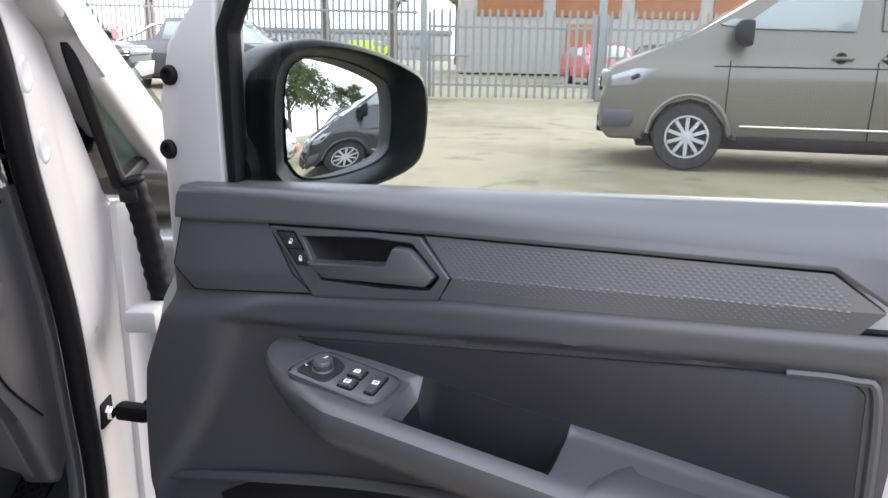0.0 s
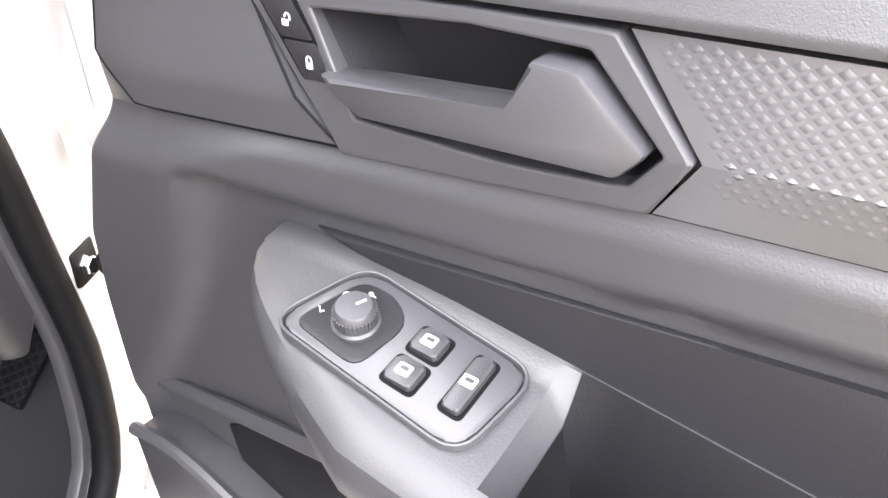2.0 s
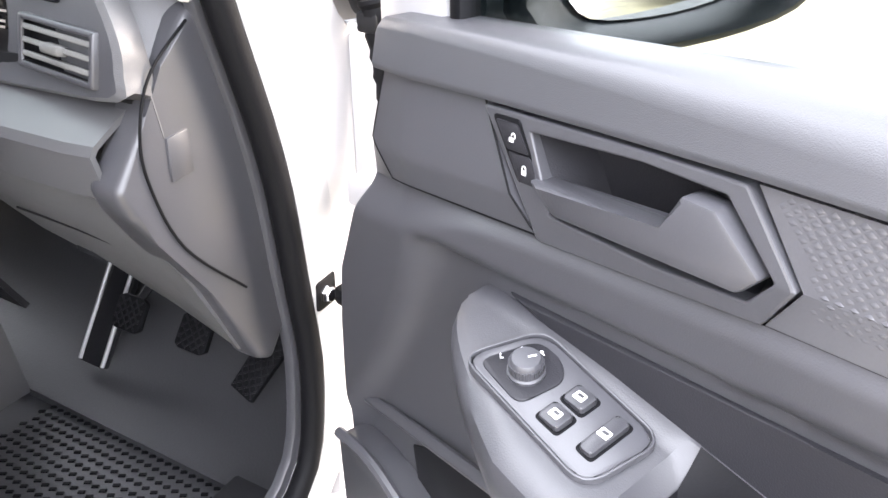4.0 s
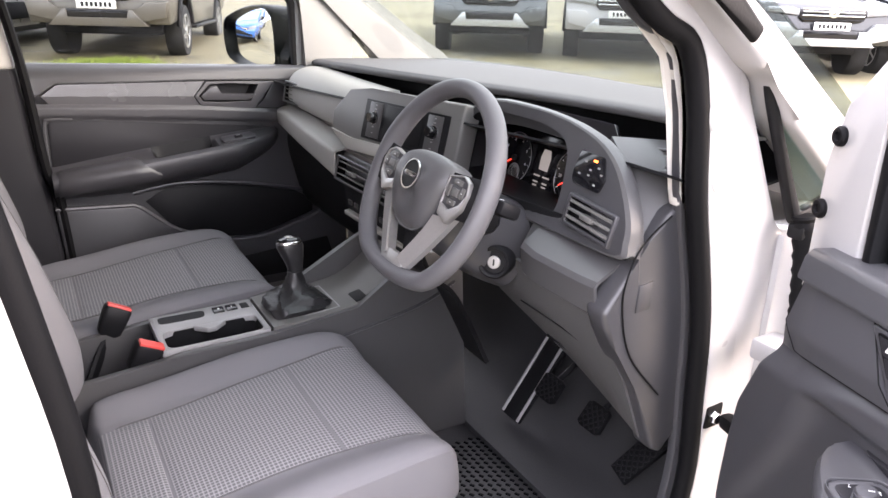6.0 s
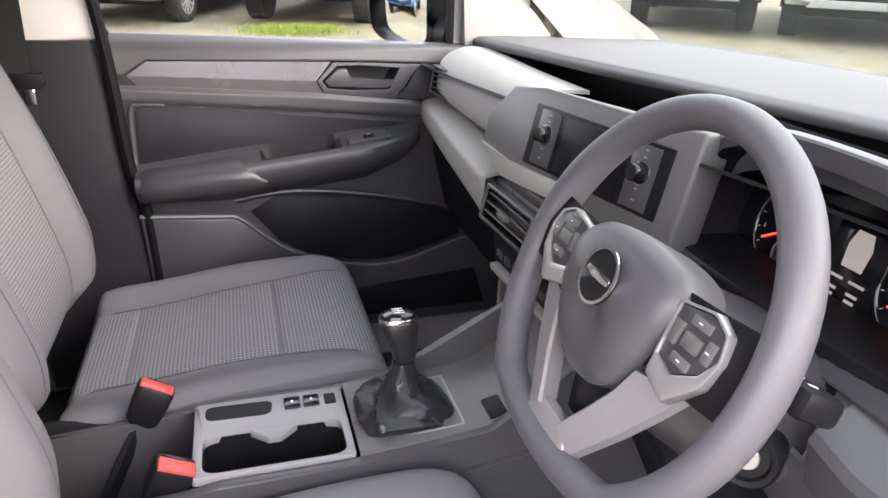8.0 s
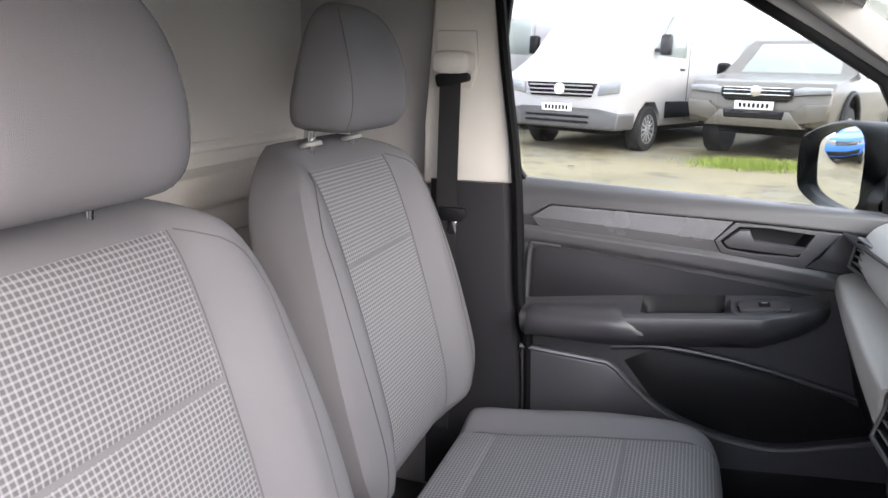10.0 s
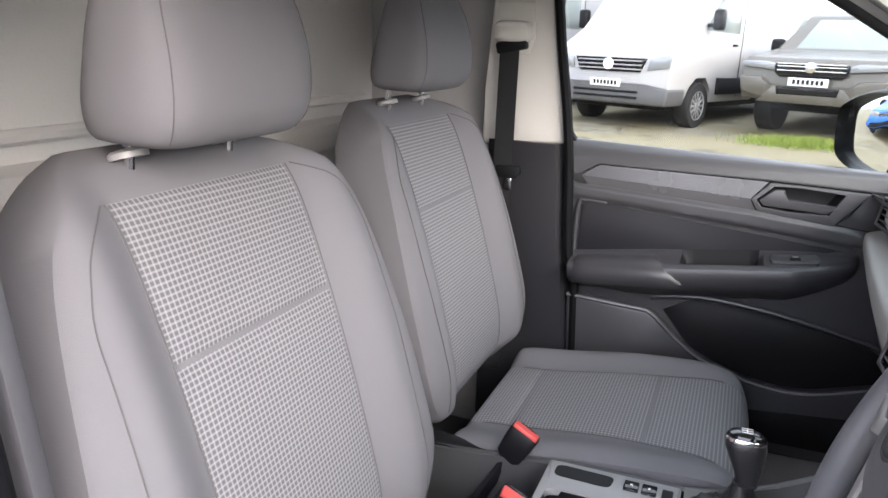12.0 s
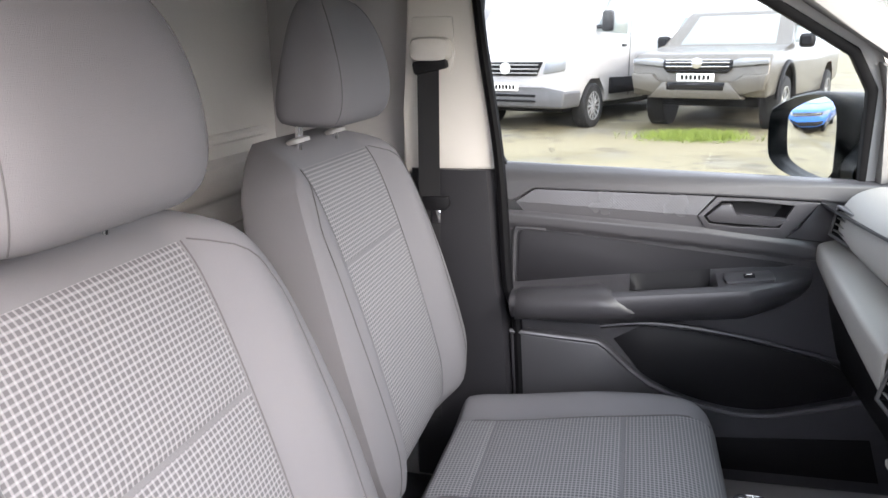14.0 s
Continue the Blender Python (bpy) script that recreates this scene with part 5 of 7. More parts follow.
for u in (-0.012, 0.195):
    part("radio_keys", prism([(u - 0.024, -0.045), (u + 0.024, -0.045), (u + 0.024, 0.035), (u - 0.024, 0.035)], RP, 0.001, 0.0036, 0.001), DASH_SMOOTH, radio)
    part("radio_knob", turned([(0.0145, 0), (0.0140, 0.003), (0.0118, 0.004), (0.0112, 0.016), (0.0095, 0.018), (0.0, 0.018)], RP @ Matrix.Translation((u, 0.0, 0.003)), 28), GLOSS_BLACK, radio, "black rotary knob with bright rim")
    part("knob_ring", turned([(0.0125, 0), (0.0150, 0), (0.0150, 0.002), (0.0125, 0.002), (0.0125, 0)], RP @ Matrix.Translation((u, 0.0, 0.003)), 28), CHROME, radio)
    for dv in (-0.034, -0.020, 0.020, 0.029):
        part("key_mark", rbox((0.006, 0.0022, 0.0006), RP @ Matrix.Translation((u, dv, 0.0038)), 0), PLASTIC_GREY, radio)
# middle vents and climate keys
CV = frame_of(Vector((0.02, 0.742, 1.000)), (0.995, 0.08, -0.03), (0, 0.22, 0.97))
part("vent_housing", prism([(-0.19, -0.034), (0.17, -0.034), (0.17, 0.036), (-0.19, 0.036)], CV, -0.06, -0.021, 0.004), DASH_SMOOTH, dash)
vent("middle_vent", CV @ Matrix.Translation((-0.09, 0, 0)), 0.165, 0.060, 3, dash)
vent("middle_vent", CV @ Matrix.Translation((0.08, 0, 0)), 0.165, 0.060, 3, dash)
CK = frame_of(Vector((0.02, 0.755, 0.930)), (0.995, 0.08, -0.03), (0, -0.1, 0.97))
keys = part("climate_panel", prism([(-0.155, -0.030), (0.16, -0.030), (0.165, 0.030), (-0.16, 0.030)], CK, -0.04, 0.0, 0.003), PLASTIC_DARK, dash, "dark climate key panel")
part("hazard_key", rbox((0.026, 0.016, 0.004), CK @ Matrix.Translation((-0.02, 0.012, 0.001)), 0.001), RED, keys, "red hazard key")
for i in range(6):
    part("climate_key", rbox((0.018, 0.013, 0.004), CK @ Matrix.Translation((-0.13 + 0.03 * i + (0.06 if i > 2 else 0), -0.010, 0.001)), 0.001), DASH_SMOOTH, keys)
part("lower_strip", rbox((0.30, 0.012, 0.016), CK @ Matrix.Translation((0.0, -0.038, 0.003)), 0.003), DASH_PALE, dash)
part("middle_console", skin([[(x, 0.775, 0.965), (x, 0.77, 0.90), (x, 0.80, 0.84), (x, 0.86, 0.78), (x, 0.95, 0.60)] for x in (-0.16, 0.02, 0.22)], 0.01, 2, 4), PLASTIC_DARK, dash)

# instrument binnacle
OUT = [(0.175, 1.04), (0.182, 1.13), (0.215, 1.195), (0.29, 1.222), (0.40, 1.2265), (0.50, 1.222), (0.575, 1.213), (0.628, 1.200), (0.672, 1.178), (0.706, 1.146), (0.735, 1.105), (0.741, 1.075), (0.732, 1.052), (0.60, 1.042), (0.45, 1.036), (0.26, 1.030)]
INN = [(0.200, 1.068), (0.200, 1.125), (0.235, 1.186), (0.31, 1.200), (0.40, 1.203), (0.47, 1.199), (0.515, 1.188), (0.535, 1.168), (0.541, 1.145), (0.544, 1.115), (0.544, 1.092), (0.540, 1.074), (0.530, 1.064), (0.47, 1.062), (0.40, 1.062), (0.28, 1.063)]


def fascia(x, z):
    """Depth of the binnacle's front: it comes nearer towards its foot and its outer end."""
    return 0.872 - 0.22 * (1.20 - z) - 0.10 * max(0.0, x - 0.5)


bm = bmesh.new()
o1 = [Vector((x, fascia(x, z), z)) for x, z in OUT]
i1 = [Vector((x, fascia(x, z) + 0.004, z)) for x, z in INN]
fine = lambda line: smooth_line(line + line[:1], 3)[:-1]
shell = [fine([p + Vector((0, 0.034, -0.050)) for p in o1]), fine([p + Vector((0, 0.028, -0.006)) for p in o1]), fine([p + Vector((0, 0.012, 0.0005)) for p in o1]), fine([p + Vector((0, 0.002, -0.001)) for p in o1]), fine([p + (Vector((0.45, p.y, 1.12)) - p) * 0.035 for p in o1]), fine([q + (Vector((0.40, q.y, 1.12)) - q) * -0.02 for q in i1]), fine(i1), fine([q + (Vector((0.40, q.y, 1.12)) - q) * 0.02 + Vector((0, 0.006, 0)) for q in i1]), fine([q + (Vector((0.40, q.y, 1.12)) - q) * 0.06 + Vector((0, 0.085 + 0.1 * (q.z - 1.05), 0)) for q in i1])]
part("binnacle", loft(shell[4:7], True), PLASTIC, dash, "charcoal instrument binnacle")
part("binnacle_hood", loft(shell[6:], True), PLASTIC_DARK, dash, "black inner hood of the binnacle")
# the edge has a lighter grey than the face
part("binnacle_rim", loft(shell[:5], True), DASH, dash, "grained binnacle edge in a lighter grey")
IC = frame_of(Vector((0.375, 0.940, 1.112)), (1, 0, 0), (0, 0.24, 0.97))
cluster = part("instrument_panel", prism([(-0.20, -0.085), (0.19, -0.085), (0.195, 0.06), (0.16, 0.10), (-0.17, 0.10), (-0.20, 0.06)], IC, -0.01, 0.0, 0.002), GLOSS_BLACK, dash, "black instrument panel with two dials")
NEEDLE = glow("red_needle", (0.8, 0.05, 0.03), 0.6)
DV = -0.010
for u, nums, ang in ((-0.084, "123456", 212), (0.098, "", 215)):
    dial = part("dial", turned([(0.0, 0.0), (0.052, 0.0), (0.052, 0.0015), (0.0505, 0.0022), (0.0495, 0.0012), (0.0, 0.0012)], IC @ Matrix.Translation((u, DV, 0.0)), 40), GLOSS_BLACK, cluster)
    part("dial_ring", turned([(0.0508, 0.001), (0.0518, 0.001), (0.0518, 0.0026), (0.0508, 0.0026), (0.0508, 0.001)], IC @ Matrix.Translation((u, DV, 0.0)), 40), PLASTIC_GREY, dial)
    for i in range(13):
        a = radians(215 - i * 22.5)
        part("tick", rbox((0.0045 if i % 2 == 0 else 0.003, 0.0009, 0.0005), IC @ Matrix.Translation((u + 0.0455 * math.cos(a), DV + 0.0455 * math.sin(a), 0.0016)) @ Matrix.Rotation(a, 4, "Z"), 0), MARK, dial)
    for i, c in enumerate(nums):
        a = radians(190 - i * 40)
        letters("dial_number", c, 0.008, IC @ Matrix.Translation((u + 0.037 * math.cos(a), DV + 0.037 * math.sin(a), 0.0016)), MARK, dial)
    if not nums:
        letters("dial_number", "20", 0.009, IC @ Matrix.Translation((u - 0.036, DV - 0.004, 0.0016)), MARK, dial)
    part("small_ring", turned([(0.0165, 0.0012), (0.018, 0.0012), (0.018, 0.002), (0.0165, 0.002), (0.0165, 0.0012)], IC @ Matrix.Translation((u + 0.006, DV - 0.028, 0)), 28), PLASTIC_GREY, dial)
    part("needle", rbox((0.040, 0.0022, 0.001), IC @ Matrix.Translation((u, DV, 0.004)) @ Matrix.Rotation(radians(ang), 4, "Z") @ Matrix.Translation((0.018, 0, 0)), 0.0004), NEEDLE, dial, "red needle")
    part("needle_cap", turned([(0.006, 0.0), (0.006, 0.006), (0.0, 0.0065)], IC @ Matrix.Translation((u, DV, 0.001)), 18), PLASTIC_DARK, dial)
lcd = part("trip_display", prism([(-0.022, -0.056), (0.048, -0.056), (0.048, 0.036), (-0.022, 0.036)], IC, 0.0, 0.0035, 0.0008), GLOSS_BLACK, cluster, "lit trip display")
LCDW = glow("display_white", (0.22, 0.205, 0.195), 0.18)
part("display_car", prism([(-0.013, -0.012), (0.013, -0.012), (0.015, 0.012), (0.010, 0.028), (-0.010, 0.028), (-0.015, 0.012)], IC @ Matrix.Translation((0.013, -0.004, 0.001)), 0.002, 0.0030), LCDW, lcd)
for dv, w in ((-0.034, 0.014), (-0.041, 0.012), (-0.022, 0.02)):
    for s in (-1, 1):
        part("display_bar", rbox((w, 0.003, 0.0006), IC @ Matrix.Translation((0.013 + s * 0.014, dv - 0.006, 0.0038)), 0), LCDW, lcd)
# right-hand block: light switch panel and vent
RB = frame_of(Vector((0.618, 0.850, 1.158)), (0.995, -0.10, 0.0), (0.02, 0.215, 0.975)) @ Matrix.Translation((0, 0, -0.003)) @ Matrix.Diagonal((1.0, 0.98, 1, 1))
lp = part("light_panel", prism(round_poly([(-0.041, 0.025), (0.024, 0.025), (0.038, -0.009), (0.029, -0.032), (-0.044, -0.030), (-0.048, -0.014)], 0.006), RB, -0.012, 0.0035, 0.001), GLOSS_BLACK, dash, "gloss black light switch panel")
part("warning_mark", rbox((0.010, 0.0035, 0.0005), RB @ Matrix.Translation((0.004, 0.015, 0.0036)), 0), glow("amber_mark", (0.9, 0.18, 0.03), 1.5), lp)
for du, dv in ((-0.020, 0.010), (0.016, 0.006), (-0.004, -0.001), (0.026, -0.003), (-0.030, -0.012), (0.014, -0.022), (-0.006, -0.010)):
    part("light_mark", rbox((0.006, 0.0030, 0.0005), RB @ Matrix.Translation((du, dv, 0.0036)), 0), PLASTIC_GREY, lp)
RV = frame_of(Vector((0.645, 0.829, 1.087)), (0.985, -0.10, -0.045), (0.12, 0.215, 0.97))
vent("driver_vent", RV, 0.126, 0.052, 3, dash, True, 0.007)
# side vent by the pillar, and outer shoulder
part("shoulder", skin([[(0.60, 0.90, 1.205), (0.655, 0.88, 1.175), (0.70, 0.865, 1.115), (0.738, 0.845, 1.05)], [(0.62, 0.96, 1.20), (0.68, 0.94, 1.175), (0.72, 0.92, 1.13), (0.742, 0.90, 1.06)], [(0.63, 1.05, 1.19), (0.70, 1.03, 1.18), (0.74, 1.0, 1.15), (0.748, 0.98, 1.06)]], 0.008, 4, 4), DASH, dash)
SV = frame_of(Vector((0.690, 0.945, 1.178)), (1.0, 0.12, 0.15), (-0.1, 0.75, 0.62))
vent("side_vent", SV, 0.085, 0.052, 6, dash, False)
# ledge and knee panel
KX = [0.27, 0.36, 0.45, 0.54, 0.62, 0.68, 0.722]


def sharp(rows):
    """A faceted thick panel across the van; each row is a list of points."""
    return thick(loft(rows), 0.006)


part("gap_strip", sharp([[(x, 0.846, 1.060 + 0.05 * k), (x, 0.846, 1.000 + 0.05 * k)] for x, k in zip(KX, (0, 0.05, 0.12, 0.2, 0.3, 0.38, 0.42))]), PLASTIC_DARK, dash)
LX = [0.492, 0.515, 0.57, 0.62, 0.68, 0.716]
part("ledge", sharp([[(x, 0.862, 1.046), (x, 0.842, 1.040), (x, 0.790 + c, 1.013), (x, 0.784 + c, 1.004), (x, 0.792 + c, 0.958), (x, 0.825, 0.935)] for x, c in zip(LX, (0.045, 0.012, 0.0, 0.0, 0.0, 0.004))]), DASH_SMOOTH, dash, "charcoal ledge below the dials", 22)
part("knee_panel", sharp([[(x, 0.806 + d, 0.972), (x, 0.818 + d, 0.925), (x, 0.872 + d, 0.83), (x, 0.925 + d, 0.745 + h), (x, 0.94 + d, 0.732 + h), (x, 1.06, 0.74 + h)] for x, d, h in zip(KX, (0.05, 0.03, 0.012, 0.004, 0.0, 0.0, 0.0), (0.075, 0.06, 0.04, 0.02, 0.0, -0.02, -0.035))]), DASH, dash, "charcoal knee panel", 22)
part("panel_seam", tube([(0.46, 0.848, 0.872), (0.60, 0.842, 0.872), (0.655, 0.86, 0.845), (0.69, 0.92, 0.74)], 0.0014, 6, 6), PLASTIC_DARK, dash)
part("panel_pull", skin([[(0.48, 0.872, 0.845), (0.55, 0.868, 0.845), (0.62, 0.872, 0.835)], [(0.49, 0.892, 0.825), (0.55, 0.897, 0.825), (0.61, 0.892, 0.815)], [(0.50, 0.888, 0.805), (0.55, 0.884, 0.805), (0.60, 0.888, 0.80)]], 0.003, 4, 4), PLASTIC_DARK, dash, "recessed panel pull")
fx = Matrix(((0, 0, 1, 0), (1, 0, 0, 0), (0, 1, 0, 0), (0, 0, 0, 1)))
part("end_cap", prism([(0.797, 0.940), (0.786, 0.972), (0.836, 1.036), (0.862, 1.075), (0.90, 1.118), (0.955, 1.140), (0.99, 1.135), (0.992, 0.72), (0.955, 0.675), (0.93, 0.690), (0.875, 0.82), (0.82, 0.905)], fx, 0.70, 0.744, 0.009, 3), PLASTIC, dash, "charcoal dashboard end cap")
part("cap_seam", tube([(0.7455, y, z) for y, z in ((0.900, 1.112), (0.850, 1.075), (0.826, 1.03), (0.822, 0.975), (0.850, 0.889), (0.926, 0.801))], 0.0016, 6, 6), RUBBER, dash)
part("fuse_cover", prism([(0.850, 0.963), (0.879, 0.966), (0.880, 1.011), (0.852, 1.008)], fx, 0.73, 0.7465, 0.0012), PLASTIC, dash)

# ---- centre console ----
con = thing("centre_console", "charcoal centre console with cup holders and storage box", "console")
part("front_rise", skin([[(x, 0.475, 0.736), (x, 0.66, 0.752), (x, 0.75, 0.80), (x, 0.80, 0.86)] for x in (-0.057, 0.03, 0.117)], 0.01, 2, 5), DASH_MID, con)
for s, x in ((-1, -0.064), (1, 0.124)):
    part("console_side", prism([(-0.05, 0.70), (0.26, 0.728), (0.29, 0.735), (0.47, 0.738)] + ([(0.54, 0.749), (0.61, 0.784), (0.705, 0.838), (0.80, 0.890)] if s < 0 else [(0.66, 0.757), (0.80, 0.865)]) + [(0.92, 0.85), (0.95, 0.38), (-0.05, 0.38)], fx, x - 0.008, x + 0.008, 0.004), DASH_SMOOTH, con)
CT = Matrix.Translation((0.030, 0.362, 0.738)) @ Matrix.Rotation(radians(1), 4, "X") @ Matrix.Diagonal((0.78, 1.08, 1, 1))
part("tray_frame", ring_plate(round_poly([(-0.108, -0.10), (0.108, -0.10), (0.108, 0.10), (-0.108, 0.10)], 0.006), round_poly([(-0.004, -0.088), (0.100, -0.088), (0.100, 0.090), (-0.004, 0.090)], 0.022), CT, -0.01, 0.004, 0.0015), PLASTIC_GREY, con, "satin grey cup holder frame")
part("cup_well", loft([[CT @ Vector((a, b, w)) for a, b in ((-0.004 + k, -0.088 + k), (0.100 - k, -0.088 + k), (0.100 - k, 0.090 - k), (-0.004 + k, 0.090 - k))] for w, k in ((0.0, 0), (-0.08, 0.004))] + [[CT @ Vector((0.049, 0.0, -0.081))] * 4], True), PLASTIC_DARK, con, "black cup well")
part("cup_grip", prism([(-0.006, -0.030), (0.024, -0.006), (0.024, 0.010), (-0.006, 0.034)], CT, -0.008, 0.0035, 0.0015), PLASTIC_GREY, con)
part("long_slot", prism(round_poly([(-0.094, -0.086), (-0.050, -0.086), (-0.046, 0.0), (-0.090, 0.004)], 0.014), CT, -0.002, 0.0046), PLASTIC_DARK, con, "narrow black tray")
for k, dv in ((0, 0.030), (1, 0.056)):
    b = part("brake_switch", rbox((0.034, 0.022, 0.008), CT @ Matrix.Translation((-0.070, dv, 0.004)), 0.002), GLOSS_BLACK, con, "black parking brake switch")
    part("switch_mark", rbox((0.007, 0.003, 0.0006), CT @ Matrix.Translation((-0.070, dv, 0.0083)), 0), MARK, b)
part("small_slot", rbox((0.034, 0.016, 0.008), CT @ Matrix.Translation((-0.070, 0.082, 0.002)), 0.002), PLASTIC_DARK, con)
part("storage_box", loft([[(x, y, z) for x, y in ((-0.060, 0.02), (0.118, 0.02), (0.118, 0.254), (-0.060, 0.254))] for z in (0.712, 0.55)] + [[(x, y, 0.549) for x, y in ((0.02, 0.14), (0.03, 0.14), (0.03, 0.15), (0.02, 0.15))]], True), PLASTIC_DARK, con, "black open storage box")
part("side_crease", tube([(0.133, 0.30, 0.665), (0.133, 0.55, 0.69), (0.133, 0.80, 0.735), (0.134, 0.90, 0.78)], 0.004, 6, 5), PLASTIC, con)
part("key_slot", rbox((0.05, 0.075, 0.006), pose(0.085, 0.70, 0.772, 14), 0.003), PLASTIC_DARK, con, "small black tray")
# gear lever
gear = thing("gear_lever", "black gear lever with leatherette gaiter and chrome cap", "gear lever", Matrix.Translation((0.035, 0.552, 0.747)) @ Matrix.Diagonal((1.12, 1.12, 0.92, 1)))
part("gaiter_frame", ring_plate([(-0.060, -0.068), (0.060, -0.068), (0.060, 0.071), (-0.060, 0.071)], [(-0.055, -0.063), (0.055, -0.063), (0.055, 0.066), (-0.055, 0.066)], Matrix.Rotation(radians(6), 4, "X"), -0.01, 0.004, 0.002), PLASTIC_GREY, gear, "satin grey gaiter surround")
rows = []
for i, (h, a, power) in enumerate(((0.0, 0.0525, 7.0), (0.010, 0.0530, 6.0), (0.021, 0.0500, 4.5), (0.029, 0.0430, 3.6), (0.035, 0.0330, 3.0), (0.043, 0.0235, 2.6), (0.054, 0.0185, 2.4), (0.066, 0.0160, 2.2), (0.078, 0.0140, 2.0), (0.088, 0.0130, 2.0))):
    ring = ring_of(Matrix.Translation((-0.006 * i / 9, 0, h)), a, a * 1.10, 0, power, 36)
    crease = 0.0 if i in (0, 9) else 0.12
    rows.append([Vector((p.x * (1 + crease * math.sin(3 * t + i * 2.1)), p.y * (1 + crease * math.sin(4 * t + i * 1.4)), p.z + 0.05 * crease * math.sin(5 * t + i * 1.9))) for t, p in ((2 * math.pi * k / 36, q) for k, q in enumerate(ring))])
part("gaiter", loft(rows, True, True), LEATHER, gear, "creased black leatherette gaiter", 60)
part("shaft", tube([(-0.004, 0, 0.06), (-0.012, -0.002, 0.090)], 0.010, 12, 1), PLASTIC_DARK, gear)
kn = Matrix.Translation((-0.012, 0.0, 0.092)) @ Matrix.Rotation(radians(-6), 4, "Y")
part("knob", loft([ring_of(kn @ Matrix.Translation((0, o, h)), a * 0.82, b * 0.82, 0, 2.6, 24) for h, a, b, o in ((-0.01, 0.014, 0.016, 0.004), (0.010, 0.017, 0.020, 0.003), (0.032, 0.022, 0.026, 0.0), (0.052, 0.024, 0.031, -0.003), (0.064, 0.0225, 0.030, -0.004), (0.072, 0.018, 0.024, -0.004))], True, True), LEATHER, gear, "black gear knob")
cap = part("knob_cap", loft([ring_of(kn @ Matrix.Translation((0, -0.004, h)), a * 0.82, b * 0.82, 0, 2.6, 24) for h, a, b in ((0.066, 0.0225, 0.029), (0.073, 0.0195, 0.025), (0.0765, 0.012, 0.016))], True, True), GLOSS_BLACK, gear, "gloss cap with shift pattern")
part("cap_ring", loft([ring_of(kn @ Matrix.Translation((0, -0.004, h)), a * 0.82, b * 0.82, 0, 2.6, 24) for h, a, b in ((0.062, 0.0235, 0.0305), (0.066, 0.0240, 0.0310), (0.0685, 0.0225, 0.0290))], True, False), CHROME, gear)
for i in range(3):
    part("shift_mark", rbox((0.0012, 0.014, 0.0008), kn @ Matrix.Translation((-0.007 + 0.007 * i, -0.004, 0.0772)), 0), MARK, cap)
part("shift_mark", rbox((0.0155, 0.0012, 0.0008), kn @ Matrix.Translation((0, -0.004, 0.0773)), 0), MARK, cap)


# ---- pedals ----
def pedal(name, label, m, poly, arm):
    ob = thing(name, label, "pedal", m, "pedals")
    pd = part("pad", prism(poly, Matrix(), -0.006, 0.006, 0.003), RUBBER, ob, "ribbed black rubber pad")
    us, vs = [p[0] for p in poly], [p[1] for p in poly]
    hu, hv = (max(us) - min(us)) / 2 - 0.005, (max(vs) - min(vs)) / 2 - 0.005
    for s in (-1, 1):
        for i in range(-6, 7):
            o = i * 0.017
            t0, t1 = max(-hu, (-hv - o) * s if s > 0 else (o - hv)), min(hu, (hv - o) * s if s > 0 else (o + hv))
            if t1 - t0 > 0.008:
                c = (t0 + t1) / 2
                part("rib", rbox(((t1 - t0) * 1.414, 0.003, 0.002), Matrix.Translation((c, o + s * c, 0.0066)) @ Matrix.Rotation(radians(45 * s), 4, "Z"), 0.0006), PLASTIC_DARK, pd)
    part("pedal_arm", tube(arm, 0.008, 8, 3), PLASTIC_DARK, ob)


face = lambda x, y, z, t: frame_of(Vector((x, y, z)), (1, 0, 0), (0, math.sin(radians(t)), math.cos(radians(t))))
std = [(-0.034, -0.024), (-0.022, -0.030), (0.022, -0.030), (0.034, -0.022), (0.032, 0.026), (0.022, 0.032), (-0.022, 0.032), (-0.034, 0.026)]
pedal("clutch_pedal", "black rubber clutch pedal with ribbed pad", face(0.322, 1.055, 0.552, 38), std, [(0, 0.01, -0.004), (0.0, 0.10, -0.03), (0.0, 0.2, -0.02)])
pedal("brake_pedal", "black rubber brake pedal with ribbed pad", face(0.465, 1.065, 0.552, 38), std, [(0, 0.01, -0.004), (0.0, 0.10, -0.03), (0.0, 0.2, -0.02)])
pedal("accelerator_pedal", "long black ribbed accelerator pedal", face(0.585, 1.105, 0.530, 42) @ Matrix.Rotation(radians(-16), 4, "Z"), [(-0.026, -0.08), (0.026, -0.08), (0.030, 0.06), (0.018, 0.08), (-0.018, 0.08), (-0.030, 0.06)], [(0, 0.05, -0.006), (0.0, 0.10, -0.03), (0.0, 0.16, -0.03)])
rest = thing("footrest", "black plastic footrest with raised edges", "footrest")
part("plate", prism([(-0.038, -0.11), (0.03, -0.11), (0.042, 0.10), (-0.02, 0.13)], face(0.215, 1.09, 0.51, 35), -0.012, 0.004, 0.006), PLASTIC_DARK, rest)
for u in (-0.03, 0.03):
    part("edge", tube([face(0.215, 1.09, 0.51, 35) @ Vector((u, v, 0.006)) for v in (-0.105, 0.0, 0.11)], 0.004, 6, 3), PLASTIC_GREY, rest)

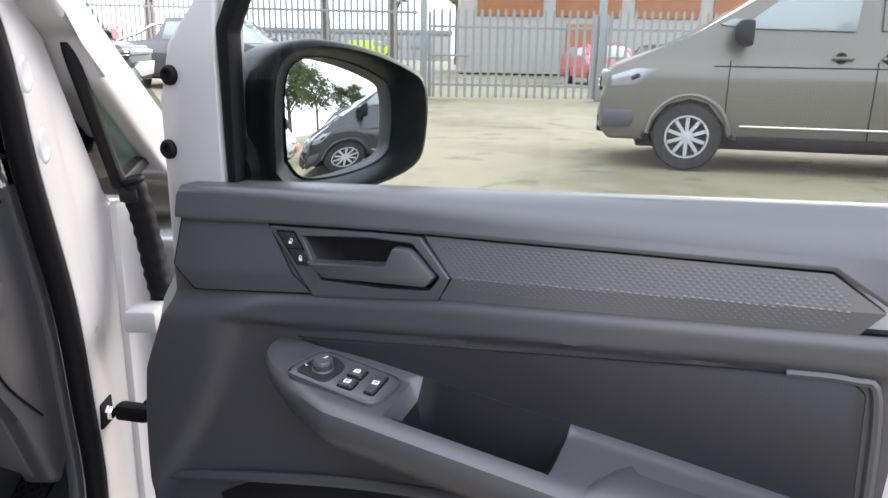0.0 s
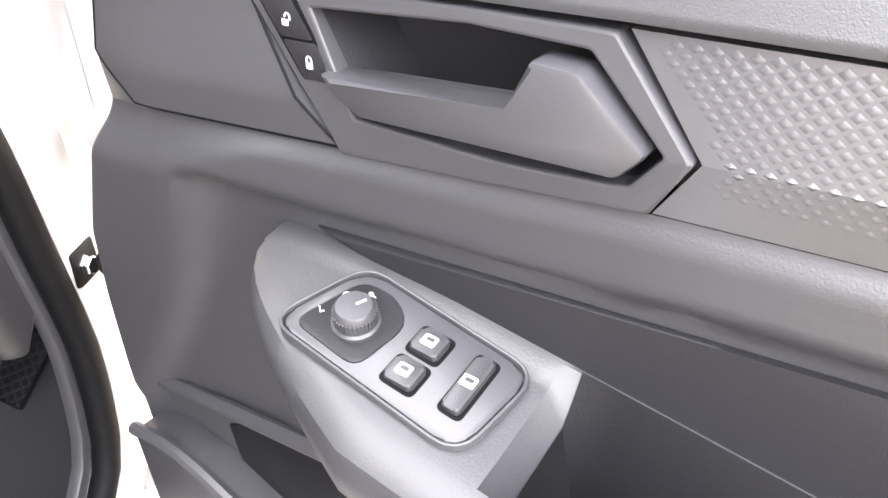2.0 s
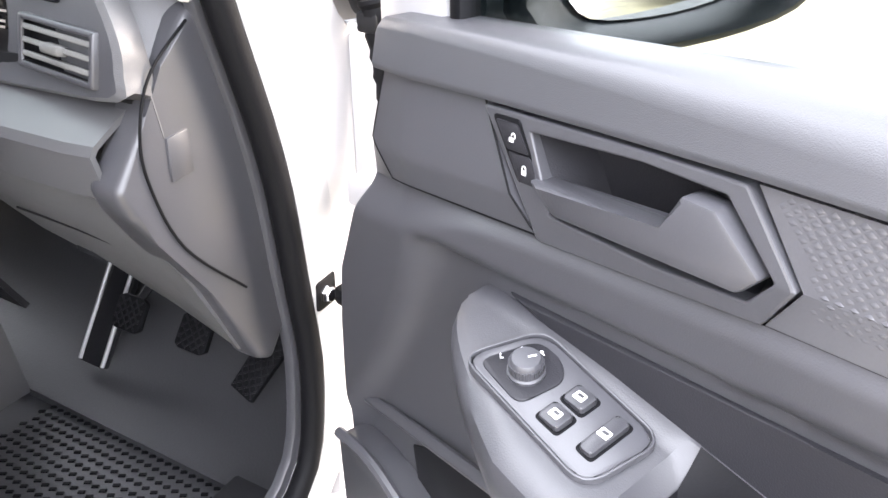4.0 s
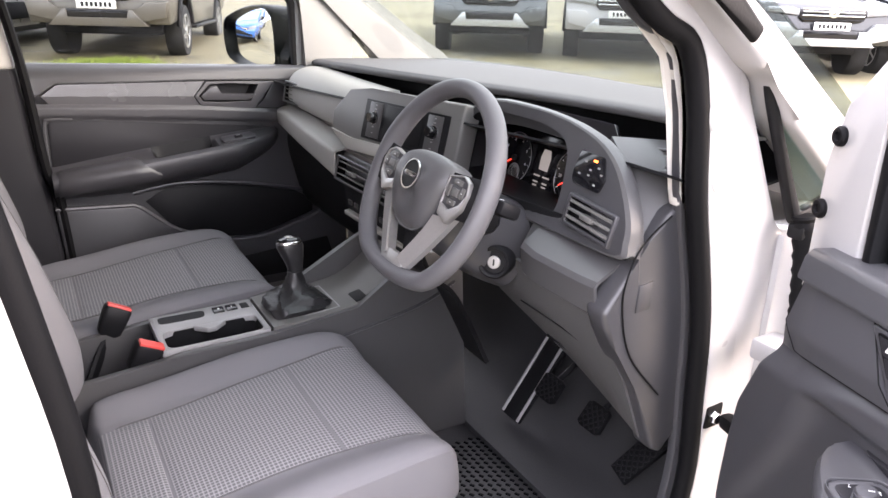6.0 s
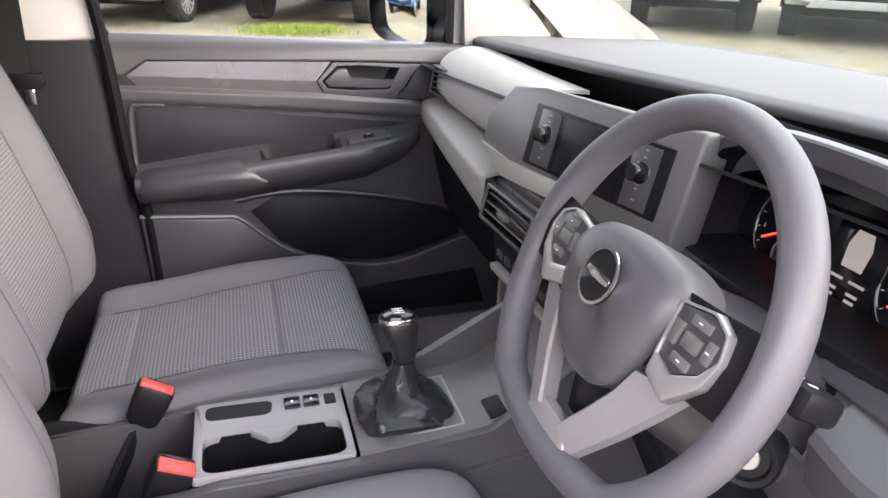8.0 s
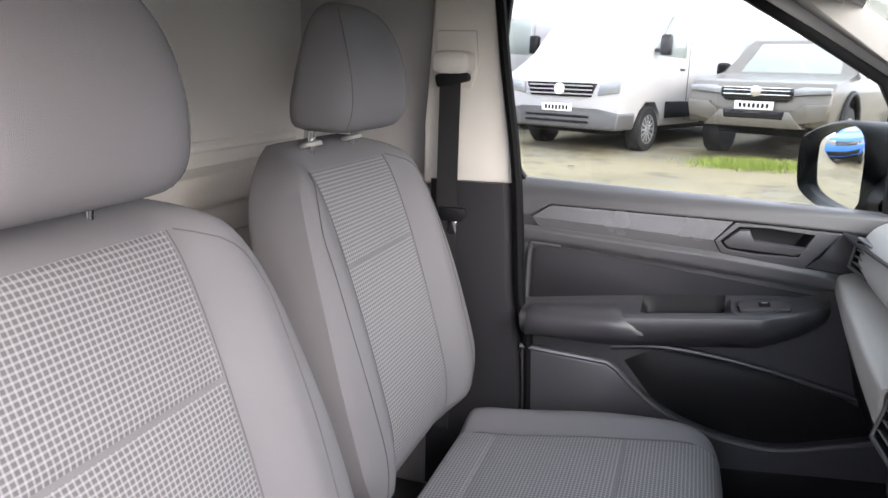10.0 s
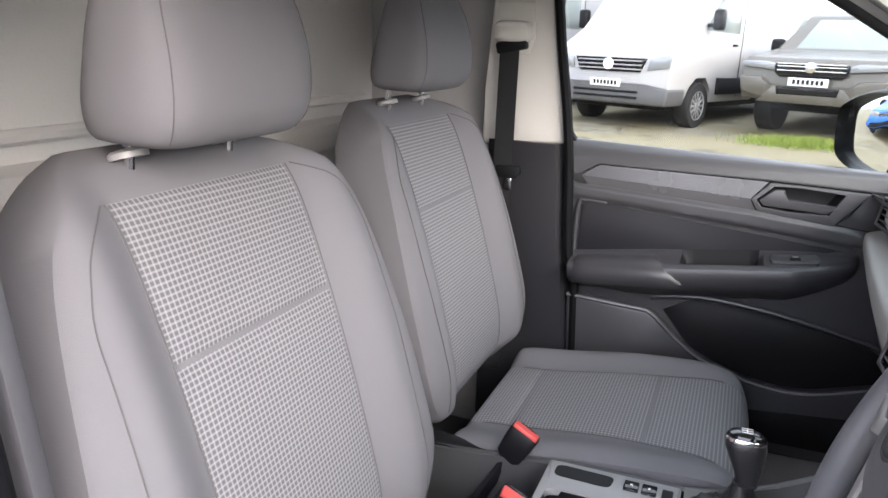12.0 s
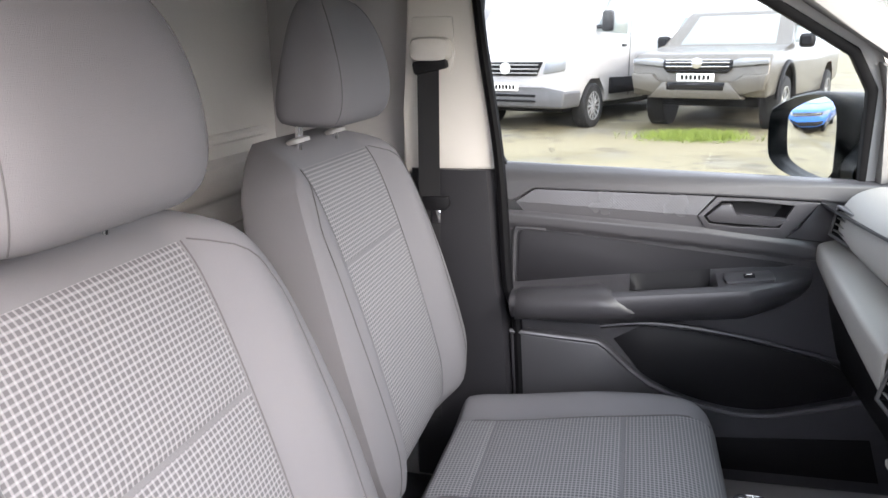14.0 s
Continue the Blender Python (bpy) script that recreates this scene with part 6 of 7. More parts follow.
# rubber floor mat in the driver's footwell with raised studs
fm = thing("floor_mat", "black rubber floor mat with raised studs", "mat")
part("sheet", prism([(0.17, 0.62), (0.66, 0.62), (0.66, 1.0), (0.52, 1.06), (0.20, 1.06)], Matrix(), 0.366, 0.374, 0.003), MATFLOOR, fm)
bm = bmesh.new()
for i in range(26):
    for j in range(22):
        if 0.19 + i * 0.018 < 0.645:
            box(bm, (0.011, 0.005, 0.003), pose(0.19 + i * 0.018 + (0.009 if j % 2 else 0), 0.64 + j * 0.018, 0.3752, 0, 0, 30))
st = part("studs", bm, RUBBER, fm)
st["kind"] = "stuff"

# windscreen
ws = single("windscreen", skin([[(x, 1.50 - 0.9 * (x - 0.03) ** 2 * 0.35, 1.185) for x in (-0.76, -0.4, 0.03, 0.46, 0.82)], [(x * 0.97, 1.12 - 0.3 * (x - 0.03) ** 2, 1.45) for x in (-0.76, -0.4, 0.03, 0.46, 0.82)], [(x * 0.92, 0.72 - 0.2 * (x - 0.03) ** 2, 1.66) for x in (-0.76, -0.4, 0.03, 0.46, 0.82)]], 0.005, 4, 4), SCREEN, "clear sloping windscreen with faint reflections", "windscreen", kind="structure")
ws.visible_shadow = False
part("bonnet", skin([[(x, 1.52, 1.15 - 0.1 * x * x), (x, 1.9, 1.08 - 0.12 * x * x), (x, 2.25, 0.95 - 0.15 * x * x), (x, 2.35, 0.75)] for x in (-0.82, -0.4, 0.03, 0.46, 0.88)], 0.01, 3, 4), WHITE, body, "white bonnet")

# ---- yard ----
GROUND = mat("weathered_concrete", (0.212, 0.184, 0.114), 0.85, bump=0.6, scale=40, vary=0.22)


def rise(x, y):
    """Height of the yard, which climbs gently ahead of the van and towards its far side."""
    return 0.0125 * max(0.0, min(y, 40.0)) + 0.028 * max(0.0, min(-x - 0.9, 16.0))


bm = bmesh.new()
bmesh.ops.create_grid(bm, x_segments=120, y_segments=120, size=180)
for v in bm.verts:
    v.co.z = rise(v.co.x, v.co.y)
gn, gl = GROUND.node_tree.nodes, GROUND.node_tree.links
base = gn["Principled BSDF"].inputs["Base Color"].links[0].from_socket
gtc = gn.new("ShaderNodeTexCoord")


def stain(scale, lo, hi, color, amount, src, detail=6, crack=False):
    """Lays one kind of stain or crack over the concrete."""
    t = gn.new("ShaderNodeTexVoronoi" if crack else "ShaderNodeTexNoise")
    t.inputs["Scale"].default_value = scale
    if crack:
        t.feature = "DISTANCE_TO_EDGE"
        wob, add = gn.new("ShaderNodeTexNoise"), gn.new("ShaderNodeVectorMath")
        wob.inputs["Scale"].default_value, wob.inputs["Detail"].default_value = 1.3, 8
        gl.new(gtc.outputs["Object"], wob.inputs[0])
        gl.new(gtc.outputs["Object"], add.inputs[0])
        gl.new(wob.outputs["Color"], add.inputs[1])
        gl.new(add.outputs[0], t.inputs[0])
    else:
        t.inputs["Detail"].default_value = detail
        gl.new(gtc.outputs["Object"], t.inputs[0])
    r, k, x = gn.new("ShaderNodeMapRange"), gn.new("ShaderNodeMath"), gn.new("ShaderNodeMixRGB")
    r.inputs[1].default_value, r.inputs[2].default_value = lo, hi
    k.operation, k.inputs[1].default_value = "MULTIPLY", amount
    gl.new(t.outputs[0], r.inputs[0])
    gl.new(r.outputs[0], k.inputs[0])
    gl.new(k.outputs[0], x.inputs[0])
    gl.new(src, x.inputs[1])
    x.inputs[2].default_value = (*color, 1)
    return x.outputs[0]


src = stain(0.45, 0.48, 0.62, (0.125, 0.108, 0.055), 0.75, base)
src = stain(0.9, 0.55, 0.68, (0.22, 0.21, 0.185), 0.5, src)
src = stain(2.6, 0.58, 0.66, (0.075, 0.068, 0.05), 0.6, src)
src = stain(0.16, 0.004, 0.0, (0.06, 0.055, 0.045), 0.7, src, crack=True)
gl.new(src, gn["Principled BSDF"].inputs["Base Color"])
tagged(part("ground", bm, GROUND), "pale stained concrete yard", "ground", kind="structure")
PAINT_GREY = mat("bronze_grey_paint", (0.130, 0.121, 0.102), 0.34, metal=0.45, coat=0.3, vary=0.02, scale=6)
PAINT_BRONZE = mat("bronze_beige_paint", (0.125, 0.115, 0.100), 0.32, metal=0.35, coat=0.3, vary=0.02, scale=6)
PAINT_SLATE = mat("slate_grey_paint", (0.11, 0.118, 0.125), 0.25, metal=0.5, coat=0.6, vary=0.02, scale=6)
PAINT_SILVER = mat("silver_paint", (0.45, 0.46, 0.47), 0.25, metal=0.5, coat=0.6, vary=0.03)
PAINT_BLACK = mat("black_paint", (0.02, 0.022, 0.026), 0.2, coat=0.6, vary=0.05)
PAINT_BLUE = mat("blue_paint", (0.03, 0.14, 0.50), 0.25, coat=0.6, vary=0.05)
PAINT_RED = mat("red_paint", (0.42, 0.03, 0.04), 0.25, coat=0.6, vary=0.05)
PLATE = mat("white_number_plate", (0.78, 0.78, 0.76), 0.4)
PLATE_Y = mat("yellow_number_plate", (0.8, 0.55, 0.05), 0.4)
# opaque panes; the pale base stands for sky reflected and seen through
WINDOW = mat("sky_toned_vehicle_glass", (0.22, 0.255, 0.25), 0.06, spec=0.8, vary=0.05, scale=5)
LAMP = mat("clear_lamp", (0.30, 0.31, 0.33), 0.12, metal=0.4)
TYRE = mat("tyre_rubber", (0.012, 0.012, 0.013), 0.75, bump=0.5, scale=120)


def wheel_at(parent, x, y, r, w, side, rimmat, spokes=10):
    """A road wheel; its axle runs along x."""
    m = Matrix.Translation((x, y, r)) @ Matrix.Rotation(radians(90 * side), 4, "Y")
    wh = part("wheel", turned([(r * 0.62, -w / 2), (r * 0.95, -w / 2), (r, -w * 0.38), (r, w * 0.38), (r * 0.95, w / 2), (r * 0.64, w / 2), (r * 0.62, w * 0.42), (r * 0.60, 0.0)], m, 36), TYRE, parent, "black tyre")
    rim = part("rim", turned([(r * 0.66, w * 0.46), (r * 0.64, w * 0.50), (r * 0.59, w * 0.47), (r * 0.57, w * 0.2), (0.0, w * 0.15)], m, 36), PLASTIC_DARK, wh, "metal wheel rim")
    bm = bmesh.new()
    for k in range(spokes):
        a = 2 * math.pi * k / spokes
        box(bm, (r * 0.50, r * 0.135, w * 0.14), m @ Matrix.Rotation(a, 4, "Z") @ Matrix.Translation((r * 0.33, 0, w * 0.40)), r * 0.02, 1)
    part("spokes", bm, rimmat, rim)
    part("rim_lip", turned([(r * 0.645, w * 0.44), (r * 0.645, w * 0.50), (r * 0.585, w * 0.50), (r * 0.575, w * 0.40), (r * 0.645, w * 0.44)], m, 36), rimmat, rim)
    part("hub_cap", turned([(r * 0.17, w * 0.3), (r * 0.16, w * 0.5), (0, w * 0.52)], m, 20), rimmat, rim)


def hull(profile, half, m=Matrix(), tumble=0.0, zt=1.0, bevel=0.03):
    """A vehicle body from its side profile (y, z): flanks drawn in above zt and slightly below it."""
    bm = bmesh.new()
    n = len(profile)
    L = [bm.verts.new((-half, y, z)) for y, z in profile]
    R = [bm.verts.new((half, y, z)) for y, z in profile]
    bm.faces.new(L)
    bm.faces.new(R[::-1])
    for i in range(n):
        bm.faces.new((L[i], L[(i + 1) % n], R[(i + 1) % n], R[i]))
    bmesh.ops.bevel(bm, geom=bm.edges[:], offset=bevel, segments=3, affect="EDGES", profile=0.5)
    lo, hi = min(z for _, z in profile), max(z for _, z in profile)
    for h in (0.25, 0.55, zt - 0.16, zt, zt + 0.15, (zt + hi) / 2):
        if lo + 0.05 < h < hi - 0.05:
            bmesh.ops.bisect_plane(bm, geom=bm.verts[:] + bm.edges[:] + bm.faces[:], plane_co=(0, 0, h), plane_no=(0, 0, 1))
    for v in bm.verts:
        z = v.co.z
        w = half - tumble * max(0.0, z - zt) - 0.045 * max(0.0, zt - 0.08 - z) ** 1.5
        v.co.x *= w / half
    bmesh.ops.transform(bm, matrix=m, verts=bm.verts)
    return bm


def bars(parent, x0, x1, y, z, h, n, material):
    """Plain bars in place of writing, on a face that looks along -y."""
    w = (x1 - x0) / n
    for i in range(n):
        part("plate_mark", rbox((w * 0.6, 0.004, h), pose(x0 + (i + 0.5) * w, y, z), 0), material, parent)


def pickup(label, m, paint, lower, plate=True, sports_bar=False):
    """A parked pickup; its nose looks along -y."""
    ob = thing("pickup_truck", label, "pickup", m, "parked pickups")
    bodyp = [(0.06, 0.52), (0.0, 0.72), (0.04, 1.0), (0.16, 1.10), (1.25, 1.20), (1.95, 1.72), (2.15, 1.79), (3.35, 1.79), (3.60, 1.25), (5.25, 1.22), (5.3, 0.62), (4.85, 0.55), (4.75, 0.80), (4.55, 0.95), (4.15, 0.95), (3.95, 0.80), (3.85, 0.45), (1.55, 0.45), (1.45, 0.80), (1.25, 0.95), (0.85, 0.95), (0.65, 0.80), (0.55, 0.55)]
    part("body", hull(bodyp, 0.95, tumble=0.28, zt=1.15), paint, ob)
    part("windscreen", prism([(-0.70, 0.0), (0.70, 0.0), (0.60, 0.72), (-0.60, 0.72)], frame_of(Vector((0, 1.30, 1.225)), (1, 0, 0), (0, 0.80, 0.60)), 0.0, 0.012, 0.004), WINDOW, ob, "dark windscreen")
    for s in (-1, 1):
        part("side_window", prism([(1.45, 1.24), (2.05, 1.68), (3.2, 1.68), (3.38, 1.28)], Matrix(((0, 0, s, 0), (1, 0, 0, 0), (0, 1, 0, 0), (0, 0, 0, 1))), 0.86, 0.925, 0.01), WINDOW, ob, "dark side glass")
        part("side_step", rbox((0.14, 2.0, 0.05), pose(s * 0.93, 2.75, 0.42), 0.015), PLASTIC_DARK, ob)
        part("arch_trim", tube([(s * 0.955, 1.05 + 0.50 * math.cos(a), 0.44 + 0.53 * math.sin(a)) for a in (math.pi * (0.02 + 0.96 * k / 10) for k in range(11))], 0.04, 8, 2), PLASTIC_DARK, ob)
        part("door_mirror", loft([ring_of(pose(s * 1.07, 1.62 + d, 1.27, 90), a, b, 0, 4, 16) for d, a, b in ((0.0, 0.09, 0.09), (-0.06, 0.11, 0.10), (-0.12, 0.06, 0.06))], True, True), PLASTIC_DARK, ob)
        lamp = part("headlight", prism([(0.48, 0.93), (0.93, 0.97), (0.93, 1.04), (0.60, 1.045), (0.48, 1.01)] if s > 0 else [(-0.48, 0.93), (-0.93, 0.97), (-0.93, 1.04), (-0.60, 1.045), (-0.48, 1.01)], Matrix(((1, 0, 0, 0), (0, 0, 1, 0), (0, 1, 0, 0), (0, 0, 0, 1))), -0.03, 0.14, 0.01), LAMP, ob, "clear headlight")
        part("fog_recess", prism([(s * 0.60, 0.66), (s * 0.90, 0.68), (s * 0.92, 0.79), (s * 0.66, 0.79)], Matrix(((1, 0, 0, 0), (0, 0, 1, 0), (0, 1, 0, 0), (0, 0, 0, 1))), -0.02, 0.06, 0.01), PLASTIC_DARK, ob)
        part("fog_lamp", rbox((0.16, 0.03, 0.05), pose(s * 0.76, -0.03, 0.72), 0.01), LAMP, ob)
        part("tow_eye", rbox((0.14, 0.06, 0.05), pose(s * 0.36, -0.03, 0.505), 0.012), PLASTIC_DARK, ob)
        for y in (1.05, 4.35):
            wheel_at(ob, s * 0.83, y, 0.39, 0.26, s, PAINT_SILVER if paint is not PAINT_BLACK else SILVER, 6)
    gm = Matrix(((1, 0, 0, 0), (0, 0, 1, 0), (0, 1, 0, 0), (0, 0, 0, 1)))
    gr = part("grille", prism([(-0.47, 0.90), (-0.40, 0.84), (0.40, 0.84), (0.47, 0.90), (0.47, 1.02), (-0.47, 1.02)], gm, -0.035, 0.02, 0.008), GLOSS_BLACK, ob, "black slatted grille")
    for z in (0.875, 0.93, 0.985, 1.02):
        part("grille_bar", rbox((0.88, 0.02, 0.016), pose(0, -0.04, z), 0.005), CHROME if z > 0.9 else PLASTIC_DARK, gr)
    part("badge", turned([(0.0, 0), (0.072, 0), (0.072, 0.015), (0.060, 0.02), (0.0, 0.016)], frame_of(Vector((0, -0.045, 0.975)), (1, 0, 0), (0, 0, 1)), 28), CHROME, gr, "round chrome badge")
    part("bumper", prism([(-0.90, 0.62), (-0.62, 0.56), (0.62, 0.56), (0.90, 0.62), (0.94, 0.84), (0.62, 0.83), (0.52, 0.70), (-0.52, 0.70), (-0.62, 0.83), (-0.94, 0.84)], gm, -0.06, 0.25, 0.02, 3), lower, ob, "bumper")
    part("skid_plate", prism([(-0.66, 0.50), (0.66, 0.50), (0.56, 0.60), (0.46, 0.72), (0.40, 0.72), (0.40, 0.60), (-0.40, 0.60), (-0.40, 0.72), (-0.46, 0.72), (-0.56, 0.60)], gm, -0.085, 0.1, 0.012, 2), lower if lower is PAINT_BRONZE else PAINT_SILVER, ob, "silver skid plate")
    part("lower_intake", prism([(-0.39, 0.60), (0.39, 0.60), (0.44, 0.72), (-0.44, 0.72)], gm, -0.065, 0.05, 0.008), GLOSS_BLACK, ob)
    part("underside", rbox((1.4, 4.2, 0.15), pose(0, 2.7, 0.42), 0.03), PLASTIC_DARK, ob)
    if sports_bar:
        for s in (-1, 1):
            part("sports_bar", tube([(s * 0.80, 4.85, 1.25), (s * 0.78, 4.2, 1.42), (s * 0.72, 3.72, 1.62), (0, 3.66, 1.66)], 0.035, 10, 5), CHROME, ob, "chrome sports bar")
    if plate:
        p = part("number_plate", rbox((0.52, 0.012, 0.111), pose(0, -0.075, 0.785), 0.004), PLATE, ob, "white number plate")
        bars(p, -0.21, 0.21, -0.082, 0.785, 0.06, 7, PLASTIC_DARK)
    return ob


def big_van(label, m, paint):
    """A tall parked panel van; its nose looks along -y."""
    ob = thing("panel_van", label, "van", m, "parked vans")
    p = [(0.08, 0.36), (0.0, 0.55), (0.02, 0.95), (0.10, 1.15), (0.75, 1.42), (1.55, 2.35), (1.9, 2.55), (5.9, 2.58), (5.95, 0.5), (5.3, 0.42), (5.2, 0.62), (5.0, 0.80), (4.6, 0.80), (4.4, 0.62), (4.3, 0.38), (1.42, 0.38), (1.35, 0.62), (1.15, 0.80), (0.80, 0.80), (0.60, 0.66), (0.52, 0.38)]
    part("body", hull(p, 1.01, tumble=0.10, zt=1.3, bevel=0.04), paint, ob)
    part("windscreen", prism([(-0.86, 0.05), (0.86, 0.05), (0.78, 1.10), (-0.78, 1.10)], frame_of(Vector((0, 0.79, 1.44)), (1, 0, 0), (0, 0.66, 0.75)), 0.0, 0.012, 0.004), WINDOW, ob, "broad windscreen")
    gm = Matrix(((1, 0, 0, 0), (0, 0, 1, 0), (0, 1, 0, 0), (0, 0, 0, 1)))
    gr = part("grille", prism([(-0.52, 0.82), (0.52, 0.82), (0.60, 1.02), (-0.60, 1.02)], gm, -0.02, 0.05, 0.01), PLASTIC_DARK, ob, "dark slatted grille")
    for z in (0.86, 0.92, 0.98):
        part("grille_bar", rbox((1.1, 0.03, 0.022), pose(0, -0.025, z), 0.006), PLASTIC_GREY, gr)
    part("badge", turned([(0.0, 0), (0.085, 0), (0.085, 0.02), (0.0, 0.02)], frame_of(Vector((0, -0.03, 0.93)), (1, 0, 0), (0, 0, 1)), 28), PLATE, gr)
    part("bumper", prism([(-1.0, 0.36), (1.0, 0.36), (1.02, 0.60), (0.62, 0.66), (-0.62, 0.66), (-1.02, 0.60)], gm, -0.08, 0.48, 0.04, 3), DASH, ob, "grey plastic bumper")
    for z in (0.46, 0.54):
        part("bumper_slot", rbox((1.1, 0.02, 0.035), pose(0, -0.085, z), 0.006), PLASTIC_DARK, ob)
    pl = part("number_plate", rbox((0.52, 0.012, 0.111), pose(0, -0.09, 0.66), 0.004), PLATE, ob, "white number plate")
    bars(pl, -0.21, 0.21, -0.097, 0.66, 0.06, 7, PLASTIC_DARK)
    for s in (-1, 1):
        fs = Matrix(((0, 0, s, 0), (1, 0, 0, 0), (0, 1, 0, 0), (0, 0, 0, 1)))
        part("headlight", prism([(s * 0.62, 0.84), (s * 0.98, 0.90), (s * 0.98, 1.08), (s * 0.66, 1.02)], gm, -0.01, 0.35, 0.02), LAMP, ob, "clear headlight")
        part("side_window", prism([(0.95, 1.45), (1.60, 2.05), (2.15, 2.08), (2.15, 1.42)], fs, 0.95, 1.0, 0.01), WINDOW, ob, "dark cab window")
        part("side_moulding", prism([(1.5, 0.50), (4.25, 0.50), (4.25, 0.72), (1.5, 0.76)], fs, 0.99, 1.03, 0.012), PLASTIC_DARK, ob, "black side moulding")
        part("door_mirror", rbox((0.16, 0.14, 0.30), pose(s * 1.17, 0.98, 1.60), 0.04, 3), PLASTIC_DARK, ob, "black door mirror")
        part("mirror_arm", rbox((0.14, 0.06, 0.06), pose(s * 1.05, 1.0, 1.52), 0.02), PLASTIC_DARK, ob)
        part("door_handle", rbox((0.03, 0.16, 0.035), pose(s * 1.015, 2.0, 1.25), 0.01), PLASTIC_DARK, ob)
        part("seam", rbox((0.006, 0.012, 1.5), pose(s * 1.012, 2.25, 1.2), 0), PLASTIC_DARK, ob)
        for y in (0.98, 4.8):
            wheel_at(ob, s * 0.88, y, 0.345, 0.22, s, PAINT_SILVER, 12)
    part("underside", rbox((1.5, 5.0, 0.15), pose(0, 2.9, 0.34), 0.03), PLASTIC_DARK, ob)
    return ob


def mid_van(label, m, paint, plate=PLATE_Y):
    """A mid-size van with a short nose that looks along -y."""
    ob = thing("small_van", label, "van", m, "parked vans")
    p = [(0.10, 0.30), (0.0, 0.42), (0.0, 0.72), (0.05, 0.96), (0.13, 1.06), (0.50, 1.20), (0.86, 1.31), (1.62, 1.80), (1.90, 1.92), (2.4, 1.96), (4.80, 1.95), (4.90, 1.5), (4.88, 0.40), (4.35, 0.32), (4.31, 0.50), (4.12, 0.72), (3.80, 0.76), (3.50, 0.66), (3.35, 0.32), (1.34, 0.32), (1.27, 0.52), (1.10, 0.72), (0.90, 0.77), (0.66, 0.70), (0.50, 0.50), (0.46, 0.30)]
    part("body", hull(p, 0.95, tumble=0.17, zt=1.05, bevel=0.035), paint, ob)
    part("windscreen", prism([(-0.80, 0.03), (0.80, 0.03), (0.70, 0.92), (-0.70, 0.92)], frame_of(Vector((0, 0.88, 1.325)), (1, 0, 0), (0, 0.84, 0.543)), 0.0, 0.012, 0.004), WINDOW, ob, "raked windscreen")
    gm = Matrix(((1, 0, 0, 0), (0, 0, 1, 0), (0, 1, 0, 0), (0, 0, 0, 1)))
    gr = part("grille", prism([(-0.55, 0.78), (0.55, 0.78), (0.58, 0.94), (-0.58, 0.94)], gm, -0.015, 0.1, 0.01), GLOSS_BLACK, ob, "black grille")
    part("lower_intake", prism([(-0.80, 0.36), (0.80, 0.36), (0.82, 0.54), (-0.82, 0.54)], gm, -0.02, 0.15, 0.02), PLASTIC_DARK, ob)
    for z in (0.83, 0.89):
        part("grille_bar", rbox((1.1, 0.02, 0.012), pose(0, -0.02, z), 0.003), CHROME, gr)
    part("underside", rbox((1.4, 4.0, 0.15), pose(0, 2.4, 0.28), 0.03), PLASTIC_DARK, ob)
    rear = part("rear_plate", rbox((0.52, 0.012, 0.111), pose(0, 4.905, 0.95), 0.004), plate, ob, "number plate")
    bars(rear, -0.21, 0.21, 4.913, 0.95, 0.06, 7, PLASTIC_DARK)
    for s in (-1, 1):
        fs = Matrix(((0, 0, s, 0), (1, 0, 0, 0), (0, 1, 0, 0), (0, 0, 0, 1)))
        lean = Matrix.Translation((0, 0, 1.1)) @ Matrix.Rotation(radians(-s * 9.5), 4, "Y") @ Matrix.Translation((0, 0, -1.1))
        win = part("cab_window", prism([(1.36, 1.27), (1.42, 1.36), (1.80, 1.66), (2.02, 1.73), (2.42, 1.75), (2.37, 1.25)], lean @ fs, 0.935, 0.957, 0.008), WINDOW, ob, "tinted cab window")
        part("quarter_window", prism([(1.12, 1.31), (1.30, 1.28), (1.36, 1.36), (1.24, 1.37)], lean @ fs, 0.935, 0.955, 0.004), WINDOW, ob)
        part("panel_groove", ring_plate([(2.60, 1.26), (4.5, 1.26), (4.5, 1.74), (2.60, 1.76)], [(2.615, 1.275), (4.485, 1.275), (4.485, 1.725), (2.615, 1.745)], lean @ fs, 0.93, 0.957, 0.003), paint, ob)
        for y, z0, z1 in ((1.25, 0.42, 1.12), (2.60, 0.36, 1.75), (3.32, 0.40, 0.9), (3.98, 0.9, 1.75)):
            part("door_seam", rbox((0.01, 0.010, z1 - z0), pose(s * (0.949 if z1 < 1.2 else 0.949), y, (z0 + min(z1, 1.12)) / 2) @ Matrix.Diagonal((1, 1, (min(z1, 1.12) - z0) / (z1 - z0), 1)), 0), PLASTIC_DARK, ob)
        part("side_strip", rbox((0.012, 2.0, 0.022), pose(s * 0.953, 2.40, 0.47), 0.004), CHROME, ob, "bright side strip")
        part("waist_groove", rbox((0.008, 3.6, 0.012), pose(s * 0.950, 2.90, 1.06), 0.002), PLASTIC_DARK, ob)
        part("headlight", prism([(s * 0.56, 0.80), (s * 0.90, 0.84), (s * 0.93, 1.00), (s * 0.62, 0.97)], gm, 0.0, 0.42, 0.02), LAMP, ob, "clear headlight")
        part("headlight_side", prism([(0.10, 0.84), (0.34, 0.86), (0.56, 1.02), (0.34, 1.03), (0.10, 0.95)], fs, 0.93, 0.955, 0.006), LAMP, ob)
        part("fog_lamp", rbox((0.16, 0.05, 0.05), pose(s * 0.74, 0.01, 0.44), 0.015), LAMP, ob)
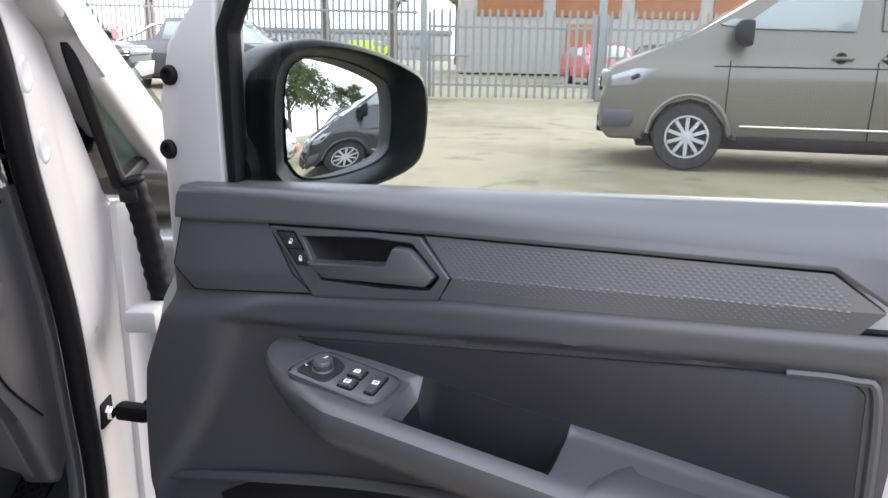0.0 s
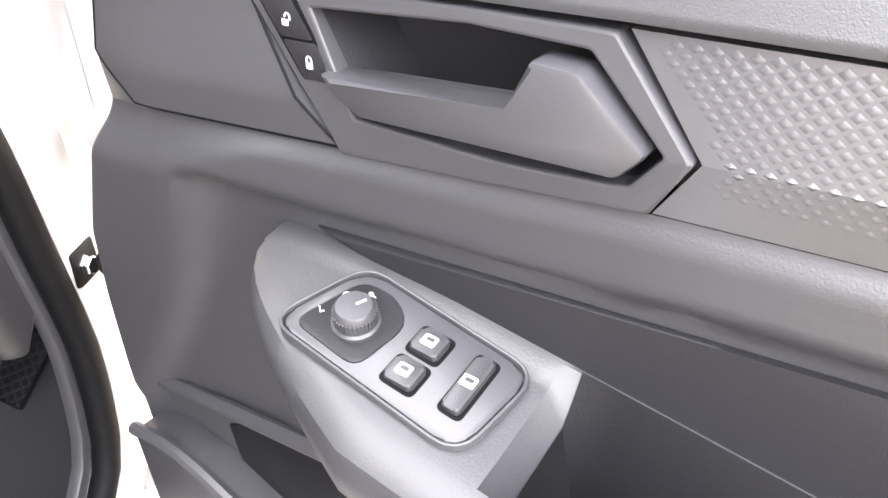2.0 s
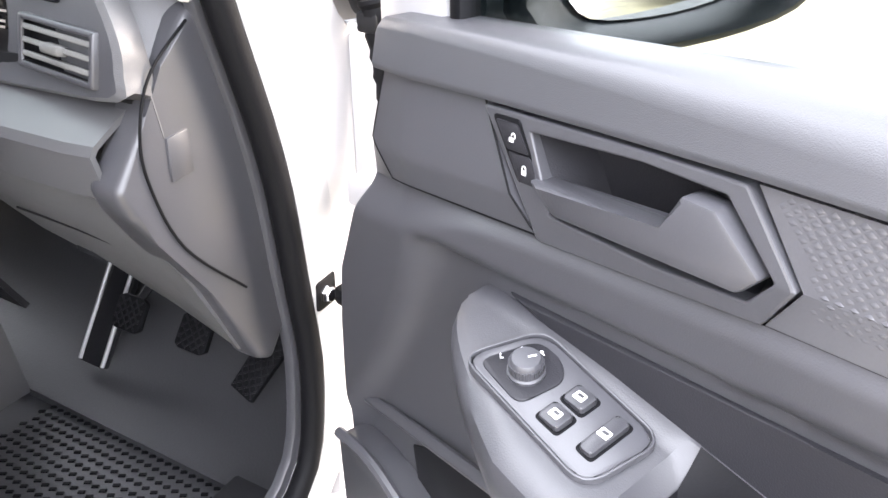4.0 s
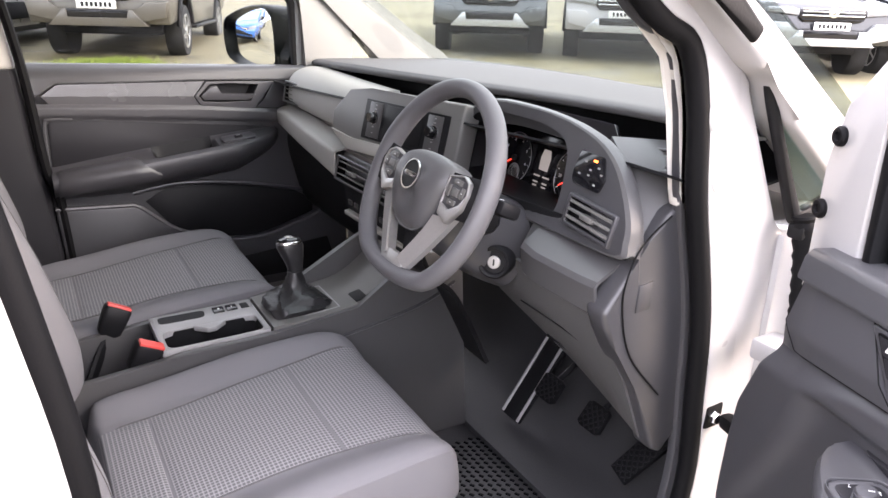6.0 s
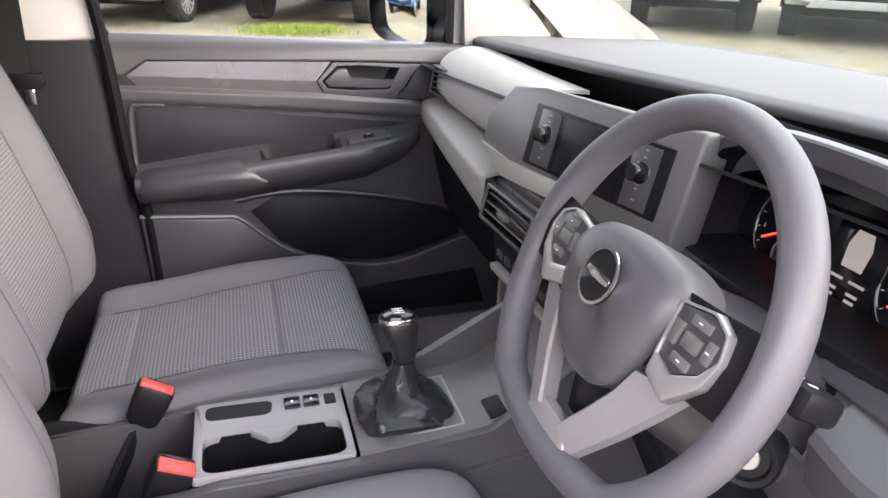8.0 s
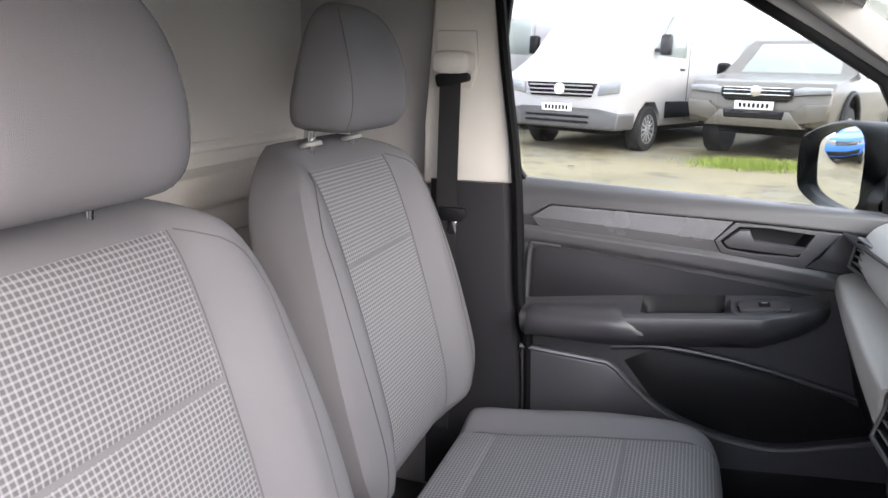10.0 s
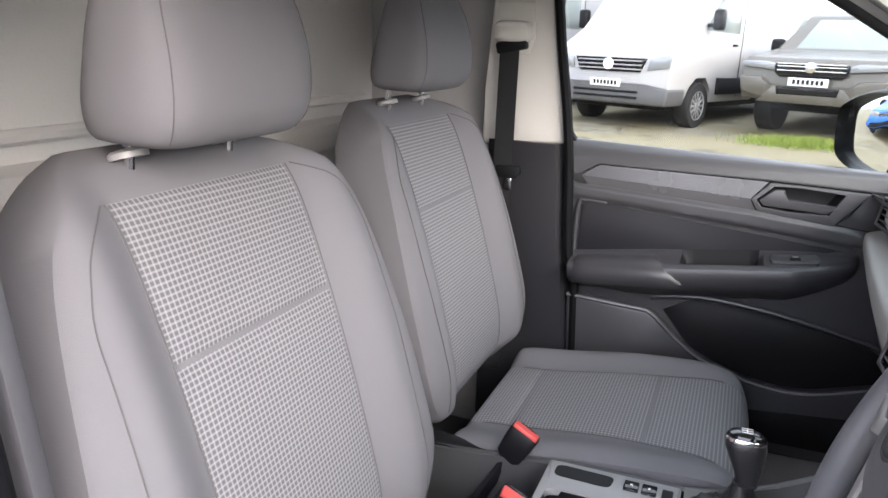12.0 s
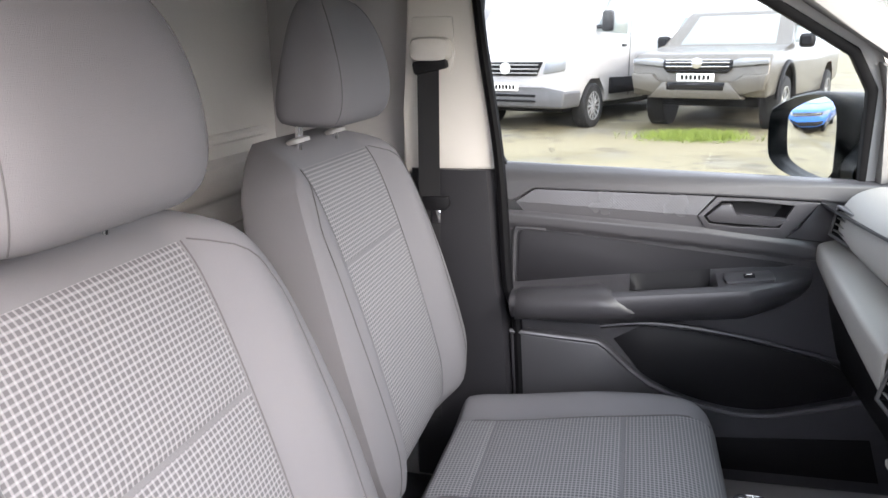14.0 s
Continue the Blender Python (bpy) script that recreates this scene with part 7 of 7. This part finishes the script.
        part("sill_skirt", prism([(1.40, 0.27), (3.32, 0.27), (3.34, 0.37), (1.38, 0.37)], fs, 0.90, 0.956, 0.008), PLASTIC_DARK, ob, "black sill skirt")
        part("corner_intake", prism([(0.03, 0.42), (0.30, 0.42), (0.36, 0.50), (0.34, 0.60), (0.04, 0.62)], fs, 0.90, 0.953, 0.006), PLASTIC, ob)
        part("lamp_core", rbox((0.02, 0.10, 0.05), pose(s * 0.948, 0.34, 0.94, 25), 0.01), GLOSS_BLACK, ob)
        part("arch_liner", turned([(0.37, -0.13), (0.38, 0.0), (0.37, 0.08), (0.0, 0.08)], Matrix.Translation((s * 0.80, 0.90, 0.415)) @ Matrix.Rotation(radians(-90 * s), 4, "Y"), 28), RUBBER, ob)
        for y in (2.28, 2.72):
            h = part("door_handle", rbox((0.035, 0.20, 0.032), pose(s * 0.966, y, 1.155), 0.012), paint, ob)
            part("handle_cup", turned([(0.0, 0.0), (0.05, 0.001), (0.055, 0.003)], Matrix.Translation((s * 0.942, y - 0.02, 1.155)) @ Matrix.Rotation(radians(90 * s), 4, "Y"), 20), PLASTIC_DARK, h)
        part("door_mirror", loft([ring_of(pose(s * 1.09, 1.38 + d, 1.38, 90), a, b, 0, 3.5, 18) for d, a, b in ((0.02, 0.10, 0.12), (-0.04, 0.115, 0.135), (-0.10, 0.10, 0.12), (-0.15, 0.05, 0.06))], True, True), PLASTIC_DARK, ob, "black door mirror")
        part("mirror_foot", rbox((0.14, 0.08, 0.06), pose(s * 0.97, 1.36, 1.29), 0.02), PLASTIC_DARK, ob)
        part("tail_lamp", rbox((0.06, 0.05, 0.42), pose(s * 0.90, 4.86, 1.05), 0.015), mat("red_lamp", (0.5, 0.02, 0.02), 0.2), ob, "red tail lamp")
        part("arch", tube([(s * 0.945, 0.90 + 0.41 * math.cos(a), 0.33 + 0.44 * math.sin(a)) for a in (math.pi * (0.03 + 0.94 * k / 10) for k in range(11))], 0.025, 8, 2), paint, ob)
        for y in (0.90, 3.85):
            wheel_at(ob, s * 0.84, y, 0.345, 0.22, s, PAINT_SILVER, 10)
    return ob


def heading(x, y, deg):
    return pose(x, y, rise(x, y), 0, 0, deg)


# nose along -y turned by the angle: 90 points the nose along +x
pickup("bronze grey pickup parked on weathered concrete", heading(-10.1, 1.22, 68), PAINT_BRONZE, PAINT_BRONZE)
big_van("tall white panel van parked beside a pickup", heading(-10.3, -1.50, 68), WHITE)
big_van("tall white panel van at the end of the row", heading(-11.3, -4.3, 68), WHITE)
pickup("slate grey pickup with silver skid plate", heading(-9.2, 7.1, 56), PAINT_SLATE, PAINT_SLATE, False)
pickup("white pickup with silver skid plate", heading(-7.75, 8.75, 50), WHITE, WHITE)
pickup("black pickup with white skid plate", heading(-5.4, 10.6, 56), PAINT_BLACK, PAINT_SILVER)
pickup("black pickup with silver bumper at the far end of the row", heading(-4.4, 12.6, 56), PAINT_BLACK, PAINT_SILVER)
pickup("black pickup with chrome sports bar parked along the fence", heading(-1.96, 17.64, 68), PAINT_BLACK, PAINT_BLACK, sports_bar=True)
mid_van("bronze grey panel van with bright side strip, parked by the gate", heading(3.23, 9.12, -102) @ Matrix.Diagonal((1.05, 1.05, 1.05, 1)), PAINT_GREY)

# the van's own road wheels and plain rear body (own_wheels)
for sx in (-1, 1):
    for yy in (1.72, -1.05):
        wheel_at(body, 0.03 + sx * 0.74, yy, 0.32, 0.20, sx, PAINT_SILVER, 8)
part("load_body", hull([(-0.70, 0.30), (-0.70, 1.72), (-2.2, 1.74), (-2.32, 1.55), (-2.36, 0.45), (-2.25, 0.30), (-1.45, 0.30), (-1.40, 0.55), (-1.22, 0.70), (-0.88, 0.70), (-0.72, 0.55)], 0.88, Matrix.Translation((0.01, 0, 0)), 0.06, 1.0, 0.03), WHITE, body, "plain white load body")
part("front_underbody", hull([(1.36, 0.62), (1.36, 0.95), (2.28, 0.80), (2.34, 0.40), (2.25, 0.28), (2.12, 0.30), (2.06, 0.55), (1.88, 0.70), (1.56, 0.70)], 0.84, Matrix.Translation((0.03, 0, 0)), 0.0, 1.0, 0.02), WHITE, body)


def hatchback(label, m, paint):
    """A small parked car; its nose looks along -y."""
    ob = thing("parked_car", label, "car", m, "parked cars")
    p = [(0.06, 0.30), (0.0, 0.5), (0.06, 0.72), (0.9, 0.92), (1.55, 1.38), (2.0, 1.46), (3.2, 1.42), (3.85, 1.05), (3.95, 0.6), (3.9, 0.32), (3.45, 0.30), (3.38, 0.55), (3.1, 0.66), (2.82, 0.55), (2.75, 0.28), (1.12, 0.28), (1.05, 0.55), (0.78, 0.66), (0.5, 0.55), (0.44, 0.30)]
    part("body", hull(p, 0.86, tumble=0.35, zt=0.95), paint, ob)
    part("windscreen", prism([(-0.66, 0.03), (0.66, 0.03), (0.56, 0.70), (-0.56, 0.70)], frame_of(Vector((0, 0.95, 0.955)), (1, 0, 0), (0, 0.82, 0.57)), 0.0, 0.012, 0.004), WINDOW, ob)
    part("rear_window", prism([(-0.60, 0.0), (0.60, 0.0), (0.52, 0.42), (-0.52, 0.42)], frame_of(Vector((0, 3.84, 1.08)), (-1, 0, 0), (0, -0.85, 0.5)), 0.0, 0.012, 0.004), WINDOW, ob)
    for s in (-1, 1):
        fs = Matrix(((0, 0, s, 0), (1, 0, 0, 0), (0, 1, 0, 0), (0, 0, 0, 1)))
        part("side_window", prism([(1.2, 0.95), (1.62, 1.30), (3.05, 1.32), (3.45, 0.98)], fs, 0.72, 0.83, 0.01), WINDOW, ob)
        part("headlight", prism([(s * 0.5, 0.6), (s * 0.82, 0.64), (s * 0.82, 0.76), (s * 0.55, 0.72)], Matrix(((1, 0, 0, 0), (0, 0, 1, 0), (0, 1, 0, 0), (0, 0, 0, 1))), 0.0, 0.3, 0.01), LAMP, ob)
        for y in (0.78, 3.1):
            wheel_at(ob, s * 0.76, y, 0.30, 0.18, s, PAINT_SILVER, 5)
    p = part("number_plate", rbox((0.50, 0.012, 0.11), pose(0, -0.01, 0.42), 0.004), PLATE, ob)
    return ob


# ---- palisade gate and fence ----
GALV = mat("galvanised_steel", (0.24, 0.25, 0.25), 0.5, metal=0.35, bump=0.15, scale=60)
pale_bm = prism([(-0.034, 0.0), (0.034, 0.0), (0.034, 2.02), (0.014, 2.12), (0.0, 2.06), (-0.014, 2.12), (-0.034, 2.02)], Matrix(((1, 0, 0, 0), (0, 0, 1, 0), (0, 1, 0, 0), (0, 0, 0, 1))), -0.004, 0.006)
first_pale = part("pale", pale_bm, GALV, None, angle=20)
PALE = first_pale.data
bpy.data.objects.remove(first_pale)


def palisade(name, label, category, a, b, pitch, tall=1.0):
    """Pales and rails from a to b on the ground."""
    a, b = Vector((*a, 0)), Vector((*b, 0))
    ob = thing(name, label, category, Matrix())
    d = (b - a)
    n = int(d.length / pitch)
    ang = math.atan2(d.y, d.x)
    for i in range(n):
        p = a + d * ((i + 0.5) / n)
        o = new("pale", PALE)
        o.parent = ob
        o.matrix_basis = Matrix.Translation((p.x, p.y, rise(p.x, p.y) + 0.05)) @ Matrix.Rotation(ang, 4, "Z") @ Matrix.Diagonal((1, 1, tall, 1))
    for z in (0.35, 1.72 * tall):
        ends = [Vector((q.x, q.y + 0.04, rise(q.x, q.y) + z)) for q in (a, b)]
        along = frame_of((ends[0] + ends[1]) / 2, ends[1] - ends[0], (-d.y, d.x, 0))
        part("rail", rbox(((ends[1] - ends[0]).length, 0.05, 0.06), along, 0.006), GALV, ob)
    return ob


def gate_post(x, y, h, r):
    g = part("post", rbox((r, r, h), pose(x, y, rise(x, y) + h / 2), 0.01), GALV, None)
    return tagged(g, "square galvanised steel gate post", "gate post", "gate posts")


GY = 18.4
for leaf in ((0.95, 5.0), (5.25, 9.3)):
    g = palisade("palisade_gate", "closed galvanised palisade gate leaf", "gate", (leaf[0], GY), (leaf[1], GY), 0.19)
    for x in leaf:
        part("stile", rbox((0.08, 0.06, 2.0), pose(x, GY + 0.04, rise(0, GY) + 1.05), 0.008), GALV, g)
    part("slide_bolt", rbox((0.9, 0.04, 0.06), pose(leaf[0] + 0.5, GY - 0.05, rise(0, GY) + 1.05), 0.008), GALV, g)
for x in (0.8, 5.12, 9.5):
    gate_post(x, GY, 2.9, 0.16)
palisade("palisade_fence", "galvanised palisade fence along the yard", "fence", (0.65, GY), (-22.0, 27.0), 0.17, 1.18)
palisade("palisade_fence", "galvanised palisade fence along the yard", "fence", (9.7, GY), (24.0, GY - 2.0), 0.24)

# ---- beyond the gate ----
RUST = mat("rust_brown_cladding", (0.30, 0.13, 0.06), 0.8, bump=0.4, scale=30, vary=0.3)
RENDER = mat("pale_render", (0.36, 0.34, 0.31), 0.85, bump=0.3, scale=20, vary=0.1)
hall = thing("workshop_building", "pale workshop with rust brown wall panels behind the gate", "building")
HY = 34.0
part("wall", rbox((26, 6, 7), pose(15, HY + 3, 4.0), 0.05), RENDER, hall)
part("roof", rbox((26.6, 6.6, 0.3), pose(15, HY + 3, 7.6), 0.05), GALV, hall)
for i in range(6):
    part("wall_panel", rbox((2.9, 0.12, 2.6), pose(4.2 + i * 3.5, HY - 0.05, 4.3), 0.03), RUST, hall)
    if i in (1, 4):
        part("wall_panel", rbox((1.9, 0.12, 2.0), pose(4.2 + i * 3.5, HY - 0.05, 1.7), 0.03), RUST, hall)
hatchback("small red car parked beyond the gate", heading(7.2, 24.5, 10), PAINT_RED)
hatchback("red car parked past the pickups", heading(-8.0, 19.5, 20), PAINT_RED)
hatchback("small dark car parked beyond the gate", heading(9.6, 24.5, 8), PAINT_SLATE)
LIME = mat("lime_yellow_paint", (0.50, 0.62, 0.02), 0.4, vary=0.05)
mid_van("lime yellow van parked beyond the fence", heading(-3.6, 78, 95), LIME)
mid_van("white van parked beyond the fence", heading(-12.5, 76.0, 95), WHITE)
shed = thing("low_building", "long pale low building behind the fence", "building")
part("wall", rbox((30, 6, 3.0), pose(-13, 92, 2.0), 0.05), RENDER, shed)
part("roof", rbox((30.5, 6.5, 0.5), pose(-13, 92, 3.75), 0.05), GALV, shed)
for i in range(8):
    part("window", rbox((2.2, 0.1, 1.2), pose(-26 + i * 3.5, 88.95, 2.4), 0.03), WINDOW, shed)

# ---- trees ----
BARK = mat("grey_brown_bark", (0.12, 0.09, 0.065), 0.9, bump=0.8, scale=30)
LEAF = mat("autumn_green_leaves", (0.075, 0.10, 0.03), 0.7, vary=0.35, scale=8)
LEAF2 = mat("yellowing_leaves", (0.14, 0.13, 0.05), 0.7, vary=0.35, scale=8)


def tree(label, m, height, spread, leaves, leafmat, seed, tall=False):
    ob = thing("tree", label, "tree", m, "trees")
    rnd = random.Random(seed)
    bm = tube([(0, 0, 0), (0.1, 0.05, height * 0.3), (0.0, 0.15, height * 0.6), (0.1, 0, height * 0.9)], lambda t: 0.028 * height * (1 - 0.9 * t), 8, 3)
    tips = []
    for i in range(16):
        h = height * (0.22 + 0.65 * i / 16)
        a = i * 2.4 + rnd.random()
        ln = spread * (1.0 - 0.55 * abs(i / 16 - 0.35)) * rnd.uniform(0.7, 1.0)
        p0 = Vector((0.05, 0.08, h))
        p1 = p0 + Vector((math.cos(a) * ln * 0.5, math.sin(a) * ln * 0.5, ln * (0.5 if not tall else 1.2)))
        p2 = p0 + Vector((math.cos(a) * ln, math.sin(a) * ln, ln * (0.6 if not tall else 2.0)))
        tube([p0, p1, p2], lambda t: 0.010 * height * (1 - 0.85 * t), 5, 2, bm=bm)
        tips += [p1, (p1 + p2) / 2, p2]
    part("trunk", bm, BARK, ob)
    verts, faces = [], []
    for i in range(leaves):
        c = rnd.choice(tips) + Vector((rnd.gauss(0, 1), rnd.gauss(0, 1), rnd.gauss(0, 0.8))) * spread * 0.17
        u = Vector((rnd.gauss(0, 1), rnd.gauss(0, 1), rnd.gauss(0, 1))).normalized() * rnd.uniform(0.10, 0.24)
        w = u.orthogonal() * rnd.uniform(0.5, 0.9)
        k = len(verts)
        verts += [c - u, c + w, c + u, c - w]
        faces.append((k, k + 1, k + 2, k + 3))
    me = bpy.data.meshes.new("crown")
    me.from_pydata([tuple(v) for v in verts], [], faces)
    me.materials.append(leafmat)
    cr = new("crown", me)
    cr.parent = ob
    cr["kind"] = "stuff"
    return ob


oak = tree("broad leafy tree turning yellow behind the yard", heading(6, -52, 0), 11, 4.2, 5000, LEAF, 3)
for x, y, r, s in ((52, -16, 30, 0.95), (56, -23, 60, 1.1), (60, -11, 95, 0.75), (64, -5, 140, 0.7), (50, -30, 170, 1.0), (48, -38, 20, 0.9), (-4, -50, 40, 0.9), (14, -56, 80, 1.1), (-16, -58, 120, 0.8), (24, -48, 200, 0.85), (-30, -60, 10, 1.0), (36, -52, 300, 1.0)):
    copy_thing(oak, pose(x, y, 0, 0, 0, r) @ Matrix.Diagonal((s, s, s, 1)))
pop = tree("tall thinning poplar beyond the fence", heading(-2, 48, 0), 13, 1.6, 1500, LEAF2, 8, True)
for x, y, s in ((-6.5, 50, 1.1), (-20, 55, 1.0), (2.5, 60, 1.15), (-28, 50, 0.9)):
    copy_thing(pop, pose(x, y, 0.5, 0, 0, x * 40) @ Matrix.Diagonal((s, s, s, 1)))

# ---- behind the van, as its mirrors show ----
mid_van("blue panel van parked behind the row", heading(-6.9, -7.9, 160), PAINT_BLUE)
big_van("white panel van parked behind the blue one", heading(-11.5, -18.0, 160), WHITE)
mid_van("dark grey panel van parked across the yard", heading(8.2, -1.65, -26), PAINT_BLACK)
mid_van("dark grey panel van parked across the yard", heading(14.2, -3.4, -20), PAINT_SLATE)
mid_van("white panel van with yellow plate parked across the yard", heading(14.6, -5.6, 90), WHITE)
hatchback("red car parked across the yard", heading(17.5, -6.4, 90), PAINT_RED)
# grass growing from a joint
GRASS = mat("bright_grass", (0.20, 0.26, 0.045), 0.8, vary=0.3, scale=30)
rnd = random.Random(5)
verts, faces = [], []
for i in range(2600):
    mid = -9.7
    cx, cy = rnd.gauss(mid, 0.22), rnd.gauss(1.20, 0.32)
    h, a = rnd.uniform(0.03, 0.15) * math.exp(-((cx - mid) / 0.5) ** 2), rnd.uniform(0, 6.28)
    k = len(verts)
    verts += [(cx, cy, rise(cx, cy)), (cx + 0.012 * math.cos(a), cy + 0.012 * math.sin(a), rise(cx, cy)), (cx + rnd.gauss(0, 0.05), cy + rnd.gauss(0, 0.05), h + rise(cx, cy))]
    faces.append((k, k + 1, k + 2))
me = bpy.data.meshes.new("grass_tuft")
me.from_pydata(verts, [], faces)
me.materials.append(GRASS)
tagged(new("grass_tuft", me), "bright green grass tuft on concrete", "grass", kind="stuff")
